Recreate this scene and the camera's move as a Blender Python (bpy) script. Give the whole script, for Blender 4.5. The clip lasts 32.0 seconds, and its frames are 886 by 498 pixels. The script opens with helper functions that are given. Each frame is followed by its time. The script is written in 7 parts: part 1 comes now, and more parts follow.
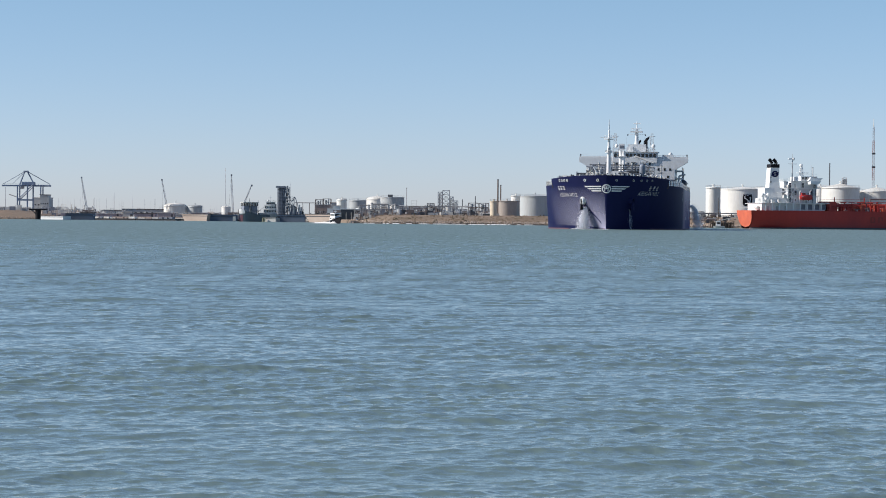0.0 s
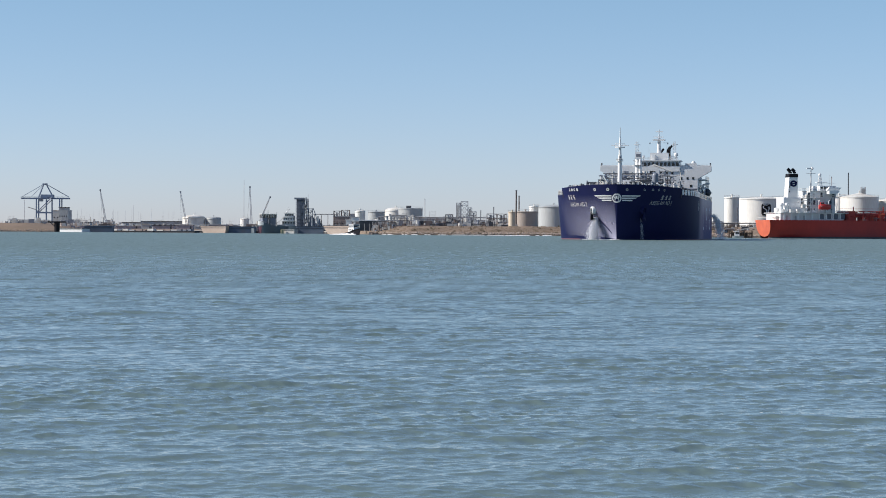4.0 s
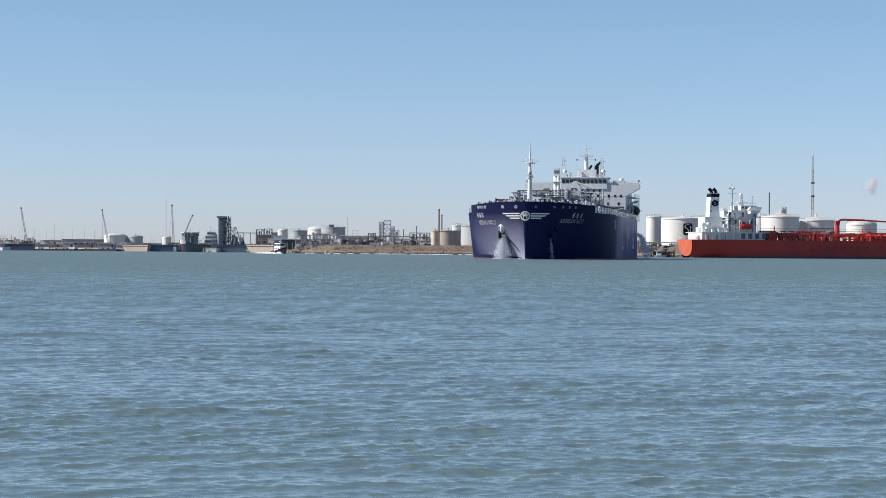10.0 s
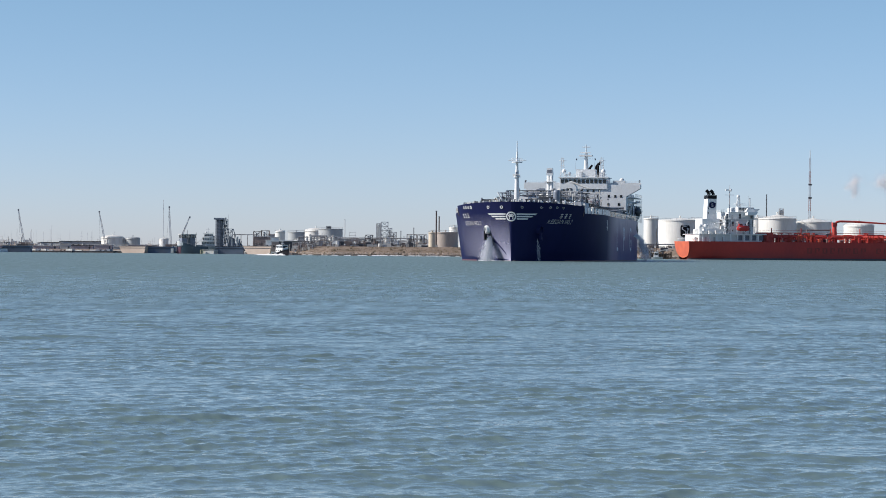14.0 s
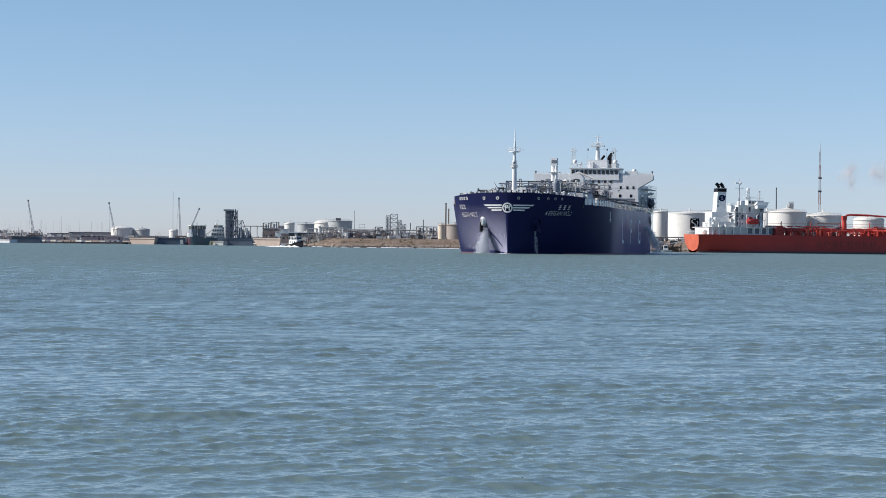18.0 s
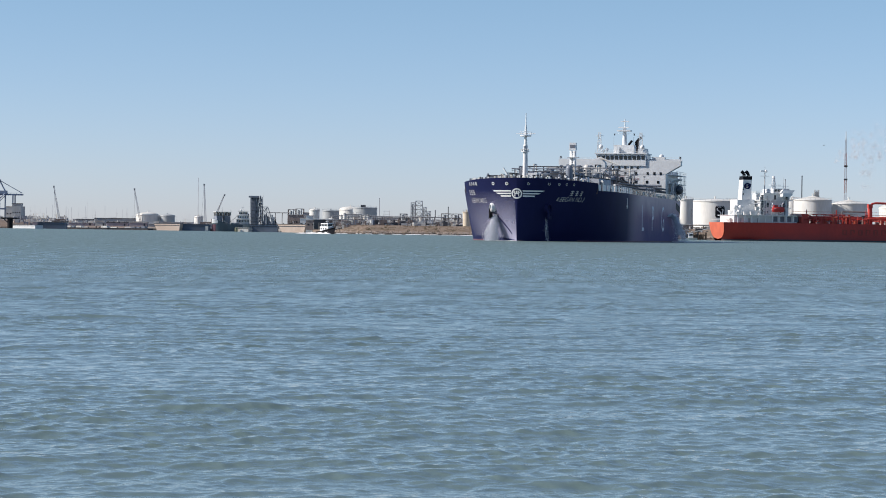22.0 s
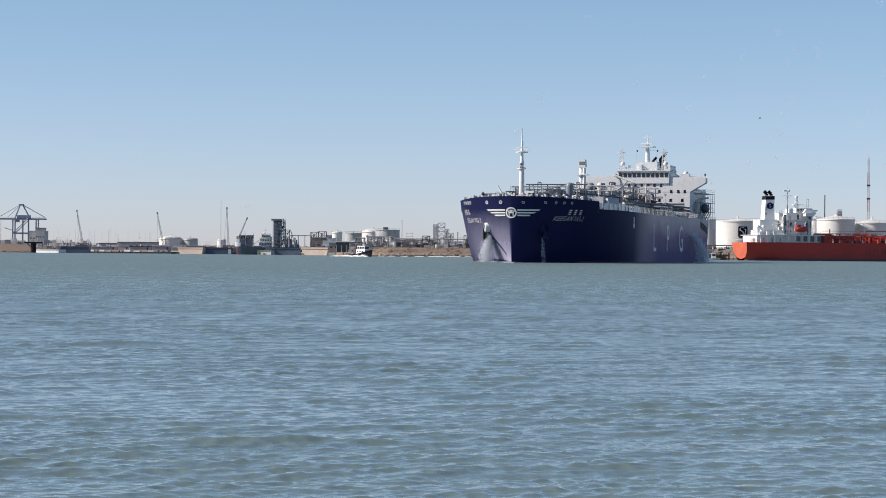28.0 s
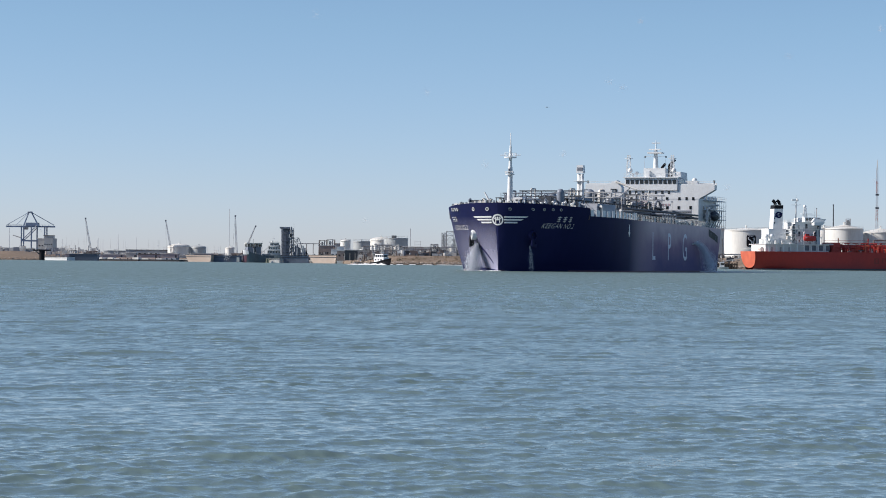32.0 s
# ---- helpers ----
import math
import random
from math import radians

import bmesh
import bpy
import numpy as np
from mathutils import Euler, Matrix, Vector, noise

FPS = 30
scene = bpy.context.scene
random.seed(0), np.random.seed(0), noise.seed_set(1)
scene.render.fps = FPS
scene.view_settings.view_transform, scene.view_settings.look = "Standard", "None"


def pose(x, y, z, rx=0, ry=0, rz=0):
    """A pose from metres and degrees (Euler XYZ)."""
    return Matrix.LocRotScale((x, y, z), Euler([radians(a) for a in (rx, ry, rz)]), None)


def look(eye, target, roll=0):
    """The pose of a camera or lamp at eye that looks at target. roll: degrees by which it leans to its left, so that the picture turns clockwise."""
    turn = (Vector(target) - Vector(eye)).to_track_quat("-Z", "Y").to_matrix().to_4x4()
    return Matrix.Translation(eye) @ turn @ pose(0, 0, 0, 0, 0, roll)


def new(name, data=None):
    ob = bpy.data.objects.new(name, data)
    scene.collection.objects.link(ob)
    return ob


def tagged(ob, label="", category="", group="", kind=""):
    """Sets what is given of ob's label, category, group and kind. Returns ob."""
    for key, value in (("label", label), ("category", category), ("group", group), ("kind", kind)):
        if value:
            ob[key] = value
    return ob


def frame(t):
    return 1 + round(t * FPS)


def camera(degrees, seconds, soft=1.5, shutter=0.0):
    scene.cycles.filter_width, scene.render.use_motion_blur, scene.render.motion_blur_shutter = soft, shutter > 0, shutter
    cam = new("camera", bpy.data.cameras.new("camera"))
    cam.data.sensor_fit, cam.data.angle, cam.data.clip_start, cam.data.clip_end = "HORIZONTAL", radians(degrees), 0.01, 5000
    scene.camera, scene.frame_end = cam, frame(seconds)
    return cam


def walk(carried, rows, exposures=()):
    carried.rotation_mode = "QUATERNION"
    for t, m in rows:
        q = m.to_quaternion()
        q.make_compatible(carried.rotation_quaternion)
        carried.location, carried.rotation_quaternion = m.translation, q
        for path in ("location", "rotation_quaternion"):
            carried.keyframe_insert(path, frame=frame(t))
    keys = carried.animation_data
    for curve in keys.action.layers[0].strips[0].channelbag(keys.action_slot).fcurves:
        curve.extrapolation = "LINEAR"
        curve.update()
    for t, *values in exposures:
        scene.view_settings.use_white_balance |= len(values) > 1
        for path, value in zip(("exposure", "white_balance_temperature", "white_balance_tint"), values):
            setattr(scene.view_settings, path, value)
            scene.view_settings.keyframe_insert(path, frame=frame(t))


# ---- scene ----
# one lens; the camera stays in one place low over the near water and only turns, hand-held
EYE_Z = 2.215
cam = camera(21.15, 32.0, soft=0.95)


def aim(yaw, pitch, roll):
    a, b = radians(yaw), radians(pitch)
    eye = Vector((0, 0, EYE_Z))
    return look(eye, eye + 100 * Vector((math.sin(a) * math.cos(b), math.cos(a) * math.cos(b), math.sin(b))), roll)


walk(cam, [
    (0, aim(-1.302, -0.690, 0.576)),
    (0.5, aim(-1.327, -0.637, 0.628)),
    (1, aim(-1.309, -0.619, 0.600)),
    (1.5, aim(-1.439, -0.639, 0.520)),
    (2, aim(-1.481, -0.621, 0.448)),
    (2.5, aim(-1.497, -0.641, 0.396)),
    (3, aim(-1.649, -0.531, 0.434)),
    (3.5, aim(-1.713, -0.450, 0.389)),
    (5.5, aim(-1.735, -0.410, 0.247)),
    (6, aim(-1.524, -0.437, 0.201)),
    (6.5, aim(-1.298, -0.354, 0.288)),
    (7, aim(-1.047, -0.264, 0.407)),
    (7.5, aim(-0.695, -0.161, 0.376)),
    (8, aim(-0.189, -0.142, 0.400)),
    (8.5, aim(-0.055, -0.292, 0.467)),
    (9, aim(0.041, -0.218, 0.505)),
    (9.5, aim(0.006, -0.133, 0.487)),
    (10, aim(0.110, 0.042, 0.453)),
    (10.5, aim(0.140, -0.058, 0.464)),
    (11, aim(0.096, -0.026, 0.390)),
    (11.5, aim(0.083, -0.030, 0.391)),
    (12, aim(0.056, -0.056, 0.401)),
    (12.5, aim(-0.004, 0.135, 0.452)),
    (13, aim(0.032, 0.174, 0.433)),
    (13.5, aim(0.127, 0.128, 0.450)),
    (14, aim(0.175, 0.084, 0.457)),
    (14.5, aim(0.124, 0.104, 0.444)),
    (16.5, aim(0.024, 0.153, 0.420)),
    (17, aim(-0.023, -0.118, 0.421)),
    (17.5, aim(-0.044, -0.074, 0.547)),
    (18, aim(-0.051, -0.106, 0.642)),
    (18.5, aim(-0.040, -0.122, 0.728)),
    (19, aim(-0.065, -0.114, 0.762)),
    (19.5, aim(-0.170, -0.133, 0.784)),
    (20, aim(-0.185, -0.171, 0.861)),
    (20.5, aim(-0.225, -0.209, 0.895)),
    (21, aim(-0.363, -0.270, 0.958)),
    (21.5, aim(-0.458, -0.308, 0.921)),
    (22, aim(-0.646, -0.426, 0.821)),
    (22.5, aim(-0.695, -0.356, 0.689)),
    (23, aim(-0.748, -0.318, 0.639)),
    (23.5, aim(-0.757, -0.239, 0.619)),
    (24, aim(-0.736, -0.302, 0.643)),
    (24.5, aim(-0.780, -0.272, 0.692)),
    (26.5, aim(-1.058, -0.112, 0.502)),
    (27, aim(-1.115, 0.009, 0.465)),
    (27.5, aim(-1.145, 0.056, 0.447)),
    (28, aim(-1.200, 0.096, 0.466)),
    (28.5, aim(-1.230, 0.102, 0.477)),
    (29, aim(-1.306, 0.182, 0.481)),
    (29.5, aim(-1.466, 0.425, 0.551)),
    (30, aim(-1.418, 0.313, 0.561)),
    (30.5, aim(-1.355, 0.381, 0.530)),
    (31, aim(-1.383, 0.298, 0.531)),
    (31.5, aim(-1.464, 0.313, 0.526)),
    (32, aim(-1.402, 0.297, 0.594)),
], exposures=[(0, 0.43, 6350, 13), (3.5, 0.43, 6350, 13), (6, 0.46, 6600, 16), (8, 0.45, 6470, 15.5), (10, 0.42, 6270, 13), (20, 0.42, 6260, 13), (22, 0.44, 6400, 14), (24, 0.44, 6390, 14), (27, 0.46, 6600, 15), (28, 0.46, 6600, 16), (30, 0.43, 6400, 14), (32, 0.42, 6350, 14)])

# ---- light ----
SUN_EL, SUN_AZ = 33.0, 264.5   # degrees; azimuth clockwise from the +y axis
world = bpy.data.worlds.new("sky")
scene.world = world
world.use_nodes = True
nt = world.node_tree
sky = nt.nodes.new("ShaderNodeTexSky")
sky.sky_type = "NISHITA"
sky.sun_disc = False
sky.sun_elevation, sky.sun_rotation = radians(SUN_EL), radians(SUN_AZ)
sky.altitude, sky.air_density, sky.dust_density, sky.ozone_density = 0, 0.62, 0.24, 2.4
# thin violet-grey haze low over the water, clearing within a few degrees
tc, sep, rise, haze, veil = (nt.nodes.new(k) for k in ("ShaderNodeTexCoord", "ShaderNodeSeparateXYZ", "ShaderNodeMapRange", "ShaderNodeMix", "ShaderNodeMix"))
haze.data_type = veil.data_type = "RGBA"
veil.blend_type = "MULTIPLY"
veil.inputs[0].default_value = 1.0
rise.inputs[1].default_value, rise.inputs[2].default_value = 0.0, 0.10
haze.inputs[6].default_value, haze.inputs[7].default_value = (0.962, 0.91, 1.022, 1), (1.0, 1.055, 1.005, 1)
nt.links.new(tc.outputs["Generated"], sep.inputs[0])
nt.links.new(sep.outputs[2], rise.inputs[0])
nt.links.new(rise.outputs[0], haze.inputs[0])
nt.links.new(sky.outputs[0], veil.inputs[6])
nt.links.new(haze.outputs[2], veil.inputs[7])
nt.links.new(veil.outputs[2], nt.nodes["Background"].inputs[0])
nt.nodes["Background"].inputs[1].default_value = 0.088
sun_data = bpy.data.lights.new("sun", "SUN")
sun_data.energy, sun_data.angle, sun_data.color = 4.5, radians(0.53), (1.0, 0.93, 0.82)
sun = new("sun", sun_data)
sun_dir = Vector((math.sin(radians(SUN_AZ)) * math.cos(radians(SUN_EL)), math.cos(radians(SUN_AZ)) * math.cos(radians(SUN_EL)), math.sin(radians(SUN_EL))))
sun.matrix_world = look(sun_dir * 500, (0, 0, 0))


# ---- materials ----
def mat(name, color, rough=0.6, metal=0.0, big=0.25, fine=0.12, scale=0.15, bump=0.0, second=None, mix=0.5, stretch=(1, 1, 1), spec=0.5):
    """A surface with a slow and a fine variation, in metres of the thing's own space; second: a wear or stain colour."""
    m = bpy.data.materials.new(name)
    m.use_nodes = True
    n, l = m.node_tree.nodes, m.node_tree.links
    b = n["Principled BSDF"]
    b.inputs["Roughness"].default_value, b.inputs["Metallic"].default_value = rough, metal
    b.inputs["Specular IOR Level"].default_value = spec
    tc, mp = n.new("ShaderNodeTexCoord"), n.new("ShaderNodeMapping")
    mp.inputs["Scale"].default_value = stretch
    l.new(tc.outputs["Object"], mp.inputs[0])
    t1, t2 = n.new("ShaderNodeTexNoise"), n.new("ShaderNodeTexNoise")
    t1.inputs["Scale"].default_value, t1.inputs["Detail"].default_value = scale, 5
    t2.inputs["Scale"].default_value, t2.inputs["Detail"].default_value = scale * 14, 4
    for t in (t1, t2):
        l.new(mp.outputs[0], t.inputs[0])
    oi = n.new("ShaderNodeObjectInfo")
    add = n.new("ShaderNodeVectorMath")
    add.operation = "ADD"
    sc = n.new("ShaderNodeVectorMath")
    sc.operation = "SCALE"
    sc.inputs[3].default_value = 37.0
    l.new(oi.outputs["Random"], sc.inputs[0])
    l.new(tc.outputs["Object"], add.inputs[0])
    l.new(sc.outputs[0], add.inputs[1])
    l.new(add.outputs[0], mp.inputs[0])
    base = n.new("ShaderNodeMix")
    base.data_type = "RGBA"
    base.inputs[6].default_value = (*color, 1)
    base.inputs[7].default_value = (*(second or [c * (1 - big) for c in color]), 1)
    r1 = n.new("ShaderNodeMapRange")
    r1.inputs[1].default_value, r1.inputs[2].default_value = 0.5 - 0.25 * (1 if second is None else mix), 0.8
    l.new(t1.outputs[0], r1.inputs[0])
    l.new(r1.outputs[0], base.inputs[0])
    mul = n.new("ShaderNodeMix")
    mul.data_type, mul.blend_type = "RGBA", "MULTIPLY"
    mul.inputs[0].default_value = 1
    r2 = n.new("ShaderNodeMapRange")
    r2.inputs[3].default_value, r2.inputs[4].default_value = 1 - fine * 1.5, 1 + fine
    l.new(t2.outputs[0], r2.inputs[0])
    cmb = n.new("ShaderNodeCombineColor")
    for i in range(3):
        l.new(r2.outputs[0], cmb.inputs[i])
    l.new(base.outputs[2], mul.inputs[6])
    l.new(cmb.outputs[0], mul.inputs[7])
    l.new(mul.outputs[2], b.inputs["Base Color"])
    if bump:
        bp = n.new("ShaderNodeBump")
        bp.inputs["Strength"].default_value, bp.inputs["Distance"].default_value = 0.6, bump
        l.new(t2.outputs[0], bp.inputs["Height"])
        l.new(bp.outputs[0], b.inputs["Normal"])
    return m


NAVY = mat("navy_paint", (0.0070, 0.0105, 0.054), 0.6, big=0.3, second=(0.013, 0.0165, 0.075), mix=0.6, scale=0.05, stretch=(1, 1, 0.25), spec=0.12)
RED_BOOT = mat("red_antifouling", (0.17, 0.07, 0.085), 0.65, second=(0.10, 0.06, 0.10), mix=0.8, scale=0.3)
WHITE = mat("white_paint", (0.74, 0.755, 0.76), 0.45, big=0.1, fine=0.05, scale=0.2)
SHIP_WHITE = mat("off_white_ship_paint", (0.69, 0.715, 0.73), 0.5, big=0.12, fine=0.08, scale=0.25, stretch=(1, 1, 0.3))
WORN_WHITE = mat("worn_white_paint", (0.66, 0.66, 0.63), 0.55, second=(0.47, 0.42, 0.37), mix=0.3, scale=0.35)
DECK_GREEN = mat("deck_paint", (0.05, 0.056, 0.075), 0.6, second=(0.16, 0.10, 0.08))
PIPE = mat("grey_pipe_paint", (0.19, 0.22, 0.27), 0.45, second=(0.13, 0.125, 0.14), mix=0.3)
DARK_STEEL = mat("dark_steel", (0.04, 0.048, 0.062), 0.55, second=(0.05, 0.054, 0.065))
BLACK = mat("black_paint", (0.012, 0.012, 0.015), 0.6, spec=0.15)
LETTER_GREY = mat("faded_side_lettering", (0.80, 0.81, 0.86), 0.6, second=(0.62, 0.62, 0.70), mix=0.6, scale=0.5)
GLASS = mat("dark_window", (0.01, 0.013, 0.017), 0.08)
ORANGE = mat("orange_hull_paint", (0.43, 0.030, 0.020), 0.5, second=(0.30, 0.022, 0.019), mix=0.7, scale=0.08, stretch=(1, 1, 0.4))
ORANGE_DECK = mat("red_deck_paint", (0.50, 0.052, 0.034), 0.5, second=(0.30, 0.034, 0.027))
LETTER_RED = mat("dark_red_lettering", (0.17, 0.022, 0.018), 0.55, second=(0.3, 0.034, 0.022), mix=0.8, scale=0.4)
TANK_WHITE = mat("tank_white_paint", (0.74, 0.74, 0.71), 0.5, second=(0.58, 0.56, 0.50), mix=0.35, scale=0.12, stretch=(1, 1, 0.2))
TANK_GREY = mat("tank_grey_paint", (0.42, 0.45, 0.46), 0.5, second=(0.33, 0.34, 0.34), scale=0.1, stretch=(1, 1, 0.2))
TANK_TAN = mat("tank_tan_paint", (0.60, 0.53, 0.42), 0.6, second=(0.50, 0.42, 0.31), scale=0.12, stretch=(1, 1, 0.3))
TIMBER = mat("dark_timber", (0.085, 0.06, 0.045), 0.85, second=(0.05, 0.04, 0.035))
RUST = mat("rusty_steel", (0.21, 0.17, 0.155), 0.8, second=(0.13, 0.105, 0.10))
STACK_BROWN = mat("weathered_stack_steel", (0.10, 0.082, 0.08), 0.8, second=(0.15, 0.11, 0.09))
TANK_BROWN = mat("tank_grey_brown_paint", (0.40, 0.35, 0.31), 0.6, second=(0.32, 0.27, 0.24), scale=0.12, stretch=(1, 1, 0.3))
MAST_GREY = mat("bare_aluminium_mast", (0.58, 0.60, 0.63), 0.5)
HULL_BLACK = mat("black_hull_paint", (0.014, 0.014, 0.02), 0.6, spec=0.2)
WET_ROCK = mat("wet_dark_stone", (0.05, 0.042, 0.038), 0.6, second=(0.08, 0.065, 0.055), scale=0.6)
PALE_ROCK = mat("pale_dry_stone", (0.36, 0.305, 0.265), 0.9, second=(0.22, 0.18, 0.155), mix=0.7, scale=0.5)
STEEL_BLUE = mat("blue_crane_paint", (0.12, 0.18, 0.29), 0.55, second=(0.20, 0.25, 0.34))
BARGE_BLUE = mat("blue_barge_paint", (0.075, 0.11, 0.175), 0.55, second=(0.11, 0.115, 0.14))
BARGE_TAN = mat("tan_barge_paint", (0.54, 0.44, 0.37), 0.7, second=(0.42, 0.32, 0.26))
SHIP_GREEN = mat("faded_green_hull", (0.085, 0.125, 0.155), 0.6, second=(0.075, 0.085, 0.10))
PILING = mat("weathered_sheet_piling", (0.055, 0.05, 0.055), 0.85, second=(0.10, 0.08, 0.075))
CONCRETE = mat("concrete", (0.47, 0.45, 0.42), 0.85, second=(0.30, 0.28, 0.25))
BRICKISH = mat("brown_cladding", (0.33, 0.27, 0.25), 0.75, second=(0.24, 0.19, 0.17))
TOWER_GREY = mat("blue_grey_steel", (0.20, 0.225, 0.28), 0.55, second=(0.13, 0.145, 0.175))
GREY_CLAD = mat("grey_cladding", (0.44, 0.45, 0.46), 0.6, second=(0.34, 0.34, 0.34))
ROOF_DARK = mat("dark_roofing", (0.06, 0.06, 0.07), 0.8)
LATTICE = mat("galvanised_lattice", (0.46, 0.47, 0.49), 0.6)
LATTICE_RED = mat("red_lattice_paint", (0.42, 0.20, 0.17), 0.6)
ROCK = mat("riprap_stone", (0.19, 0.165, 0.14), 0.9, second=(0.09, 0.08, 0.07), scale=0.6, bump=0.1)
LIFE_RED = mat("red_lifeboat_shell", (0.52, 0.035, 0.03), 0.4)


def streaky_sheet_material(name, color, alpha, low=0.25, high=1.5):
    m = bpy.data.materials.new(name)
    m.use_nodes = True
    n, l = m.node_tree.nodes, m.node_tree.links
    b = n["Principled BSDF"]
    b.inputs["Base Color"].default_value = (*color, 1)
    b.inputs["Roughness"].default_value = 0.6
    tc, t = n.new("ShaderNodeTexCoord"), n.new("ShaderNodeTexNoise")
    mp = n.new("ShaderNodeMapping")
    mp.inputs["Scale"].default_value = (1.0, 1.0, 0.3)
    l.new(tc.outputs["Object"], mp.inputs[0])
    l.new(mp.outputs[0], t.inputs[0])
    t.inputs["Scale"].default_value, t.inputs["Detail"].default_value = 0.7, 6
    r = n.new("ShaderNodeMapRange")
    r.inputs[1].default_value, r.inputs[2].default_value = 0.35, 0.65
    r.inputs[3].default_value, r.inputs[4].default_value = alpha * low, min(1, alpha * high)
    l.new(t.outputs[0], r.inputs[0])
    l.new(r.outputs[0], b.inputs["Alpha"])
    return m



def droplets(name, color):
    """White water broken into drops: scatters light both ways."""
    m = bpy.data.materials.new(name)
    m.use_nodes = True
    n, l = m.node_tree.nodes, m.node_tree.links
    n.remove(n["Principled BSDF"])
    d, t, x = n.new("ShaderNodeBsdfDiffuse"), n.new("ShaderNodeBsdfTranslucent"), n.new("ShaderNodeMixShader")
    d.inputs[0].default_value = t.inputs[0].default_value = (*color, 1)
    l.new(d.outputs[0], x.inputs[1])
    l.new(t.outputs[0], x.inputs[2])
    l.new(x.outputs[0], n["Material Output"].inputs[0])
    return m


SPRAY = droplets("white_spray", (0.88, 0.89, 0.92))
JET = droplets("falling_water", (0.93, 0.96, 0.99))
FOAM = mat("foam", (0.86, 0.88, 0.88), 0.8, big=0.2, scale=0.8)
# paints reflected sunlight and pale wash streaks on the starboard bow
BOW_SHEEN = streaky_sheet_material("painted_bow_sheen", (0.46, 0.46, 0.62), 0.76, 0.85, 1.1)
for m in (BOW_SHEEN,):
    # the painted sheen and its streaks thin out upwards and away from the stem
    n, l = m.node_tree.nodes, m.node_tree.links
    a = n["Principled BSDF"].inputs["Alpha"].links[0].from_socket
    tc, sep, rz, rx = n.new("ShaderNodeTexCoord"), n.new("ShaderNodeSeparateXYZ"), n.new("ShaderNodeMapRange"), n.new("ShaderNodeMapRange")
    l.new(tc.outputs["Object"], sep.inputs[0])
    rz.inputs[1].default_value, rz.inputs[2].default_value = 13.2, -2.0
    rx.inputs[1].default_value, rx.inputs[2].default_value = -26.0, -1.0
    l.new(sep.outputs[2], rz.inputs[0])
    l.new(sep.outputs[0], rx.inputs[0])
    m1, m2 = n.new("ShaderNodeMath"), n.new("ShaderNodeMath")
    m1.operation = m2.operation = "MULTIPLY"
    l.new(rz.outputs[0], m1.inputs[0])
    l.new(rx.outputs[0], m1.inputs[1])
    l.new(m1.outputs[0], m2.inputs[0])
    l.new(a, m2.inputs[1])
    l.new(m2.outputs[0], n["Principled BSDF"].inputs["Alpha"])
STEAM = droplets("steam_droplets", (0.95, 0.95, 0.96))


def tint_band(m, paint, top, soft, x_from=None, x_full=None, most=0.7):
    """Mixes a second colour in below a height, with a ragged upper edge and an optional ramp along x."""
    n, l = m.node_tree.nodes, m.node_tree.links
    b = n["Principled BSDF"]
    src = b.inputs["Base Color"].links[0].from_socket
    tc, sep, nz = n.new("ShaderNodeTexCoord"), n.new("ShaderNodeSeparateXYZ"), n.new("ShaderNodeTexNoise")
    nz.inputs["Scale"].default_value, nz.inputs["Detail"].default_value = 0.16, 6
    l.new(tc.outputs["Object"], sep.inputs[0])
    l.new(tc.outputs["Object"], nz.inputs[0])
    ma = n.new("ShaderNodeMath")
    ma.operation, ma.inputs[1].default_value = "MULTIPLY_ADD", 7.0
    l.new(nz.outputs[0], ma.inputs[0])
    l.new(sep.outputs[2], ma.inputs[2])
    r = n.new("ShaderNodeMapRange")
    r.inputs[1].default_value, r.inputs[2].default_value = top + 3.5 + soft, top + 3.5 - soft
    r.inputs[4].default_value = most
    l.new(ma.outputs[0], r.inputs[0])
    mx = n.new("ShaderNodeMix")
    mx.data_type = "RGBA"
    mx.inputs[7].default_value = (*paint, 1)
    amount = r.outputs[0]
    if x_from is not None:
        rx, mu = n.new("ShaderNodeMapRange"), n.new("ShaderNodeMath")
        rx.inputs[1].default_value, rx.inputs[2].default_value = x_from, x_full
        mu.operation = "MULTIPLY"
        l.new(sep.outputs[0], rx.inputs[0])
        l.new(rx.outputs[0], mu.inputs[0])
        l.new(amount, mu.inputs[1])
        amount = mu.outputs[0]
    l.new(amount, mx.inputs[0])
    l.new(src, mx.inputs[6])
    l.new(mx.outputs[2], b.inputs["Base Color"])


# hull tones by height: mauve aft, purple and blue lower down, maroon on the tanker
tint_band(NAVY, (0.012, 0.015, 0.068), 3.0, 4.0)
tint_band(NAVY, (0.66, 0.53, 0.55), 24.0, 9.0, -42.0, -66.0, 0.9)
tint_band(NAVY, (0.20, 0.105, 0.20), 9.6, 3.0, -44.0, -70.0, 0.82)
tint_band(NAVY, (0.045, 0.05, 0.17), 5.0, 3.4, -40.0, -76.0, 0.75)
tint_band(ORANGE, (0.12, 0.016, 0.024), 1.8, 3.0)
# lighter copy of the hull orange: sun on the transom put into the colour
TRANSOM = mat("sunlit_orange_paint", (0.60, 0.135, 0.06), 0.5, second=(0.42, 0.075, 0.04), mix=0.8, scale=0.25)


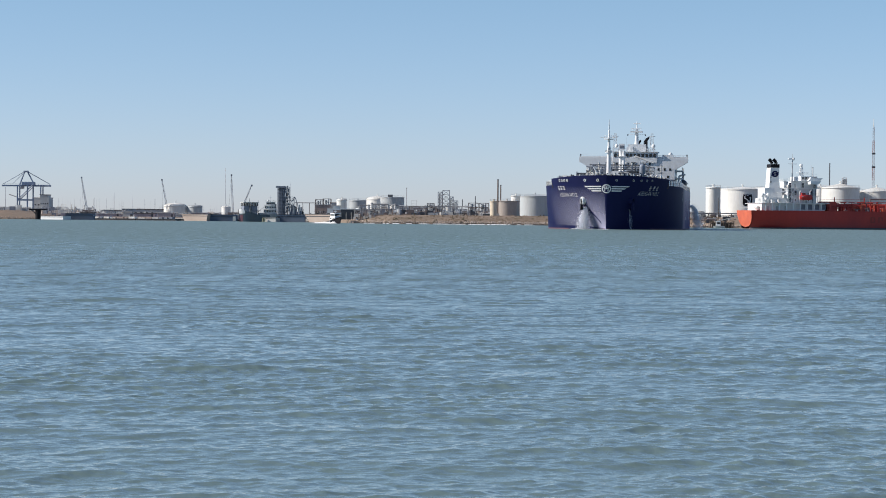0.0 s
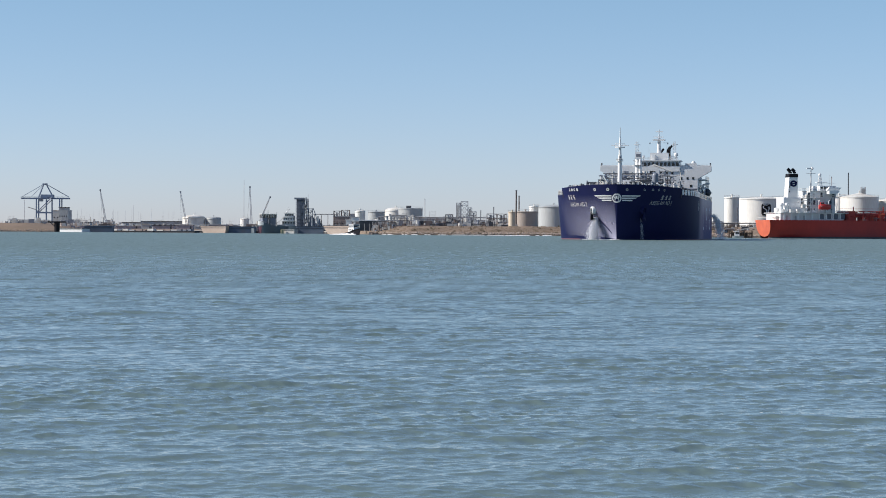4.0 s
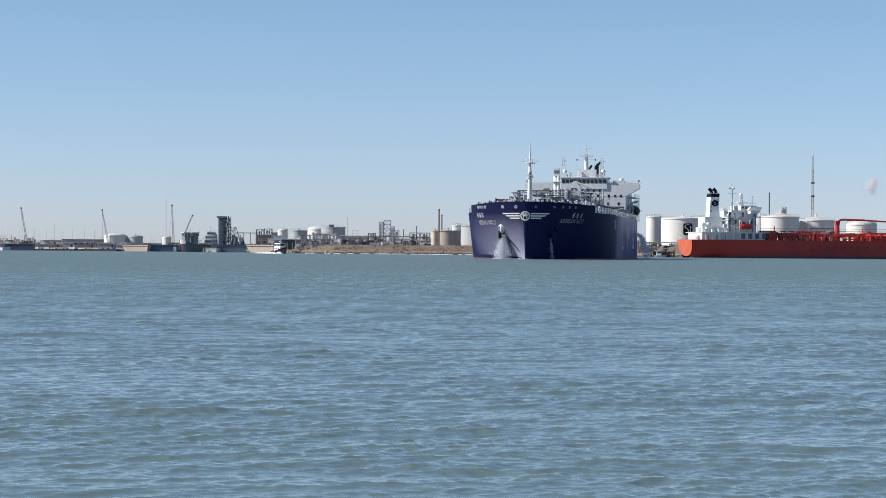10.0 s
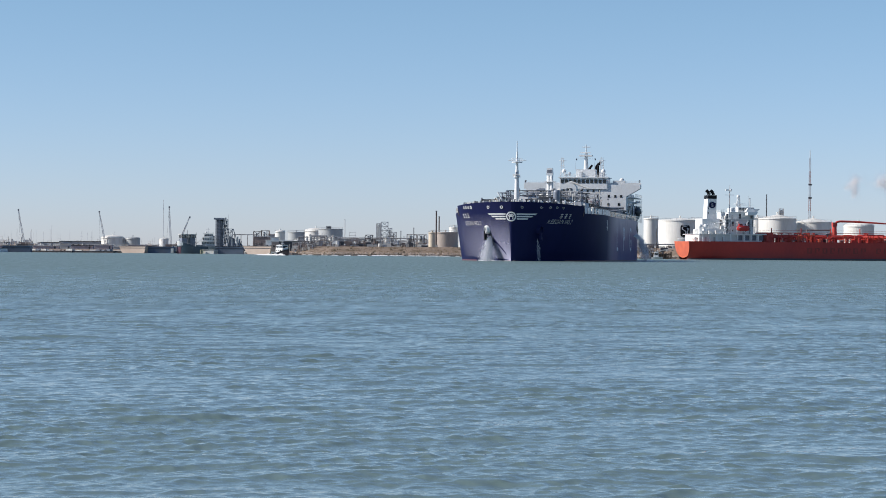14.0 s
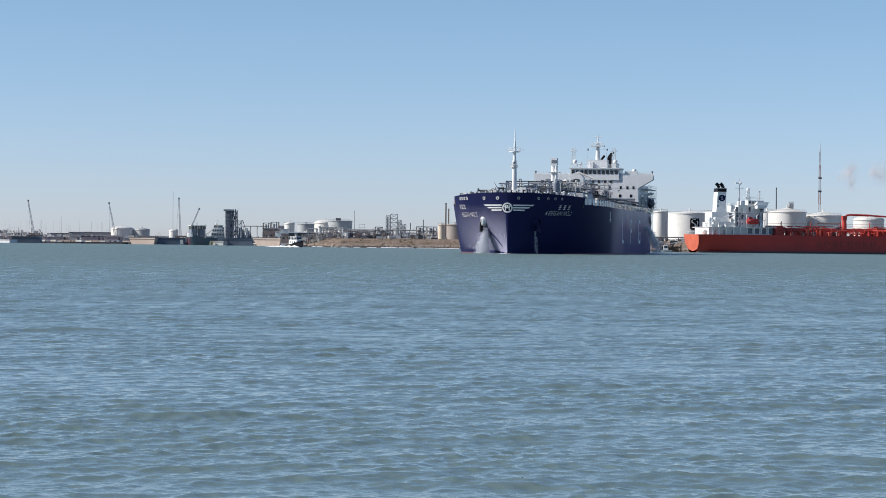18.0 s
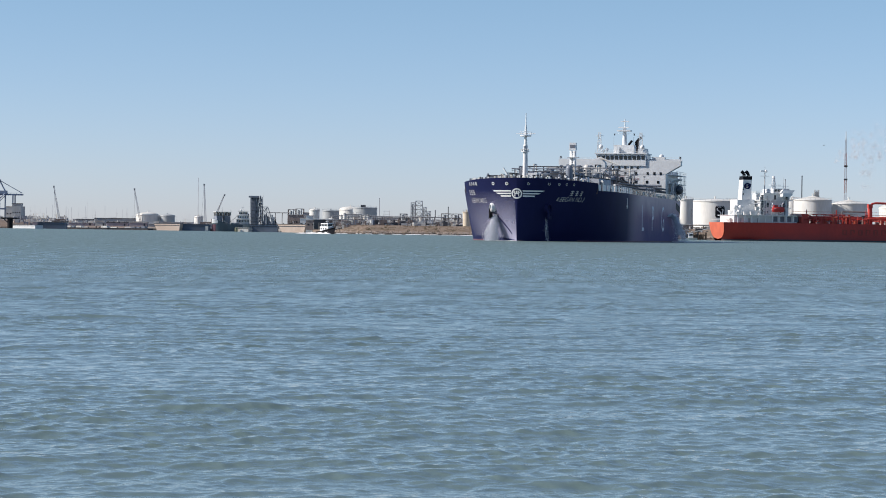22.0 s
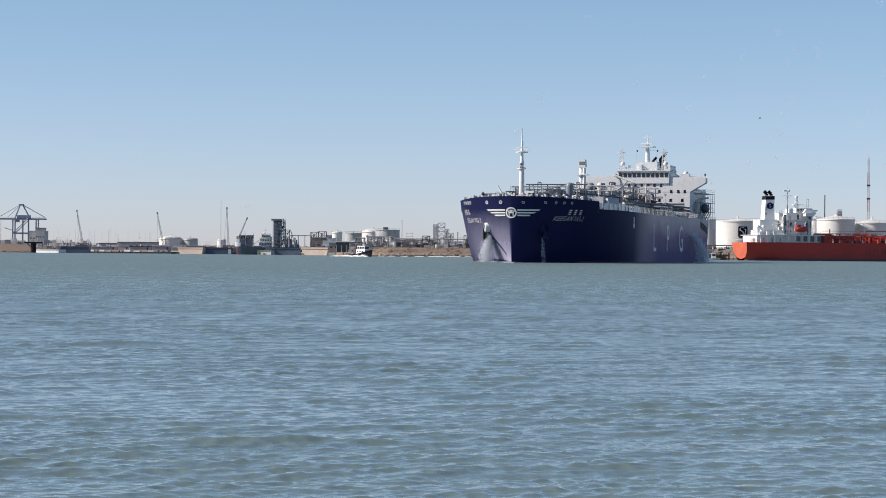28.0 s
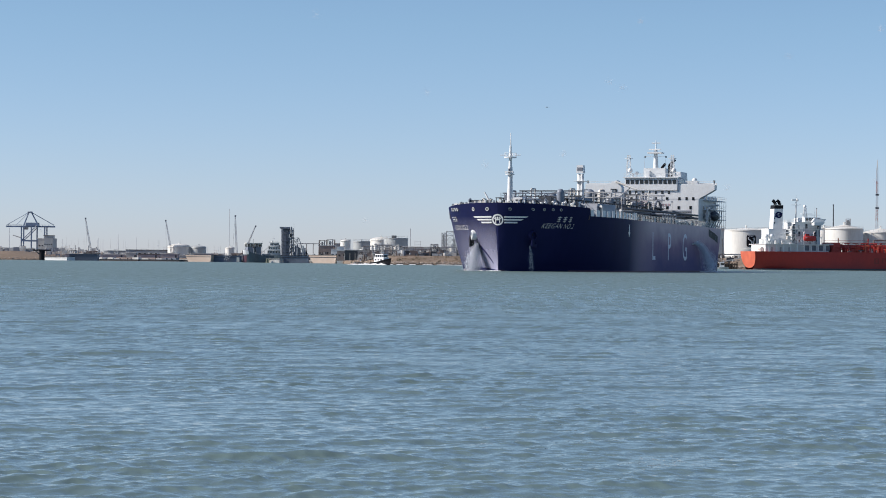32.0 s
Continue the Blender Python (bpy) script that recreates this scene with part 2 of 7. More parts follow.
# ---- mesh helpers ----
class Mesh:
    """Collects vertices and faces of one part."""

    def __init__(self):
        self.v, self.f = [], []

    def add(self, v, f):
        o = len(self.v)
        self.v += [tuple(p) for p in v]
        self.f += [tuple(i + o for i in q) for q in f]
        return self

    def box(self, x0, x1, y0, y1, z0, z1, taper=0.0):
        t = taper
        v = [(x0, y0, z0), (x1, y0, z0), (x1, y1, z0), (x0, y1, z0), (x0 + t, y0 + t, z1), (x1 - t, y0 + t, z1), (x1 - t, y1 - t, z1), (x0 + t, y1 - t, z1)]
        return self.add(v, [(3, 2, 1, 0), (4, 5, 6, 7), (0, 1, 5, 4), (1, 2, 6, 5), (2, 3, 7, 6), (3, 0, 4, 7)])

    def tube(self, p, q, r0, r1=None, n=8):
        p, q = Vector(p), Vector(q)
        r1 = r0 if r1 is None else r1
        d = (q - p).normalized()
        a = d.orthogonal().normalized()
        b = d.cross(a)
        v = [c + (a * math.cos(2 * math.pi * i / n) + b * math.sin(2 * math.pi * i / n)) * r for c, r in ((p, r0), (q, r1)) for i in range(n)]
        f = [(i, (i + 1) % n, n + (i + 1) % n, n + i) for i in range(n)]
        return self.add(v, f + [tuple(reversed(range(n))), tuple(range(n, 2 * n))])

    def path(self, pts, r, n=8):
        for p, q in zip(pts, pts[1:]):
            self.tube(p, q, r, r, n)
        return self

    def lathe(self, x, y, profile, n=40):
        v = [(x + r * math.cos(2 * math.pi * i / n), y + r * math.sin(2 * math.pi * i / n), z) for r, z in profile for i in range(n)]
        f = [(k * n + i, k * n + (i + 1) % n, (k + 1) * n + (i + 1) % n, (k + 1) * n + i) for k in range(len(profile) - 1) for i in range(n)]
        return self.add(v, f)

    def prism(self, poly, z0, z1):
        n = len(poly)
        v = [(x, y, z0) for x, y in poly] + [(x, y, z1) for x, y in poly]
        return self.add(v, [(i, (i + 1) % n, n + (i + 1) % n, n + i) for i in range(n)] + [tuple(reversed(range(n))), tuple(range(n, 2 * n))])

    def extrude(self, ring, vec):
        n, vec = len(ring), Vector(vec)
        v = [Vector(p) for p in ring] + [Vector(p) + vec for p in ring]
        return self.add(v, [(i, (i + 1) % n, n + (i + 1) % n, n + i) for i in range(n)] + [tuple(reversed(range(n))), tuple(range(n, 2 * n))])

    def sheet(self, rows, closed=False):
        m = len(rows[0])
        v = [p for r in rows for p in r]
        f = [(k * m + i, k * m + (i + 1) % m, (k + 1) * m + (i + 1) % m, (k + 1) * m + i) for k in range(len(rows) - 1) for i in range(m if closed else m - 1)]
        return self.add(v, f)

    def ball(self, c, r, n=10, squash=1.0):
        k = n // 2 + 1
        prof = [(r * math.sin(math.pi * i / k) + 1e-4, c[2] - r * squash * math.cos(math.pi * i / k)) for i in range(k + 1)]
        return self.lathe(c[0], c[1], prof, n)

    def lattice(self, p, q, w0, w1, bays, t):
        """A four-legged lattice from p to q."""
        p, q = Vector(p), Vector(q)
        d = (q - p).normalized()
        a = d.cross(Vector((0, 1, 0)) if abs(d.y) < 0.9 else Vector((1, 0, 0))).normalized()
        b = d.cross(a)
        rings = []
        for k in range(bays + 1):
            u = k / bays
            c, w = p.lerp(q, u), (w0 + (w1 - w0) * u) / 2
            rings.append([c + a * w * i + b * w * j for i, j in ((-1, -1), (1, -1), (1, 1), (-1, 1))])
        for k in range(bays):
            for i in range(4):
                self.tube(rings[k][i], rings[k + 1][i], t, t, 4)
                self.tube(rings[k][i], rings[k + 1][(i + 1) % 4], t * 0.7, t * 0.7, 4)
                self.tube(rings[k + 1][i], rings[k + 1][(i + 1) % 4], t * 0.7, t * 0.7, 4)
        return self


def part(name, m, material, parent=None, label="", sharp=35):
    """Links a Mesh as one object under a thing or a part."""
    d = bpy.data.meshes.new(name)
    d.from_pydata(m.v, [], m.f)
    d.materials.append(material)
    d.polygons.foreach_set("use_smooth", [True] * len(d.polygons))
    d.set_sharp_from_angle(angle=radians(sharp))
    d.update()
    ob = new(name, d)
    if parent is not None:
        ob.parent = parent
    if label:
        ob["label"] = label
    return ob


def thing(name, label, category, x=0.0, y=0.0, z=0.0, turn=0.0, group=""):
    ob = new(name)
    ob.empty_display_size = 1.0
    ob.matrix_basis = pose(x, y, z, 0, 0, turn)
    return tagged(ob, label, category, group)


def share(name, ob, parent, m, label=""):
    """Another object on the same mesh."""
    o = new(name, ob.data)
    o.parent = parent
    o.matrix_basis = m
    if label:
        o["label"] = label
    return o


# ---- water and land ----
def water_material():
    m = bpy.data.materials.new("harbour_water")
    m.use_nodes = True
    n, l = m.node_tree.nodes, m.node_tree.links
    b = n["Principled BSDF"]
    # ripples too small to build widen the gloss, more of them further out
    sep, near, lg, rr = n.new("ShaderNodeSeparateXYZ"), n.new("ShaderNodeMath"), n.new("ShaderNodeMath"), n.new("ShaderNodeMapRange")
    near.operation, near.inputs[1].default_value = "MAXIMUM", 15.0
    lg.operation, lg.inputs[1].default_value = "LOGARITHM", 10.0
    rr.inputs[1].default_value, rr.inputs[2].default_value = 1.55, 2.5
    rr.inputs[3].default_value, rr.inputs[4].default_value = 0.02, 0.40
    b.inputs["IOR"].default_value = 1.333
    tc = n.new("ShaderNodeTexCoord")
    l.new(tc.outputs["Object"], sep.inputs[0])
    l.new(sep.outputs[1], near.inputs[0])
    l.new(near.outputs[0], lg.inputs[0])
    l.new(lg.outputs[0], rr.inputs[0])
    # gusts roughen the water in long patches
    gm, gn, gr, ga = n.new("ShaderNodeMapping"), n.new("ShaderNodeTexNoise"), n.new("ShaderNodeMapRange"), n.new("ShaderNodeMath")
    gm.inputs["Scale"].default_value = (1.2, 0.11, 1)
    gn.inputs["Scale"].default_value, gn.inputs["Detail"].default_value, gn.inputs["Roughness"].default_value = 1.0, 7, 0.65
    gr.inputs[1].default_value, gr.inputs[2].default_value, gr.inputs[3].default_value, gr.inputs[4].default_value = 0.34, 0.66, 0.6, 1.4
    ga.operation = "MULTIPLY"
    l.new(tc.outputs["Object"], gm.inputs[0])
    l.new(gm.outputs[0], gn.inputs[0])
    l.new(gn.outputs[0], gr.inputs[0])
    l.new(gr.outputs[0], ga.inputs[0])
    l.new(rr.outputs[0], ga.inputs[1])
    l.new(ga.outputs[0], b.inputs["Roughness"])
    t = n.new("ShaderNodeTexNoise")
    mp0 = n.new("ShaderNodeMapping")
    mp0.inputs["Scale"].default_value = (0.03, 0.08, 0.05)
    l.new(tc.outputs["Object"], mp0.inputs[0])
    l.new(mp0.outputs[0], t.inputs[0])
    t.inputs["Detail"].default_value = 4
    mx = n.new("ShaderNodeMix")
    mx.data_type = "RGBA"
    mx.inputs[6].default_value = (0.131, 0.187, 0.172, 1)
    mx.inputs[7].default_value = (0.125, 0.183, 0.179, 1)
    l.new(t.outputs[0], mx.inputs[0])
    l.new(mx.outputs[2], b.inputs["Base Color"])
    last = None
    for sx, sy, dist, det in ((7.0, 9.0, 0.008, 3), (1.6, 0.8, 0.02, 4)):
        mp = n.new("ShaderNodeMapping")
        mp.inputs["Scale"].default_value = (sx, sy, 1)
        mp.inputs["Rotation"].default_value = (0, 0, 0.05 * sx)
        w = n.new("ShaderNodeTexNoise")
        w.inputs["Scale"].default_value, w.inputs["Detail"].default_value, w.inputs["Roughness"].default_value = 1.0, det, 0.55
        l.new(tc.outputs["Object"], mp.inputs[0])
        l.new(mp.outputs[0], w.inputs[0])
        bp = n.new("ShaderNodeBump")
        bp.inputs["Strength"].default_value, bp.inputs["Distance"].default_value = 1.0, dist
        l.new(w.outputs[0], bp.inputs["Height"])
        if last:
            l.new(last.outputs[0], bp.inputs["Normal"])
        last = bp
    l.new(last.outputs[0], b.inputs["Normal"])
    return m


def wave_field(x, y):
    """Wind chop over a low swell: a sum of many wavelets, in metres. Returns the shift of each point in x, y and z."""
    rng = np.random.default_rng(5)
    dx, dy, dz = np.zeros_like(x), np.zeros_like(x), np.zeros_like(x)
    # octaves: shortest wavelength, mean square slope, spread of the headings, wavelets
    for lam0, mss, spread, count in ((0.09, 0.0066, 1.0, 34), (0.17, 0.0082, 0.9, 38), (0.34, 0.0052, 0.75, 34), (0.68, 0.0020, 0.6, 26), (1.4, 0.0009, 0.45, 16), (2.8, 0.0004, 0.3, 8)):
        steep = math.sqrt(2 * mss / count)
        for k in range(count):
            lam = lam0 * 2.0 ** ((k + rng.random()) / count)
            a = -math.pi / 2 + 0.25 + rng.normal(0, spread)
            kx, ky = 2 * math.pi / lam * math.cos(a), 2 * math.pi / lam * math.sin(a)
            p = x * kx + y * ky + rng.random() * 6.28
            # wavelets too fine for the sheet further out are left to the surface
            fit = np.clip(lam / (0.0032 * np.clip(y, 9, 2000)) - 0.6, 0, 1)
            amp = steep * lam / (2 * math.pi) * fit
            s, c = amp * np.sin(p), amp * np.cos(p)
            dz += c
            # water gathers under the crests, which makes them peaked
            dx -= 1.1 * math.cos(a) * s
            dy -= 1.1 * math.sin(a) * s
    gust = 0.95 + 0.3 * np.sin(0.35 * x + 0.9 * np.sin(0.19 * y)) * np.sin(0.33 * y + 0.8 + 0.7 * np.sin(0.22 * x))
    return dx * gust, dy * gust, dz * gust


def water_sheet():
    """One sheet out to the horizon: rows and columns spread with distance."""
    ys = np.concatenate([np.array([-60.0, -20, 0, 8, 13]), np.geomspace(17, 160, 1300)[:-1], np.geomspace(160, 600, 380)[:-1], np.geomspace(600, 4900, 90)])
    us = np.concatenate([np.array([-60, -20, -8, -3, -1.7, -1.2]), np.linspace(-1, 1, 500), np.array([1.2, 1.7, 3, 8, 20, 60])])
    gu, gy = np.meshgrid(us, ys)
    gx = gu * (0.225 * np.clip(gy, 17, 900) + 2.6)
    fade = np.clip((900 - gy) / 500, 0, 1) * np.clip((gy - 13) / 4, 0, 1) * np.clip((1.1 - np.abs(gu)) * 10, 0, 1)
    sx, sy, gz = wave_field(gx, gy)
    gx, gy, gz = gx + sx * fade, gy + sy * fade, gz * fade
    nx, ny = len(us), len(ys)
    co = np.stack([gx, gy, gz], -1).reshape(-1, 3)
    i = np.arange(nx * ny).reshape(ny, nx)
    q = np.stack([i[:-1, :-1], i[:-1, 1:], i[1:, 1:], i[1:, :-1]], -1).reshape(-1, 4)
    d = bpy.data.meshes.new("water")
    d.vertices.add(len(co))
    d.vertices.foreach_set("co", co.ravel())
    d.loops.add(q.size)
    d.loops.foreach_set("vertex_index", q.ravel().astype(np.int32))
    d.polygons.add(len(q))
    d.polygons.foreach_set("loop_start", np.arange(0, q.size, 4, dtype=np.int32))
    d.polygons.foreach_set("use_smooth", np.ones(len(q), bool))
    d.update(calc_edges=True)
    d.materials.append(water_material())
    return tagged(new("water", d), "rippled grey-green harbour water reflecting blue sky", "water", kind="structure")


water = water_sheet()

SHORE = ((-3000, 1950), (-420, 1800), (-330, 1790), (-180, 1740), (-112, 1640), (-88, 1420), (-60, 1325), (30, 1290), (80, 1200), (120, 1130), (700, 1200), (3000, 1300))


def shore_y(x):
    for (x0, y0), (x1, y1) in zip(SHORE, SHORE[1:]):
        if x <= x1:
            return y0 + (y1 - y0) * (x - x0) / (x1 - x0)
    return SHORE[-1][1]


def land_z(x, y):
    d = y - shore_y(x)
    top = 5.2 if x > -85 else 2.6 + 4.2 * min(1.0, max(0.0, (-345 - x) / 35))
    if d < 0:
        return -1.5
    z = min(1.0, d / 8) * 2.9 - 1.0
    if d > 8:
        z += (top - 1.9) * min(1.0, (d - 8) / 30) ** 0.8
    return z + (0.18 * noise.noise(Vector((x * 0.06, y * 0.06, 0))) + 0.15 * noise.noise(Vector((x * 0.3, y * 0.3, 4)))) * min(1, d / 8)


def ground():
    m = Mesh()
    xs = list(range(-3000, -500, 250)) + [x * 4.0 for x in range(-125, 76)] + list(range(320, 3001, 220))
    ds = [-4, 0, 2, 4, 6, 8, 12, 16, 20, 26, 32, 40, 60, 100, 200, 400, 800, 1600, 3000]
    rows = []
    for d in ds:
        rows.append([(x, shore_y(x) + d, land_z(x, shore_y(x) + d)) for x in xs])
    m.sheet(rows)
    g = mat("dry_grass", (0.235, 0.175, 0.13), 0.9, second=(0.145, 0.11, 0.08), mix=1.0, scale=0.05, bump=0.3, fine=0.3, stretch=(0.35, 1, 2))
    tagged(part("ground", m, g), "dry brown grass bank and flat industrial land", "ground", kind="structure")


ground()


def riprap():
    """Broken stone along the foot of the bank: pale and dry above, wet and dark at the water."""
    rng = random.Random(7)
    for nm, paint, count, d0, d1, label in (("riprap", PALE_ROCK, 1900, 4.9, 7.6, "pale dry broken stone along the bank"), ("wet_riprap", WET_ROCK, 2200, 2.0, 5.0, "dark wet stone along the waterline")):
        m = Mesh()
        for k in range(count):
            x = rng.uniform(-84, 120) if k % 6 else rng.uniform(-430, -335)
            y = shore_y(x) + rng.uniform(d0, d1)
            r = rng.uniform(0.22, 0.6)
            z = land_z(x, y)
            a = [rng.uniform(0.7, 1.25) for _ in range(12)]
            n = 6
            ring = lambda rr, zz, o: [(x + rr * a[(i + o) % 12] * math.cos(2 * math.pi * i / n + k), y + rr * a[(i + o) % 12] * math.sin(2 * math.pi * i / n + k), zz) for i in range(n)]
            v = ring(r * 0.9, z - 0.4, 0) + ring(r, z + 0.15 * r, 2) + ring(r * 0.55, z + r * 0.6, 5)
            m.add(v, [(i, (i + 1) % n, n + (i + 1) % n, n + i) for i in range(n)] + [(n + i, n + (i + 1) % n, 2 * n + (i + 1) % n, 2 * n + i) for i in range(n)] + [tuple(range(2 * n, 3 * n))])
        tagged(part(nm, m, paint, sharp=20), label, "rocks", kind="stuff")


riprap()


def dry_shrubs():
    """Tufts and low bushes over the grass bank."""
    rng = random.Random(23)
    for nm, paint, count, hi, label in (("dry_grass_tufts", (0.26, 0.20, 0.145), 1100, 0.45, "pale dry grass tufts on the bank"), ("low_bushes", (0.15, 0.125, 0.085), 90, 1.0, "dark low bushes along the bank")):
        m = Mesh()
        for k in range(count):
            x = rng.uniform(-84, 110)
            y = shore_y(x) + 5 + 34 * rng.random() ** 1.5
            z = land_z(x, y) - 0.1
            w = rng.uniform(0.4, 1.6)
            for j in range(5):
                px, py = x + rng.uniform(-w, w), y + rng.uniform(-w, w)
                h, q = hi * rng.uniform(0.4, 1.2), rng.uniform(0.15, 0.5)
                m.add([(px - q, py, z), (px + q, py - 0.1, z), (px, py + q, z), (px + rng.uniform(-0.3, 0.3), py, z + h)], [(0, 1, 3), (1, 2, 3), (2, 0, 3)])
        tagged(part(nm, m, mat(nm, paint, 0.95, scale=0.5)), label, "vegetation", kind="stuff")


dry_shrubs()


def surf_line():
    """Thin broken foam where ripples meet the stones."""
    rng = random.Random(17)
    m = Mesh()
    for k in range(60):
        x = rng.uniform(-80, 70)
        w, d = rng.uniform(0.6, 3.0), rng.uniform(0.15, 0.45)
        y = shore_y(x) + rng.uniform(-1.2, 1.5)
        m.add([(x - w, y, 0.05), (x - w * 0.4, y - d, 0.10), (x + w * 0.5, y - d * 0.8, 0.10), (x + w, y, 0.05), (x + w * 0.4, y + d, 0.35), (x - w * 0.5, y + d, 0.38)], [(0, 1, 2, 3, 4, 5)])
    tagged(part("surf", m, FOAM), "thin white surf along the stones", "foam", kind="stuff")


surf_line()


def quay_wall():
    """Sheet-pile quay along the shipyards, in straight lengths."""
    for k, (x0, x1) in enumerate(((-330, -262), (-262, -215), (-215, -160), (-160, -112))):
        y0, y1 = shore_y(x0) - 1, shore_y(x1) - 1
        m = Mesh().extrude([(x0, y0, -1.5), (x0, y0, 1.3), (x0, y0 + 3, 1.3), (x0, y0 + 3, -1.5)], (x1 - x0, y1 - y0, 0))
        q = tagged(part("quay_wall_%d" % (k + 1), m, PILING), "dark weathered sheet-pile quay wall", "quay", kind="structure")
        part("coping", Mesh().extrude([(x0, y0 - 0.3, 1.3), (x0, y0 - 0.3, 1.75), (x0, y0 + 4, 1.9), (x0, y0 + 4, 1.3)], (x1 - x0, y1 - y0, 0)), CONCRETE, q, "pale concrete coping")


quay_wall()


# ---- the gas carrier ----
BEAM, STERN, BREAK = 21.6, -191.0, -16.5


def hull_y(x, z):
    """Half breadth of the hull at x (forward) and height z above the water."""
    k = min(1.0, max(0.0, z / 16.4))
    stem = 1.6 * k * k
    u = min(1.0, max(0.0, (stem - x) / (48 - 9 * k)))
    y = BEAM * (1 - (1 - u) ** (2.0 + 0.2 * k)) ** (1 / (1 + 0.95 * k ** 0.8))
    if x < -120:
        y -= 3.1 * min(1.0, (-120 - x) / 30)
    if x < -150:
        w = (-150 - x) / 41
        y -= (5.4 + 2.4 * (1 - k) ** 1.5) * w ** 1.6
    return y


def sheer(x):
    """Upper edge of the hull plating."""
    if x > BREAK:
        return 15.5 + 0.9 * ((x - BREAK) / (1.6 - BREAK)) ** 1.2
    return 13.0 + 0.5 * max(0.0, (x + 120) / 100) ** 2


HAWSE_X = next(-0.02 * i for i in range(2000) if hull_y(-0.02 * i, 7.8) > 7.0)


def on_hull(x, z, side, out=0.0):
    return Vector((x, side * (hull_y(x, z) + out), z))


def text_mesh(body, height, place, spacing=1.0, bold=0.0):
    """Letters as thin plates; place(u, v) gives the point for u metres along and v metres up."""
    c = bpy.data.curves.new("letters", "FONT")
    c.body, c.size, c.space_character, c.offset = body, height / 0.72, spacing, bold
    ob = bpy.data.objects.new("letters", c)
    scene.collection.objects.link(ob)
    bpy.context.view_layer.update()
    d = ob.to_mesh()
    m = Mesh()
    m.add([place(v.co.x, v.co.y) for v in d.vertices], [tuple(p.vertices) for p in d.polygons])
    ob.to_mesh_clear()
    bpy.data.objects.remove(ob)
    return m


def islands(m):
    """The separate pieces of a Mesh, each as a Mesh of its own."""
    root = list(range(len(m.v)))

    def find(i):
        while root[i] != i:
            i = root[i]
        return i
    for f in m.f:
        for i in f[1:]:
            root[find(i)] = find(f[0])
    pieces = {}
    for f in m.f:
        pieces.setdefault(find(f[0]), []).append(f)
    made = []
    for faces in pieces.values():
        used = sorted({i for f in faces for i in f})
        at = {i: k for k, i in enumerate(used)}
        made.append(Mesh().add([m.v[i] for i in used], [tuple(at[i] for i in f) for f in faces]))
    return made


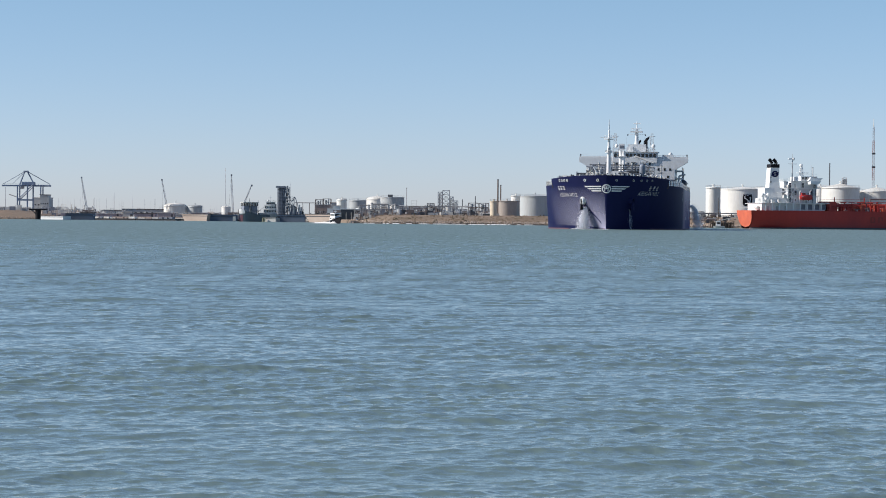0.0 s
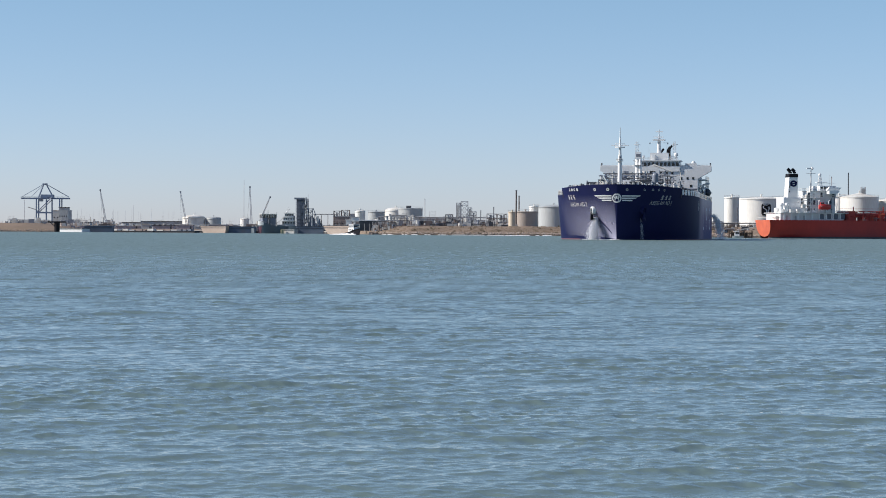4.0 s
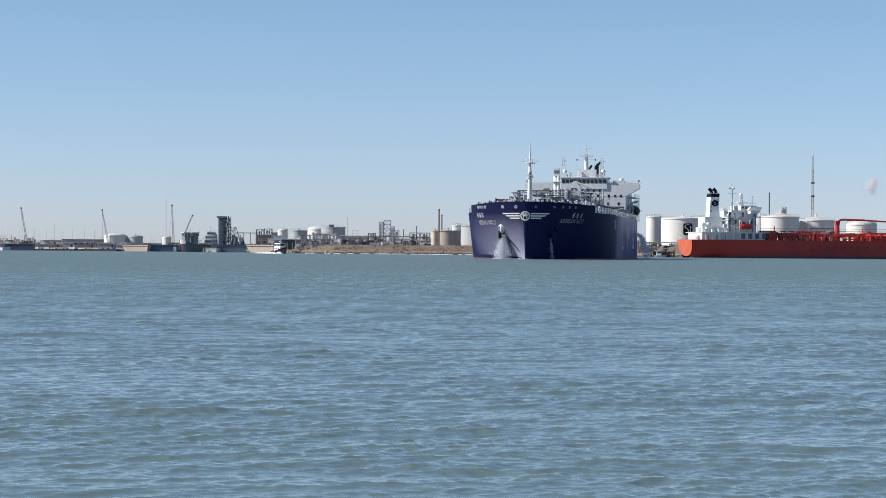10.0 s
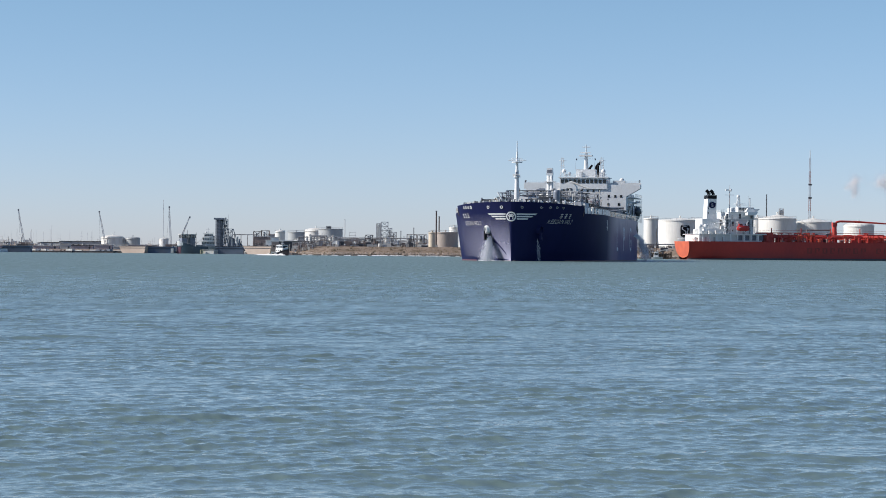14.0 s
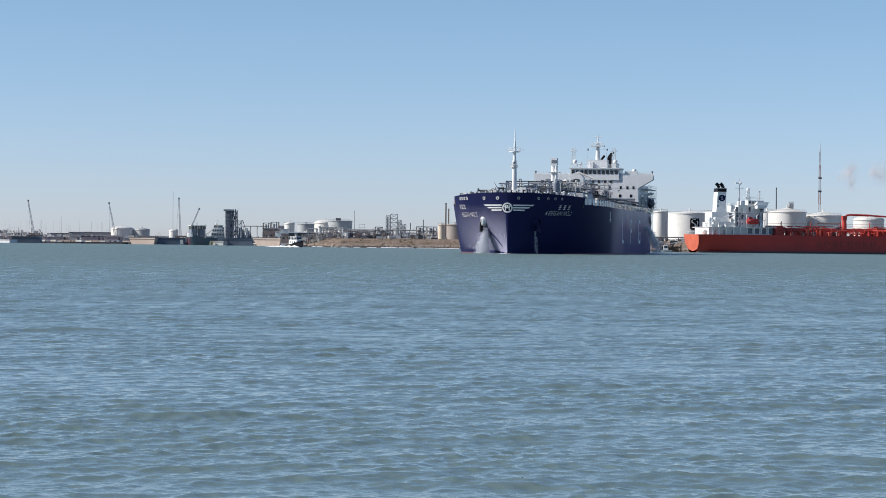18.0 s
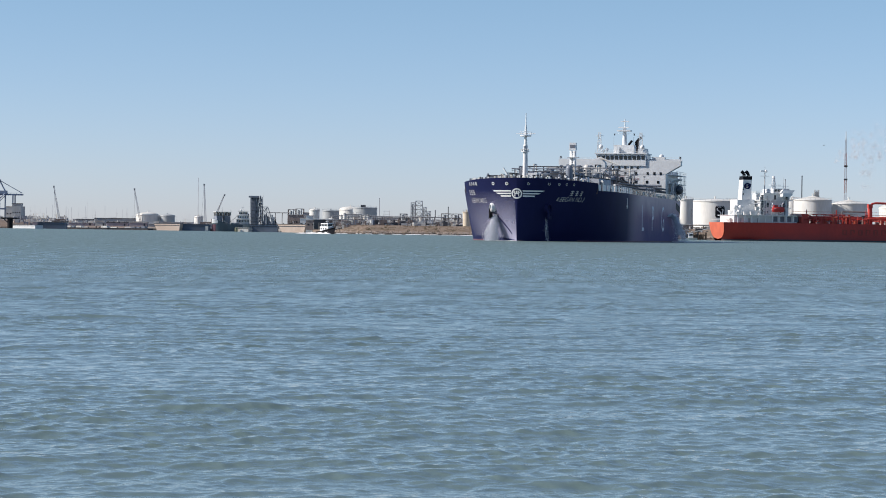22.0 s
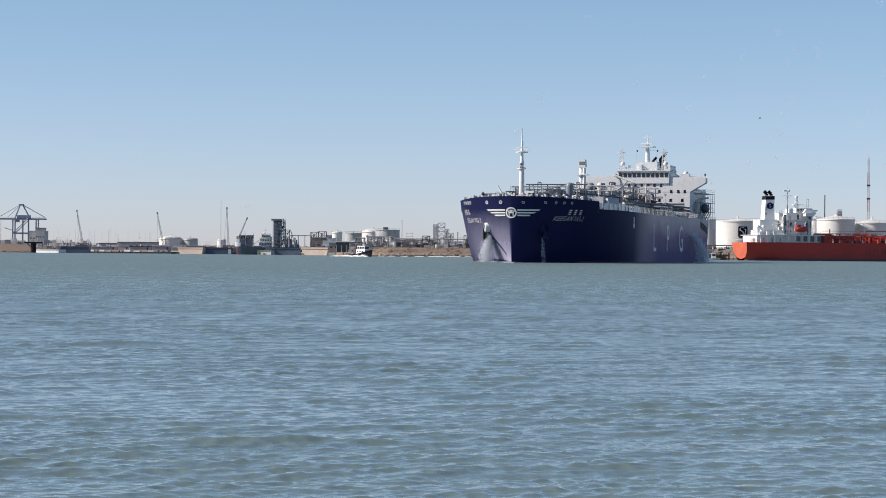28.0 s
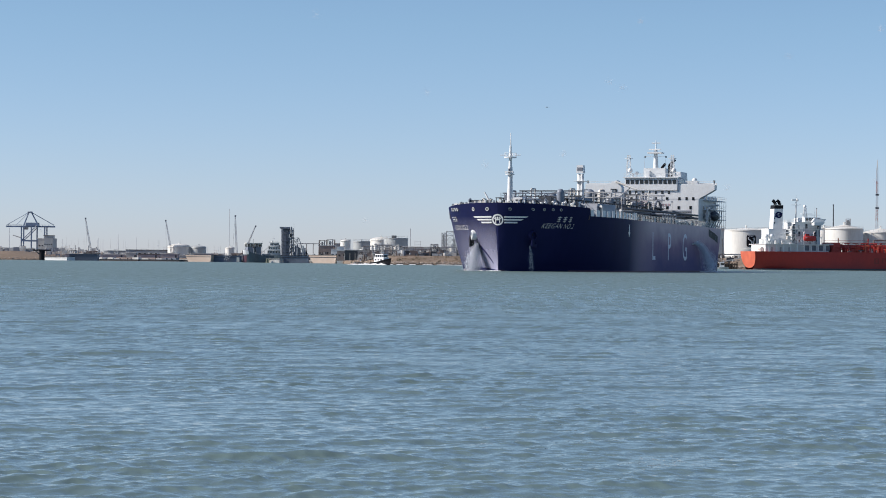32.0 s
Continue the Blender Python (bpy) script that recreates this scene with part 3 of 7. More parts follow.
def gas_carrier():
    ship = thing("gas_carrier", "large dark blue liquefied gas carrier with white bridge under way", "ship")
    # plating: stations close together at the bow
    xs = [1.6 - 1.6 * (i / 16) ** 1.0 * 0 - (i / 46) ** 1.6 * 50 for i in range(47)] + [-50 - 10 * i for i in range(1, 11)] + [-152, -156, -161, -166, -171, -176, -181, -186, STERN]
    levels = 14
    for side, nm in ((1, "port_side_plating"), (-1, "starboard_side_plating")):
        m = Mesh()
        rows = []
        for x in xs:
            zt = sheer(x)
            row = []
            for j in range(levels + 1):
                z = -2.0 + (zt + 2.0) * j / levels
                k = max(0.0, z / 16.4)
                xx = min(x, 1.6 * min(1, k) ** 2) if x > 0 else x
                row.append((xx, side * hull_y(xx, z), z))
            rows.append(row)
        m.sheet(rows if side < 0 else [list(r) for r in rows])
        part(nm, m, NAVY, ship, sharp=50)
    m = Mesh()
    m.sheet([[(STERN, -hull_y(STERN, z), z), (STERN, hull_y(STERN, z), z)] for z in [-2 + (sheer(STERN) + 2) * j / levels for j in range(levels + 1)]])
    part("transom", m, NAVY, ship)
    # boot-topping showing at the water
    m = Mesh()
    for side in (1, -1):
        m.sheet([[(x + 0.02, side * (hull_y(x, 0) + 0.03), -0.5), (x + 0.02, side * (hull_y(x, 0.3) + 0.03), 0.3)] for x in xs if x <= 0])
    part("boot_topping", m, RED_BOOT, ship, "faded red antifouling band at the waterline")
    # decks
    m = Mesh()
    dx = [x for x in xs if x <= BREAK + 1]
    m.sheet([[(x, -hull_y(x, 12.8) + 0.05, 12.75), (x, hull_y(x, 12.8) - 0.05, 12.75)] for x in dx])
    part("main_deck", m, DECK_GREEN, ship)
    m = Mesh()
    fx = [x for x in xs if BREAK <= x <= 0.6]
    m.sheet([[(x, -hull_y(x, 15) + 0.05, 15.0), (x, hull_y(x, 15) - 0.05, 15.0)] for x in fx + [BREAK]])
    m.sheet([[(BREAK, -hull_y(BREAK, 14), 12.7), (BREAK, hull_y(BREAK, 14), 12.7)], [(BREAK, -hull_y(BREAK, 15), 15.0), (BREAK, hull_y(BREAK, 15), 15.0)]])
    part("forecastle_deck", m, DECK_GREEN, ship)
    # bow emblem: a ring with two pairs of winged bars
    def bowpt(s, z, out=0.12):
        # s metres to port along the plating from the centre line at height z
        lo, hi = 0.0, 20.0
        side = 1 if s >= 0 else -1
        acc, px, py = 0.0, 1.6 * min(1, z / 16.4) ** 2, 0.0
        x = px
        while acc < abs(s) and x > -40:
            step = 0.0008 if acc < 2 else (0.008 if acc < 6 else 0.05)
            x -= step
            y = hull_y(x, z)
            acc += math.hypot(step, y - py)
            px, py = x, y
        return Vector((px + out * 0.8, side * (py + out * 0.6), z))
    emblem_z = 12.3
    m = Mesh()
    n = 28
    ring = [[bowpt(r * math.cos(2 * math.pi * i / n), emblem_z + r * math.sin(2 * math.pi * i / n)) for r in (1.0, 1.35)] for i in range(n)]
    m.sheet(ring + [ring[0]])
    for sx in (-1, 1):
        m.sheet([[bowpt(sx * 0.55, emblem_z + v) for v in (-0.75, 0.75)], [bowpt(sx * 0.3, emblem_z + v) for v in (-0.75, 0.75)]])
        m.sheet([[bowpt(sx * 0.9, emblem_z + 0.4), bowpt(sx * 0.9, emblem_z + 0.65)], [bowpt(sx * 0.5, emblem_z - 0.1), bowpt(sx * 0.5, emblem_z + 0.2)]])
    m.sheet([[bowpt(-0.4, emblem_z + v) for v in (-0.14, 0.14)], [bowpt(0.0, emblem_z + v) for v in (-0.14, 0.14)], [bowpt(0.4, emblem_z + v) for v in (-0.14, 0.14)]])
    m.sheet([[bowpt(-0.14, emblem_z + v) for v in (0.14, 0.72)], [bowpt(0.0, emblem_z + v) for v in (0.14, 0.72)], [bowpt(0.14, emblem_z + v) for v in (0.14, 0.72)]])
    part("bow_emblem", m, WHITE, ship, "white ring emblem painted on the bow")
    for sx in (-1, 1):
        for k, (z, reach) in enumerate(((0.66, 7.4), (0.0, 6.2), (-0.66, 4.9))):
            m = Mesh()
            a, b = (1.5, reach)
            m.sheet([[bowpt(sx * (a + (b - a) * i / 14 - (0.6 if v < 0 and i == 14 else 0)), emblem_z + z + v) for v in (-0.18, 0.18)] for i in range(15)])
            part("emblem_wing_bar", m, WHITE, ship, "white painted wing bar")
    # ship's name on both bows, a line of plain bars above it
    for side in (1, -1):
        def place(u, v, side=side):
            # text runs aft on the port bow and forward on the starboard bow
            x = (-4.3 - u * 0.65) if side > 0 else (-12.5 + u * 0.66)
            return on_hull(x + 0.18 * v * (1 if side < 0 else -1), (10.4 if side > 0 else 9.9) + v, side, 0.10)
        for letter in islands(text_mesh("KEEGAN NO.2", 1.25, place, 1.1, -0.025)):
            part("name_letter", letter, WORN_WHITE, ship, "white painted letter of the name KEEGAN NO.2")
        for i in range(3):
            m = Mesh()
            c = (-7.6 if side > 0 else -8.8) - 1.5 * i
            for zz in (12.1, 12.55, 13.05):
                m.sheet([[on_hull(c - 0.42 + 0.84 * j / 3, zz + v, side, 0.10) for v in (-0.07, 0.07)] for j in range(4)])
            m.sheet([[on_hull(c - 0.07 + 0.14 * j, zz, side, 0.11) for zz in (11.9, 13.25)] for j in range(2)])
            part("name_character_bar", m, WORN_WHITE, ship, "white painted character shown as bars")
    # tall letters on the port side amidships and a draught mark on each
    for side in (1, -1):
        for ch, x in (("L", -65), ("P", -82.5), ("G", -100)):
            def place(u, v, x=x, side=side):
                return on_hull(x - side * (u * 0.75), 3.2 + v, side, 0.08)
            part("side_letter", text_mesh(ch, 7.6, place, 1.0, 0.02), LETTER_GREY, ship, "tall faded white letter %s" % ch)
        m = Mesh()
        m.sheet([[on_hull(-41 - 0.45 + 0.9 * j, z, side, 0.08) for z in (9.4, 12.0)] for j in range(2)])
        m.add([on_hull(-41 - 1.0, 10.0, side, 0.08), on_hull(-41, 8.8, side, 0.08), on_hull(-41 + 1.0, 10.0, side, 0.08)], [(0, 1, 2)])
        part("tug_mark", m, WHITE, ship, "white painted arrow mark")
    # panama chocks along the bow bulwark
    for s in (-19.5, -17.9, -16.4, -14.8, -7.0, -2.6, 3.0, 8.6, 11.6, 14.0, 16.4):
        c = bowpt(s, 14.85, 0.14)
        d = (bowpt(s + 0.4, 14.85, 0.14) - c).normalized()
        up = (bowpt(s, 15.25, 0.14) - c).normalized()
        m = Mesh()
        n = 12
        r0, r1 = (0.26, 0.46 if s < 0 else 0.36)
        rr = []
        for i in range(n):
            a = 2 * math.pi * i / n
            nrm = d.cross(Vector((0, 0, 1)))
            rr.append([c + (d * math.cos(a) + up * math.sin(a)) * r for r in (r0, r1)])
        m.sheet(rr + [rr[0]])
        ch = part("mooring_chock", m, SHIP_WHITE, ship, "white-rimmed mooring chock")
        m = Mesh()
        nrm = d.cross(Vector((0, 0, 1)))
        m.add([c + (d * math.cos(2 * math.pi * i / n) + up * math.sin(2 * math.pi * i / n)) * r0 - nrm * 0.02 for i in range(n)], [tuple(range(n))])
        part("chock_opening", m, BLACK, ch)
    # anchors, hawse pipes
    for side in (-1, 1):
        c = on_hull(HAWSE_X, 7.8, side, 0.2)
        out = Vector((0.5, side * 0.8, -0.25)).normalized()
        o = c + Vector((0, 0, 1.0))
        ring = []
        for k in range(19):
            a = 2 * math.pi * k / 18
            d = Vector((0, 0, 1)) * math.sin(a) * 1.25 + out.cross(Vector((0, 0, 1))).normalized() * math.cos(a)
            ring.append([o - out * 1.2 + d * 1.2, o + out * 0.85 + d * 0.95, o + out * 0.95 + d * 0.75, o + out * 0.5 + d * 0.62])
        hp = part("hawse_pipe", Mesh().sheet(ring), WHITE if side < 0 else NAVY, ship, "flared hawse pipe lip")
        part("hawse_mouth", Mesh().add([r[3] - out * 0.05 for r in ring[:-1]], [tuple(range(18))]), BLACK, hp)
        m = Mesh()
        m.tube(c + Vector((0, side * 0.35, 1.4)), c + Vector((0, side * 0.5, -1.6)), 0.28, 0.28, 8)
        m.box(c.x - 1.2, c.x + 1.2, c.y + side * 0.5 - 0.4, c.y + side * 0.5 + 0.4, c.z - 2.0, c.z - 1.2)
        for sx in (-1, 1):
            m.tube(c + Vector((sx * 1.3, side * 0.5, -1.6)), c + Vector((sx * 1.6, side * 0.7, 0.6)), 0.45, 0.12, 6)
        part("anchor", m, BLACK if side < 0 else NAVY, ship, "dark stockless anchor housed in the bow")
    # pale sheen of the sunlit bow put into colour, with anchor wash streaks
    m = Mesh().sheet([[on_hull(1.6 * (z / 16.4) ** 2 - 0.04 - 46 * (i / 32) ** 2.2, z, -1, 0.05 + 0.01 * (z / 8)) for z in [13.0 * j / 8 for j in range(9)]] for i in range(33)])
    part("salt_stain", m, BOW_SHEEN, ship, "pale painted sheen of the sunlit bow with wash streaks")
    # chain chafe and the anchor's shadow painted as one dark mark on the sunny bow
    m = Mesh()
    m.sheet([[on_hull(HAWSE_X + 0.3 + (0.0 - HAWSE_X - 1.3) * i / 8, 6.6 - 4.6 * (i / 8) ** 1.2 + w * (1 - 0.5 * i / 8), -1, 0.09) for w in (-0.75, 0.45)] for i in range(9)])
    part("chafe_mark", m, NAVY, ship, "dark chafe line and painted anchor shadow from the hawse pipe to the stem")
    # low stays and fairleads standing on the bow bulwark
    frng = random.Random(17)
    for i in range(64):
        c = bowpt(-20 + 40 * i / 63 + frng.uniform(-0.15, 0.15), 15.2, -0.3)
        z = sheer(c.x) - 0.05
        h = frng.uniform(0.25, 0.75)
        part("bulwark_fitting", Mesh().box(c.x - 0.2, c.x + 0.2, c.y - 0.2, c.y + 0.2, z, z + h, 0.04), frng.choice((DARK_STEEL, WHITE, PIPE, WORN_WHITE)), ship)
    # rail round the after edge of the forecastle, with wire mesh and gear hung on it
    for y in (-13, -6.5, 0, 6.5, 13):
        m = Mesh()
        for k in range(9):
            m.tube((BREAK + 0.4, y - 3.2 + 0.8 * k, 15), (BREAK + 0.4, y - 3.2 + 0.8 * k, 16.2), 0.06, 0.06, 4)
        for z in (15.5, 15.85, 16.2):
            m.tube((BREAK + 0.4, y - 3.2, z), (BREAK + 0.4, y + 3.2, z), 0.05, 0.05, 4)
        part("break_rail", m, DARK_STEEL, ship)
    # white mushroom vents in a row along the port side of the forecastle
    for k in range(9):
        p = on_hull(-4.6 - 1.35 * k, 15.0, 1, -2.2 - 0.5 * (k % 2))
        hv = 16.3 + 0.2 * (k % 3)
        v = part("mushroom_vent", Mesh().tube((p.x, p.y, 15), (p.x, p.y, hv), 0.2, 0.2, 8), WHITE, ship, "white mushroom vent")
        part("vent_cap", Mesh().lathe(p.x, p.y, [(0.36, hv), (0.33, hv + 0.2), (0.16, hv + 0.34), (0.01, hv + 0.38)], 10), WHITE, v)
    part("mast_house", Mesh().box(-10.6, -8.0, 0.8, 3.4, 15, 17.9, 0.08), WHITE, ship, "white house at the foot of the bow mast")
    part("winch_house", Mesh().box(-18.5, -15.9, 5.0, 8.4, 12.7, 18.2, 0.1), DARK_STEEL, ship)
    # bow mast
    f = Mesh().tube((-8.8, 0, 15), (-8.8, 0, 25.3), 0.75, 0.55, 14).tube((-8.8, 0, 25.3), (-8.9, 0, 30.5), 0.45, 0.25, 10).tube((-8.9, 0, 30.5), (-8.9, 0, 33.6), 0.16, 0.09, 6)
    fm = part("foremast", f, WHITE, ship, "white tapered bow mast")
    part("mast_platform", Mesh().tube((-8.8, 0, 27.5), (-8.8, 0, 27.75), 1.5, 1.5, 14), WHITE, fm)
    m = Mesh()
    for i in range(10):
        a, b = 2 * math.pi * i / 10, 2 * math.pi * (i + 1) / 10
        p, q = Vector((-8.8 + 1.5 * math.cos(a), 1.5 * math.sin(a), 27.7)), Vector((-8.8 + 1.5 * math.cos(b), 1.5 * math.sin(b), 27.7))
        m.tube(p, p + Vector((0, 0, 1.0)), 0.04, 0.04, 4).tube(p + Vector((0, 0, 1.0)), q + Vector((0, 0, 1.0)), 0.04, 0.04, 4)
    m.tube((-8.8, -2.6, 28.2), (-8.8, 2.6, 28.2), 0.1, 0.1, 5)
    part("platform_rail", m, WHITE, fm)
    part("lower_platform", Mesh().tube((-8.6, 0, 23.4), (-8.6, 0, 23.62), 1.1, 1.1, 12), WHITE, fm)
    part("mast_light", Mesh().tube((-7.9, 0, 24.2), (-7.9, 0, 24.9), 0.3, 0.3, 8), PIPE, fm)
    for y in (-0.8, 0.8):
        part("mast_floodlight", Mesh().box(-8.2, -7.7, y - 0.25, y + 0.25, 23.7, 24.2), WHITE, fm)
    part("mast_bracket", Mesh().box(-8.8, -7.4, -0.5, 0.5, 24.0, 24.2), WHITE, fm)
    # windlasses, vents and bollards on the forecastle
    for y in (-7, 7):
        w = part("windlass", Mesh().tube((-7, y - 2.6, 16.3), (-7, y + 2.6, 16.3), 0.95, 0.95, 14).box(-8.2, -5.8, y - 0.5, y + 0.5, 15, 17.2), DARK_STEEL, ship)
        for e in (-2.6, 2.6):
            part("windlass_drum_flange", Mesh().tube((-7, y + e - 0.12, 16.3), (-7, y + e + 0.12, 16.3), 1.35, 1.35, 14), PIPE, w)
    rng = random.Random(3)
    for i in range(26):
        s = rng.uniform(-15, 15)
        p = bowpt(s, 15, -1.2 - rng.random() * 3)
        h = rng.uniform(1.0, 2.3)
        part("bollard" if h < 1.5 else "deck_vent", Mesh().tube((p.x - 1.5, p.y * 0.9, 15), (p.x - 1.5, p.y * 0.9, 15 + h), 0.26, 0.26, 8).tube((p.x - 1.5, p.y * 0.9, 15 + h), (p.x - 1.5, p.y * 0.9, 15.25 + h), 0.42, 0.42, 8), WORN_WHITE if rng.random() < 0.5 else DARK_STEEL, ship)
    part("forecastle_locker", Mesh().box(-11.4, -10.0, -1.9, -1.0, 15, 18.6, 0.05), PIPE, ship)
    part("forecastle_store", Mesh().box(-15.5, -11, 1.5, 6.0, 15, 17.6), WORN_WHITE, ship)
    d = Mesh().tube((-1.5, -2.1, 15.4), (-1.6, -4.2, 19.0), 0.26, 0.18, 8)
    part("provision_derrick", d, WHITE, ship, "white slanted derrick boom")
    # bulwark stays and rails aft of the break
    for side in (-1, 1):
        rail_w = Mesh()
        x = BREAK - 0.5 if side < 0 else -47.5
        while x > -138:
            p = on_hull(x, 13, side, -0.1)
            rail_w.tube((p.x, p.y, sheer(x) - 0.1), (p.x, p.y, sheer(x) + 1.5), 0.07, 0.07, 4)
            x -= 1.7
        for h in (0.55, 1.1, 1.5):
            pts = [on_hull(x, 13, side, -0.12) + Vector((0, 0, sheer(x) - 13 + h)) for x in range(-17 if side < 0 else -47, -150, -5)]
            rail_w.path(pts, 0.06, 4)
        part("deck_rail", rail_w, WORN_WHITE, ship, "white railing along the deck edge")
        # canvas screens laced to the forward rail, weathered plates further aft
        x, k = BREAK - 0.6, 0
        while x > -136 and side > 0:
            w = 1.55 if x > -47 else (1.6, 0.9, 2.2, 1.2)[k % 4]
            h0, h1 = (0.05, 1.6) if x > -47 else (0.1, (0.9, 0.6, 1.05, 0.75)[(k * 3) % 4])
            m = Mesh()
            for i in range(3):
                p, q = on_hull(x - w * i / 3, 13, side, -0.04), on_hull(x - w * (i + 1) / 3, 13, side, -0.04)
                m.add([(p.x, p.y, sheer(x) + h0), (q.x, q.y, sheer(x) + h0), (q.x, q.y, sheer(x) + h1), (p.x, p.y, sheer(x) + h1), (p.x, p.y - side * 0.06, sheer(x) + h0), (q.x, q.y - side * 0.06, sheer(x) + h0), (q.x, q.y - side * 0.06, sheer(x) + h1), (p.x, p.y - side * 0.06, sheer(x) + h1)], [(0, 1, 2, 3), (7, 6, 5, 4), (3, 2, 6, 7), (0, 4, 5, 1), (1, 5, 6, 2), (0, 3, 7, 4)])
            if x > -47 or k % 3 != 1:
                part("rail_screen" if x > -47 else "side_plate", m, WHITE if x > -47 else (GREY_CLAD, PIPE, WORN_WHITE)[k % 3], ship, "white canvas screen laced to the rail" if x > -47 else "")
            x -= w + (1.15 if x > -47 else 1.6)
            k += 1
        # liferaft canisters abreast of the manifold
        for k in range(7):
            p = on_hull(-98 - 2.5 * k, 13, side, -1.2)
            raft = part("liferaft_canister", Mesh().tube((p.x, p.y, 14.0), (p.x - 1.7, p.y, 14.0), 0.5, 0.5, 10), WHITE, ship, "white liferaft canister")
            part("raft_cradle", Mesh().box(p.x - 1.5, p.x - 0.2, p.y - 0.4, p.y + 0.4, 12.75, 13.6), PIPE, raft)
    part("store_house", Mesh().extrude([(-34, 9.6, 12.75), (-34, 15.0, 12.75), (-34, 15.0, 16.0), (-37, 14.4, 17.2), (-37, 9.6, 17.2)], (-18, 0, 0)), PIPE, ship, "grey deck store with a sloping front")
    part("expansion_vessel", Mesh().tube((-19.0, 9.8, 12.75), (-19.0, 9.8, 19.4), 0.95, 0.95, 16).ball((-19.0, 9.8, 19.4), 0.95, 16), PIPE, ship, "grey domed expansion vessel")
    # trunk deck, pipe racks and tank domes
    part("cargo_trunk", Mesh().box(-136, -24, -9, 9, 12.75, 14.6), DECK_GREEN, ship)
    racks = Mesh()
    for y, z, r in ((-5, 17.2, 0.42), (-3.6, 17.2, 0.35), (-2.2, 17.5, 0.5), (0.2, 17.2, 0.4), (2.0, 17.4, 0.45), (4.2, 17.2, 0.35), (6.0, 16.6, 0.3)):
        racks.tube((-24, y, z), (-136, y, z), r, r, 8)
    part("cargo_piping", racks, PIPE, ship, "grey cargo pipes running along the deck")
    m = Mesh()
    for x in range(-26, -138, -7):
        m.box(x - 0.2, x + 0.2, -6.5, 7, 16.4, 16.75)
        for y in (-6.3, -1, 4, 6.8):
            m.tube((x, y, 14.5), (x, y, 18.2), 0.14, 0.14, 5)
    part("pipe_supports", m, DARK_STEEL, ship)
    m = Mesh()
    for y in (-7.2, 7.6):
        m.box(-136, -22, y - 0.7, y + 0.7, 18.1, 18.3)
        for h in (0.55, 1.1):
            m.path([(-22, y + 0.7, 18.3 + h), (-136, y + 0.7, 18.3 + h)], 0.05, 4)
        for x in range(-22, -138, -3):
            m.tube((x, y + 0.7, 18.2), (x, y + 0.7, 19.4), 0.05, 0.05, 4)
            m.tube((x, y - 0.5, 14), (x, y - 0.5, 18.2), 0.12, 0.12, 4)
    part("catwalk", m, DARK_STEEL, ship, "raised grey catwalk with handrails")
    for x, y, r, h, mt in ((-34, -4, 0.9, 19.0, PIPE), (-37, 2, 0.8, 18.6, PIPE), (-56, -3.0, 1.15, 20.6, PIPE), (-60, 4, 0.9, 19.6, PIPE), (-82, 0, 1.35, 22.3, PIPE), (-84, -4, 1.4, 20.8, WORN_WHITE), (-88, 4, 1.2, 20.4, PIPE), (-93, 0.3, 1.1, 22.7, WORN_WHITE), (-112, -5, 1.1, 20.4, PIPE), (-116, 4, 1.0, 20.0, PIPE), (-128, 0, 1.1, 20.0, WORN_WHITE)):
        dm = part("tank_dome", Mesh().tube((x, y, 14), (x, y, h - r), r, r, 16).ball((x, y, h - r), r, 16), mt, ship)
        part("dome_valve", Mesh().tube((x, y - r - 0.6, h - r - 0.4), (x, y + r + 0.6, h - r - 0.4), 0.22, 0.22, 6), DARK_STEEL, dm)
    # deck tanks, high pipe bridges and light masts
    for x0, x1, y, z, r in ((-50, -66, -3.4, 17.9, 1.9), (-52, -66, 3.6, 17.7, 1.7), (-106, -122, -2, 18.0, 2.0)):
        tk = Mesh().tube((x0, y, z), (x1, y, z), r, r, 18)
        tk.sheet([[(x0 + r * 0.7 * math.sin(a), y + r * math.cos(a) * math.cos(b), z + r * math.cos(a) * math.sin(b)) for b in [2 * math.pi * j / 16 for j in range(16)]] for a in [math.pi / 2 * i / 5 * 0.98 for i in range(6)]], True)
        dt = part("deck_tank", tk, PIPE, ship, "grey horizontal deck tank")
        for x in (x0 - 3, x1 + 3):
            part("tank_saddle", Mesh().box(x - 0.4, x + 0.4, y - r, y + r, 14.4, z - r * 0.5), DARK_STEEL, dt)
    for k, (x, zt) in enumerate(((-30, 19.6), (-44, 20.6), (-76, 21.2), (-90, 21.6), (-104, 21.4), (-124, 21.8), (-134, 22.0))):
        m = Mesh()
        for y in (-7.5, -2.5, 2.5, 7.5):
            m.tube((x, y, 14.4), (x, y, zt), 0.16, 0.16, 5)
        for z in (zt, zt - 1.4):
            m.tube((x, -8.4, z), (x, 8.4, z), 0.17, 0.17, 5)
        m.path([(x, -7.5, zt), (x, -2.5, zt - 1.4), (x, 2.5, zt), (x, 7.5, zt - 1.4)], 0.1, 4)
        part("pipe_bridge", m, (PIPE, DARK_STEEL, GREY_CLAD)[k % 3], ship)
        for y in (-6.5 + k, 5.8 - k * 0.7):
            part("riser_pipe", Mesh().path([(x - 1, y, 14.4), (x - 1, y, zt + 0.6), (x - 4.5, y, zt + 0.6), (x - 4.5, y, 14.6)], 0.22, 7), (PIPE, WORN_WHITE)[k % 2], ship)
    for x, y in ((-28, 9.5), (-48, -9.5), (-48, 10.5), (-74, 11), (-108, 11.5), (-108, -10), (-132, 11)):
        lm = part("deck_light_mast", Mesh().tube((x, y, 12.8), (x, y, 20.2), 0.13, 0.08, 6), WORN_WHITE, ship)
        part("floodlight", Mesh().box(x - 0.2, x + 0.2, y - 0.3, y + 0.3, 20.0, 20.35), PIPE, lm)
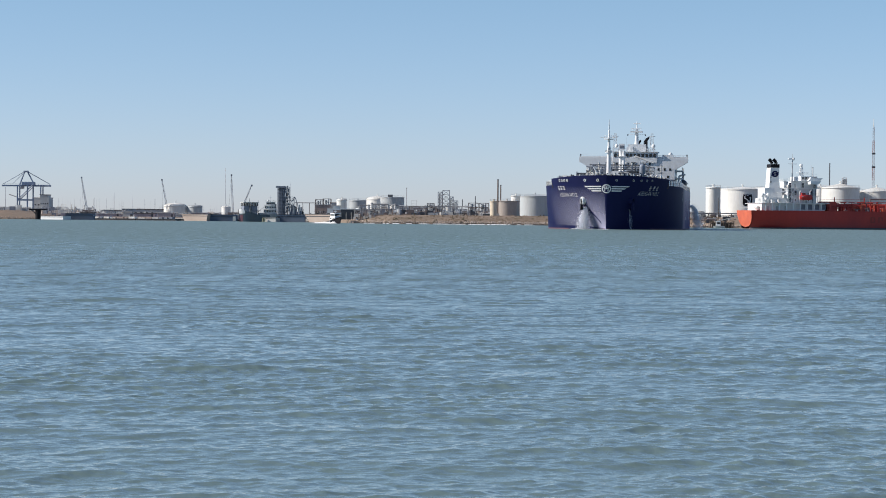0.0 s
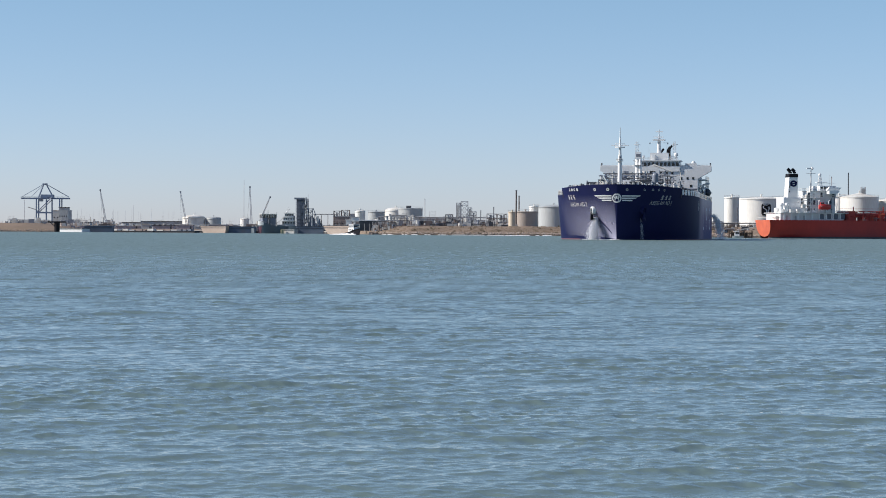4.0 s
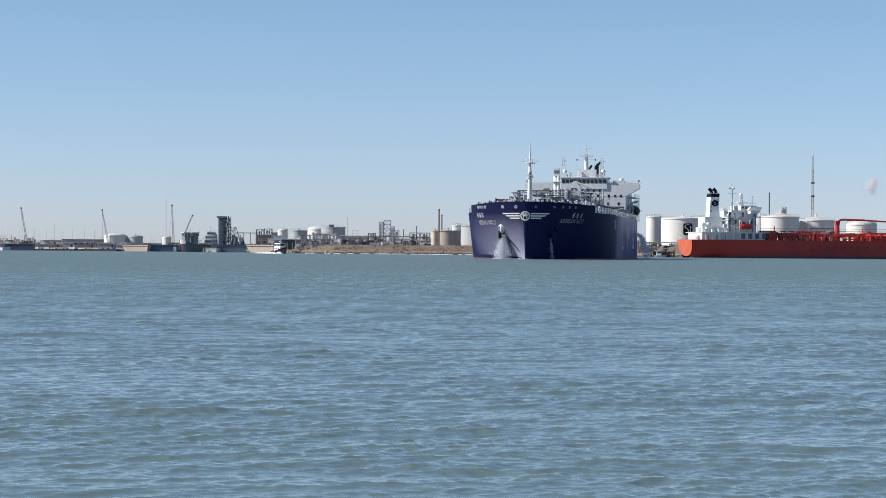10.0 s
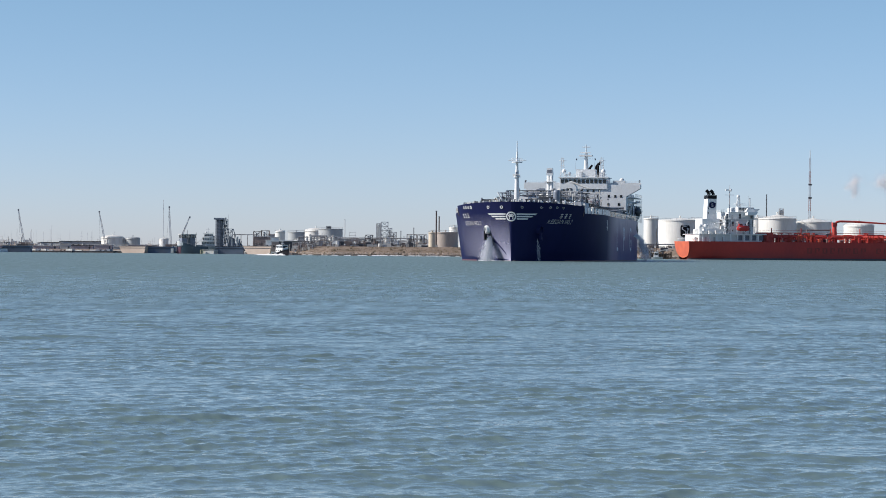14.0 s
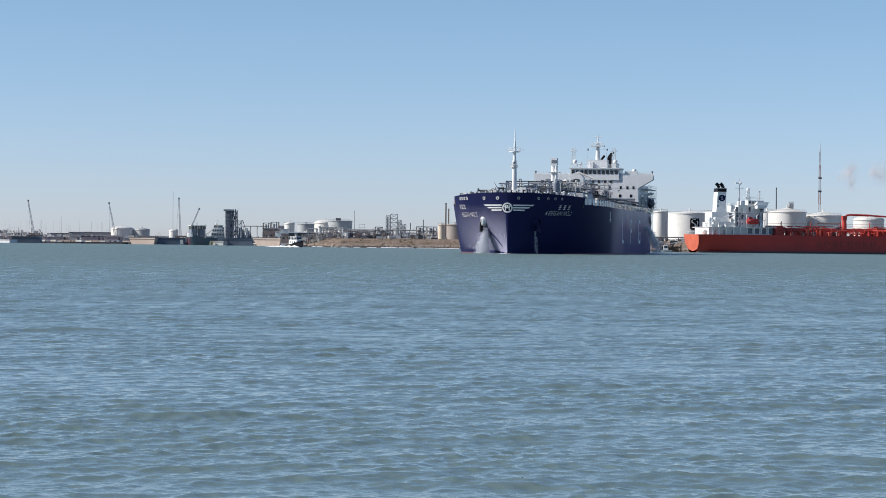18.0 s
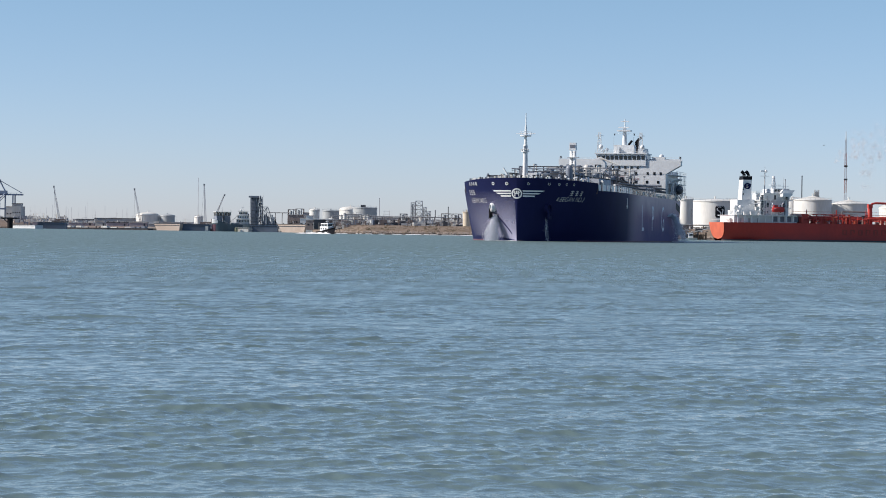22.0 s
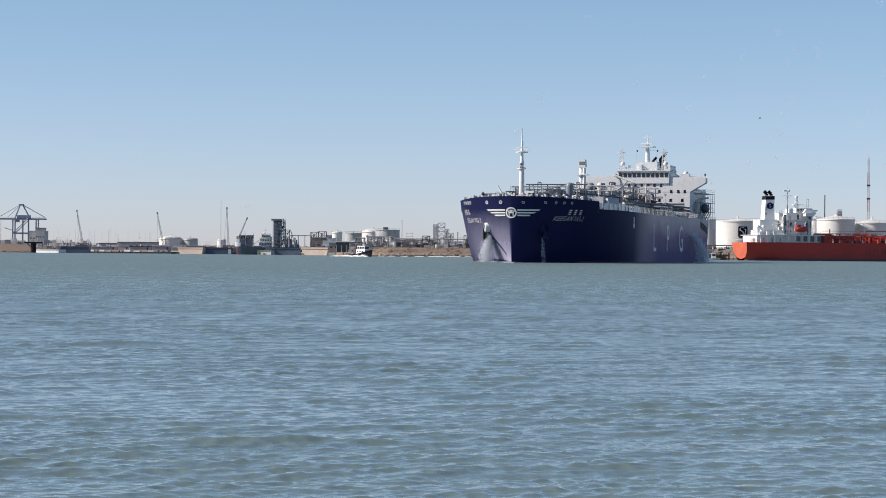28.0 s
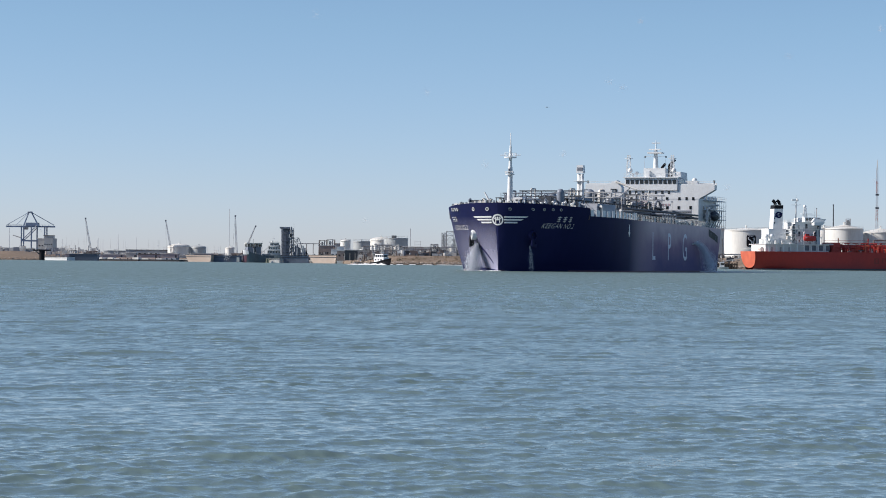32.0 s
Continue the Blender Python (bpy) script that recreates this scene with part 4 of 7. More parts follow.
    # vent post amidships
    v = part("vent_post", Mesh().tube((-71.6, 0, 14.5), (-71.6, 0, 26.0), 0.75, 0.7, 14).tube((-70.6, 1.0, 14.5), (-70.6, 1.0, 26.0), 0.45, 0.45, 10), WHITE, ship, "white vent post with a box head")
    part("vent_head", Mesh().box(-72.3, -70.4, -0.7, 1.3, 26.2, 28.3, 0.12), SHIP_WHITE, v)
    part("vent_louvre", Mesh().box(-70.5, -70.36, -0.4, 1.0, 26.8, 27.7), PIPE, v)
    part("vent_platform", Mesh().box(-72.8, -69.8, -1.3, 2.0, 24.0, 24.15), WHITE, v)
    for x, y in ((-100, 3),):
        p = part("vent_riser", Mesh().tube((x, y, 14), (x, y, 24.0), 0.4, 0.32, 10).tube((x, y, 24.0), (x, y, 24.8), 0.6, 0.6, 10), WHITE, ship)
    # manifold and deck house
    part("compressor_house", Mesh().box(-92, -70, 8.2, 15.0, 12.75, 16.4), PIPE, ship, "grey compressor house on deck")
    part("switch_house", Mesh().box(-66, -58, 9.0, 13.5, 12.75, 16.0), WORN_WHITE, ship)
    m = Mesh()
    for x in range(-88, -106, -3):
        m.tube((x, -19, 15.6), (x, 19, 15.6), 0.35, 0.35, 8)
        for y in (-19, 19):
            m.tube((x, y, 13), (x, y, 15.9), 0.22, 0.22, 6)
    part("cargo_manifold", m, PIPE, ship)
    for y in (3.2, -6.0):
        c = part("hose_crane", Mesh().tube((-98, y, 14), (-98, y, 21.4), 0.85, 0.75, 12), WORN_WHITE, ship, "white hose-handling crane")
        # cab with a sloping roof on the port crane, a small winch box on the starboard one
        if y > 0:
            part("crane_cab", Mesh().extrude([(-96.4, y - 1.7, 20.6), (-96.4, y + 1.9, 20.6), (-96.4, y + 1.9, 23.2), (-96.4, y + 0.4, 25.2), (-96.4, y - 1.7, 24.4)], (-3.2, 0, 0)), SHIP_WHITE, c)
            part("cab_window", Mesh().box(-96.4, -96.3, y - 1.2, y + 0.6, 21.8, 22.8), GLASS, c)
            part("crane_jib", Mesh().tube((-96.0, y + 0.4, 24.8), (-95.5, y + 6.4, 22.6), 0.32, 0.22, 8), WORN_WHITE, c)
            part("jib_ram", Mesh().tube((-96.1, y + 1.2, 20.4), (-95.8, y + 4.4, 23.1), 0.2, 0.2, 6), PIPE, c)
        else:
            part("winch_box", Mesh().box(-98.9, -97.1, y - 0.8, y + 0.8, 21.4, 22.8), PIPE, c)
            part("crane_jib", Mesh().lattice((-98, y, 22.4), (-117, y, 19.6), 0.9, 0.5, 9, 0.1), PIPE, c)
    # clutter between the pipes
    for i in range(330):
        x, y = rng.uniform(-140, -22), rng.uniform(-14, 16)
        if 8 < y < 15.2 and (-92.5 < x < -69 or -66.5 < x < -57):
            continue
        base = 14.5 if abs(y) < 8.6 else 12.75
        h = rng.uniform(1.2, 4.2)
        m = Mesh()
        if rng.random() < 0.62:
            r = rng.uniform(0.12, 0.45)
            m.tube((x, y, base), (x, y, base + h), r, r, 8).tube((x, y, base + h), (x + 0.7, y, base + h + 0.2), r, r, 8)
        else:
            w = rng.uniform(0.5, 1.3)
            m.box(x - w, x + w, y - w * 0.7, y + w * 0.7, base, base + h * 0.7)
        part("deck_fitting", m, rng.choice([PIPE, DARK_STEEL, WHITE, WORN_WHITE, PIPE, WHITE] if x > -75 else [PIPE, DARK_STEEL, DARK_STEEL, WORN_WHITE, PIPE, WHITE]), ship)
    # dark mass of pipes, valves and frames before the house
    arng = random.Random(37)
    for i in range(130):
        x, y = arng.uniform(-147, -112), arng.uniform(-12, 15.5)
        base = 12.75 if abs(y) > 8.6 or x < -136 else 14.5
        h = arng.uniform(2.2, 7.0) if y < 10 else arng.uniform(1.5, 4.0)
        m = Mesh()
        if i % 3:
            r = arng.uniform(0.1, 0.4)
            m.tube((x, y, base), (x, y, base + h), r, r, 7).tube((x, y - arng.uniform(0.5, 3), base + h * 0.85), (x, y + arng.uniform(0.5, 3), base + h * 0.85), r * 0.8, None, 6)
        else:
            q = arng.uniform(0.5, 1.5)
            m.box(x - 0.6, x + 0.6, y - q, y + q, base, base + h * 0.7)
        part("valve_station", m, arng.choice((DARK_STEEL, DARK_STEEL, PIPE, NAVY)), ship)
    for z, r in ((15.6, 0.4), (16.6, 0.45), (17.5, 0.35)):
        part("cross_pipe", Mesh().tube((-138, -12, z), (-138, 15.5, z), r, r, 8), PIPE, ship)
        part("side_pipe", Mesh().tube((-60, 15.6 - 0.5 * r, z - 1.0), (-146, 15.6 - 0.5 * r, z - 1.0), r * 0.8, None, 8), DARK_STEEL, ship)
    # fat insulated lines dropping from the manifold to the pump room
    for y, z, r in ((9.4, 15.6, 0.62), (11.2, 15.2, 0.7), (12.9, 14.8, 0.55)):
        pts = [(-104, y, z + 1.6), (-107, y, z + 1.2), (-110, y, z + 0.3), (-113, y, z), (-139, y, z), (-142, y, z - 0.6), (-143.5, y, z - 1.8)]
        part("insulated_pipe", Mesh().path(pts, r, 10), DARK_STEEL, ship, "fat dark insulated cargo line")
    for k in range(6):
        y = -6 + 2.4 * k
        pts = [(-128 - 2 * (k % 3), y, 14.4), (-128 - 2 * (k % 3), y, 18.6 + 0.5 * (k % 2)), (-130 - 2 * (k % 3), y, 20.0 + 0.5 * (k % 2)), (-133 - 2 * (k % 3), y, 20.0 + 0.5 * (k % 2)), (-135 - 2 * (k % 3), y, 18.4), (-135 - 2 * (k % 3), y, 14.4)]
        part("pipe_loop", Mesh().path(pts, 0.34, 8), (DARK_STEEL, PIPE)[k % 2], ship)
    # slim lamp post by the manifold
    m = Mesh().tube((-99, 12.2, 13.0), (-99, 12.2, 22.4), 0.24, 0.16, 8)
    lp = part("deck_lamp_post", m, WORN_WHITE, ship, "slim white deck lamp post")
    for z, q in ((21.6, 1.0), (19.2, 0.7)):
        part("lamp_arm", Mesh().tube((-99, 12.2 - q, z), (-99, 12.2 + q, z), 0.09, 0.09, 5).box(-99.2, -98.7, 12.2 - q - 0.3, 12.2 - q + 0.2, z - 0.35, z).box(-99.2, -98.7, 12.2 + q - 0.2, 12.2 + q + 0.3, z - 0.35, z), WORN_WHITE, lp)
    superstructure(ship)
    return ship


def thing_part(name, parent):
    ob = new(name)
    ob.parent = parent
    return ob


def superstructure(ship):
    h = part("accommodation_block", Mesh().box(-174, -149.06, -15, 15, 12.7, 22.65), SHIP_WHITE, ship, "white accommodation block")
    m = Mesh()
    # bridge deck: full width with tapered undersides of the wings
    ring = [(-149, -19.8, 25.65), (-149, -19.8, 24.25), (-149, -15, 21.45), (-149, 15, 21.45), (-149, 19.8, 24.25), (-149, 19.8, 25.65)]
    m.extrude(ring, (-3.2, 0, 0))
    part("bridge_wing", m, SHIP_WHITE, ship, "white bridge wings spanning the full beam")
    part("wing_top_rail", Mesh().box(-149.2, -149.05, -19.8, 19.8, 25.65, 26.05).box(-152.2, -152.0, -19.8, 19.8, 25.65, 26.25), SHIP_WHITE, ship)
    for y in (-19.4, 19.4):
        part("wing_light", Mesh().tube((-150.5, y, 25.65), (-150.5, y, 27.05), 0.12, 0.12, 6).box(-150.8, -150.2, y - 0.25, y + 0.25, 26.45, 27.05), DARK_STEEL, ship)
    wh = part("wheelhouse", Mesh().box(-158, -148.6, -7.5, 8.6, 24.05, 27.75), SHIP_WHITE, ship)
    part("wheelhouse_roof", Mesh().box(-158.5, -148.0, -7.9, 9.0, 27.75, 28.05), SHIP_WHITE, ship)
    for i in range(11):
        y = -6.6 + 14.3 * i / 10
        w = part("wheelhouse_window", Mesh().box(-148.62, -148.5, y - 0.5, y + 0.5, 26.00, 27.25), GLASS, wh)
    for y in (-7.52, 8.52):
        for i in range(3):
            part("wheelhouse_window", Mesh().box(-152.5 - 2.4 * i, -150.8 - 2.4 * i, y, y + 0.1, 26.00, 27.30), GLASS, wh)
    # portholes on the front
    for z, ys in ((21.6, (-12.5, -9, -5.5, -2, 2, 5.5, 9.2, 11.4, 13.4)), (18.9, (-12.5, -9, -5.5, -2, 2, 5.5, 9, 12.6)), (16.2, (-12.5, -9, 9, 12.6)), (23.45, (-6, -4, -2, 0, 2, 4, 6))):
        for y in ys:
            part("porthole", Mesh().box(-149.07 if z < 22 else -149.0, -148.98 if z < 22 else -148.94, y - 0.36, y + 0.36, z - 0.45, z + 0.45), GLASS, h)
    for z in (16, 19, 22):
        for i in range(6):
            for y in (-15.05, 15.0):
                part("porthole", Mesh().box(-156 - 3.6 * i - 0.35, -156 - 3.6 * i + 0.35, y, y + 0.06, z - 0.45, z + 0.45), GLASS, h)
    # rails on the front
    for y0, y1 in ((-19.6, -8), (8, 19.6)):
        m = Mesh()
        for zz in (26.2, 26.7):
            m.tube((-149.1, y0, zz), (-149.1, y1, zz), 0.05, 0.05, 4)
        for k in range(9):
            y = y0 + (y1 - y0) * k / 8
            m.tube((-149.1, y, 25.6), (-149.1, y, 26.7), 0.05, 0.05, 4)
        part("wing_rail", m, SHIP_WHITE, h)
    m = Mesh()
    for zz in (28.6, 29.1):
        m.path([(-148.2, -7.6, zz), (-148.2, 7.6, zz), (-158, 7.6, zz), (-158, -7.6, zz)], 0.05, 4)
    for k in range(13):
        m.tube((-148.2, -7.6 + 15.2 * k / 12, 28.0), (-148.2, -7.6 + 15.2 * k / 12, 29.1), 0.05, 0.05, 4)
    part("monkey_island_rail", m, SHIP_WHITE, h)
    for y, z, r in ((-4.5, 29.3, 0.55), (-5.6, 28.9, 0.4), (7.2, 29.0, 0.45)):
        part("satellite_dome", Mesh().tube((-151.5, y, 28.0), (-151.5, y, z), 0.15, 0.15, 6).ball((-151.5, y, z), r, 10), SHIP_WHITE, h)
    for y in (-2.8, 0.2, 3.6, 5.8):
        part("whip_antenna", Mesh().tube((-154, y, 30.6), (-154, y, 33.5), 0.06, 0.03, 4), LATTICE, h)
    # writing over the front, shown as bars
    for i in range(14):
        if i in (2, 9):
            continue
        part("front_letter_bar", Mesh().box(-149.07, -148.99, -6.6 + 0.95 * i, -5.95 + 0.95 * i, 19.5, 20.1), NAVY, h, "dark painted warning letter shown as a bar")
    # upper house, funnel, masts
    part("upper_house", Mesh().box(-154.6, -150.5, -2.2, 4.4, 28.05, 30.75).box(-150.5, -149.7, -1.2, -0.2, 28.05, 29.9), SHIP_WHITE, ship)
    rm = part("radar_mast", Mesh().tube((-153, 0.9, 28.25), (-153, 0.9, 36.25), 0.95, 0.5, 12).tube((-153, 0.9, 36.25), (-153, 0.9, 39.2), 0.2, 0.12, 8), SHIP_WHITE, ship, "white radar mast")
    part("radar_platform", Mesh().box(-154.4, -151.0, -1.3, 3.1, 35.2, 35.6), WHITE, rm)
    part("radar_scanner", Mesh().box(-152.6, -152.2, -1.1, 2.5, 36.3, 36.6), WHITE, rm)
    part("top_yard", Mesh().tube((-153, -0.4, 38.4), (-153, 2.3, 38.4), 0.16, 0.16, 5), WHITE, rm)
    part("signal_yard", Mesh().tube((-153, -2.5, 34.4), (-153, 4.1, 34.4), 0.05, 0.05, 5), WHITE, rm)
    for y in (-2.4, 4.0):
        part("signal_lamp", Mesh().box(-153.2, -152.8, y - 0.15, y + 0.2, 33.9, 34.5), DARK_STEEL, rm)
    for y, n in ((-6.8, 0), (6.6, 1)):
        mm = Mesh().lattice((-150.5, y, 28.25), (-150.5, y, 34.65), 1.3, 0.7, 5, 0.08)
        mm.tube((-150.5, y - 1.2, 33.65), (-150.5, y + 1.2, 33.65), 0.1, 0.1, 5)
        s = part("signal_mast", mm, SHIP_WHITE, ship)
        part("searchlight", Mesh().ball((-150, y + 0.6, 30.05), 0.75, 10), WHITE, s)
    fn = part("funnel", Mesh().box(-182, -172, -4.5, 4.5, 23, 30.55, 0.6), SHIP_WHITE, ship)
    for y, z in ((1.2, 32.0), (3.5, 32.7), (4.2, 33.2)):
        part("exhaust_pipe", Mesh().tube((-159.5, y, 24), (-159.5, y, z - 0.8), 0.4, 0.4, 10).tube((-159.5, y, z - 0.8), (-160.8, y + 0.7, z + 0.4), 0.4, 0.4, 10), BLACK, fn)
    part("magnetic_compass_box", Mesh().box(-151.8, -149.6, 10.5, 14.5, 25.65, 26.95).ball((-150.6, 13.4, 27.05), 0.8, 10), SHIP_WHITE, ship)
    # side galleries, davits and lifeboats
    for side in (1, -1):
        for z in (15.6, 18.4, 21.2):
            part("side_gallery", Mesh().box(-176, -155, min(side * 15, side * 17.6), max(side * 15, side * 17.6), z, z + 0.2), SHIP_WHITE, ship)
        m = Mesh()
        for z in (15.8, 18.6, 21.4):
            for x in range(-176, -154, 3):
                m.tube((x, side * 17.5, z - 2.8), (x, side * 17.5, z + 1.1), 0.07, 0.07, 4)
            for hh in (0.55, 1.1):
                m.path([(-176, side * 17.5, z + hh), (-155, side * 17.5, z + hh)], 0.05, 4)
        part("gallery_rail", m, WORN_WHITE, ship)
        lb = part("lifeboat", Mesh().sheet([[(-162 + 8 * (i / 10), side * (17.9 + 1.4 * math.sin(math.pi * i / 10) ** 0.5 * math.cos(a)), 16.6 + 1.5 * math.sin(math.pi * i / 10) ** 0.5 * math.sin(a)) for a in [2 * math.pi * j / 12 for j in range(12)]] for i in range(11)], True), DARK_STEEL, ship, "enclosed lifeboat hung in davits")
        part("grab_line", Mesh().path([(-162, side * 19.4, 17.0), (-158, side * 19.5, 16.4), (-154, side * 19.4, 17.0)], 0.07, 4), WORN_WHITE, lb)
        for x in (-160.6, -155.4):
            part("davit", Mesh().path([(x, side * 15.6, 13), (x, side * 16.4, 19.4), (x, side * 18.6, 20.0)], 0.28, 6), SHIP_WHITE, ship)
        # mooring recess at the quarter
        m = Mesh()
        m.sheet([[on_hull(x, z - 0.10 * (-142 - x), side, 0.06) for z in (10.8, 12.9)] for x in (-145, -148, -151, -154, -157, -160, -163, -166)])
        part("mooring_recess", m, BLACK, ship, "dark open mooring recess in the quarter")
        for x in (-150, -159):
            p = on_hull(x, 11.2 - 0.10 * (-142 - x), side, 0.02)
            part("mooring_roller", Mesh().tube(p, p + Vector((0, side * 0.1, 1.1)), 0.18, 0.18, 8), PIPE, ship)
        # frames and rafts along the boat deck
        for k in range(7):
            x = -151 - 3.2 * k
            part("boat_deck_frame", Mesh().path([(x, side * 16.2, 12.8), (x, side * 17.4, 15.4), (x, side * 17.4, 18.6)], 0.16, 5), (SHIP_WHITE, PIPE)[k % 2], ship)
    return h


carrier = gas_carrier()


# ---- the far shore: storage tanks ----
def storage_tank(x, y, r, top, paint, label, roof="cone", group="storage tanks", hut=False, base=None, tower=False):
    z0 = (land_z(x, y) if base is None else base) - 0.3
    t = thing("storage_tank", label, "tank", x, y, z0, group=group)
    h = top - z0
    rise = {"cone": 0.10, "dome": 0.26, "flat": 0.02, "steep": 0.22}[roof] * r
    wall = h - rise
    part("shell", Mesh().lathe(0, 0, [(r, 0), (r, wall)], 48), paint, t)
    prof = [(r * math.cos(a), wall + rise * math.sin(a)) for a in [i * math.pi / 2 / 8 for i in range(9)]] if roof == "dome" else [(r, wall), (0.02, wall + rise)]
    part("roof", Mesh().lathe(0, 0, prof, 48), TANK_WHITE if paint is not TANK_GREY else TANK_GREY, t)
    part("wind_girder", Mesh().lathe(0, 0, [(r, wall - 0.5), (r + 0.35, wall - 0.5), (r + 0.35, wall - 0.2), (r, wall - 0.2)], 48), paint, t)
    st = Mesh()
    n = 26
    for i in range(n):
        a = 0.25 + 0.75 * i / n
        z = wall * i / n
        st.box((r + 0.3) * math.cos(a) - 0.28, (r + 0.3) * math.cos(a) + 0.28, (r + 0.3) * math.sin(a) - 0.2, (r + 0.3) * math.sin(a) + 0.2, z, z + wall / n * 1.02)
    part("stairway", st, paint, t)
    rl = Mesh()
    ring = [(r * math.cos(2 * math.pi * i / 24), r * math.sin(2 * math.pi * i / 24), wall + 1.0) for i in range(25)]
    rl.path(ring, 0.06, 4)
    for p in ring[:-1]:
        rl.tube((p[0], p[1], wall), p, 0.05, 0.05, 4)
    part("roof_rail", rl, GREY_CLAD, t)
    part("roof_vent", Mesh().tube((0, 0, h - 0.3), (0, 0, h + 0.9), 0.4, 0.4, 8).tube((0, 0, h + 0.9), (0, 0, h + 1.1), 0.7, 0.7, 8), paint, t)
    if tower:
        part("vent_tower", Mesh().lattice((2, 0, h - 0.6), (2, 0, h + 3.0), 2.2, 2.2, 3, 0.16).box(1.2, 2.8, -0.8, 0.8, h - 0.5, h + 2.2), GREY_CLAD, t)
    if hut:
        part("roof_cabin", Mesh().box(-r * 0.35, r * 0.05, -1, 1, h - 0.2, h + 1.6), DARK_STEEL, t)
    return t


def tank_between(x0, x1, y, top, paint, label, **kw):
    r = (x1 - x0) / 2
    return storage_tank((x0 + x1) / 2, y + r * 0.0, r, top, paint, label, **kw)


tk_small = tank_between(106.4, 113.9, 1215, 20.9, TANK_WHITE, "white steel storage tank beside the pier", roof="cone")
tk_sign = tank_between(116.3, 141.1, 1250, 21.5, TANK_WHITE, "large white storage tank with a black logo panel", roof="cone")
tank_between(143.2, 162.7, 1330, 23.1, TANK_WHITE, "white cone-roofed storage tank behind the moored tanker", roof="cone")
tank_between(176.2, 184.1, 1330, 23.5, TANK_WHITE, "white storage tank partly hidden by the tanker", roof="cone")
tank_between(171.4, 191.4, 1260, 23.9, TANK_WHITE, "white storage tank with a conical roof and vent tower", roof="steep", tower=True)
tank_between(192.3, 211.8, 1270, 22.3, TANK_WHITE, "white storage tank with a conical roof", roof="steep")
tank_between(228.7, 245.6, 1330, 21.1, TANK_WHITE, "white storage tank behind the moored tanker", roof="dome")
# logo panel on the large tank: a black field with a plain white double curve
p = Mesh()
R = (141.1 - 116.3) / 2 + 0.12
ps = lambda a, z, o=0.0: ((R + o) * math.sin(a), -(R + o) * math.cos(a), z)
za, zb = 11.4 - 5, 17.6 - 5
ACROSS, TALL = 0.40, zb - za
# rounded panel: columns shortened towards both ends
cols = []
for i in range(13):
    u = i / 12
    cut = 0.0 if 0.15 < u < 0.85 else 0.16 * (1 - math.sqrt(max(0.0, 1 - ((0.15 - min(u, 1 - u)) / 0.15) ** 2)))
    cols.append([ps(-0.09 + ACROSS * u, za + TALL * v) for v in (cut, 1 - cut)])
p.sheet(cols)
panel = part("logo_panel", p, BLACK, tk_sign, "black rounded panel with a white curve")
# one bent stroke like the letter S with a straight stroke beside it
stroke = [(0.60, 0.86), (0.40, 0.90), (0.20, 0.80), (0.20, 0.64), (0.40, 0.55), (0.55, 0.45), (0.56, 0.30), (0.42, 0.18), (0.16, 0.16)]
second = [(0.62, 0.72), (0.78, 0.74), (0.80, 0.58), (0.74, 0.42), (0.72, 0.26), (0.84, 0.16)]
for pts in (stroke, second):
    s = Mesh()
    s.sheet([[ps(-0.09 + ACROSS * (u + w), za + TALL * (v + 0.3 * w), 0.08) for w in (-0.055, 0.055)] for u, v in pts])
    part("logo_curve", s, WHITE, panel)
for k in range(7):
    part("logo_caption_bar", Mesh().sheet([[ps(-0.09 + ACROSS * (0.16 + 0.1 * k + du), za + TALL * v, 0.08) for v in (0.915, 0.96)] for du in (0, 0.06)]), WHITE, panel)

tank_between(-4.2, 0.0, 1360, 13.7, TANK_TAN, "narrow cream storage tank on the bank", roof="flat")
tank_between(-1.6, 12.8, 1385, 14.2, TANK_BROWN, "wide tan storage tank behind the bank", roof="flat")
tank_between(8.3, 14.2, 1460, 18.0, TANK_WHITE, "tall white process tank", roof="flat")
tank_between(13.8, 32.4, 1450, 18.6, TANK_GREY, "pale grey storage tank behind the bank", roof="cone")
tank_between(-95.1, -78.7, 1720, 19.3, TANK_WHITE, "white domed storage tank in the refinery", roof="dome")
tank_between(-82.2, -65.2, 1660, 18.3, TANK_GREY, "grey storage tank with a small cabin on its roof", roof="flat", hut=True)
tank_between(-111.2, -104.2, 1640, 16.6, TANK_WHITE, "small white storage tank in the refinery", roof="dome")
tank_between(-101.1, -89.5, 1620, 15.5, TANK_GREY, "low grey storage tank in the refinery", roof="flat")
tank_between(-288.8, -269.2, 2050, 15.1, TANK_WHITE, "white domed storage tank among the shipyards", roof="dome")
tank_between(-288.8, -272.7, 2100, 13.5, TANK_GREY, "grey storage tank among the shipyards", roof="dome")
tank_between(-268.2, -255.4, 2050, 13.7, TANK_GREY, "small grey storage tank among the shipyards", roof="dome")
tank_between(-232.9, -225.2, 2000, 12.6, TANK_WHITE, "small white storage tank behind the barges", roof="dome")
tank_between(-89.3, -85.4, 1500, 9.5, TANK_WHITE, "small white vessel beside the pipe racks", roof="flat", group="small process tanks")
tank_between(-67.0, -62.4, 1480, 10.9, TANK_WHITE, "small white vessel beside the pipe racks", roof="flat", group="small process tanks")
tank_between(-46.5, -44.0, 1480, 8.2, TANK_WHITE, "small white vessel beside the pipe racks", roof="dome", group="small process tanks")
tank_between(-32.8, -29.3, 1500, 11.2, TANK_WHITE, "small white vessel below the process tower", roof="dome", group="small process tanks")

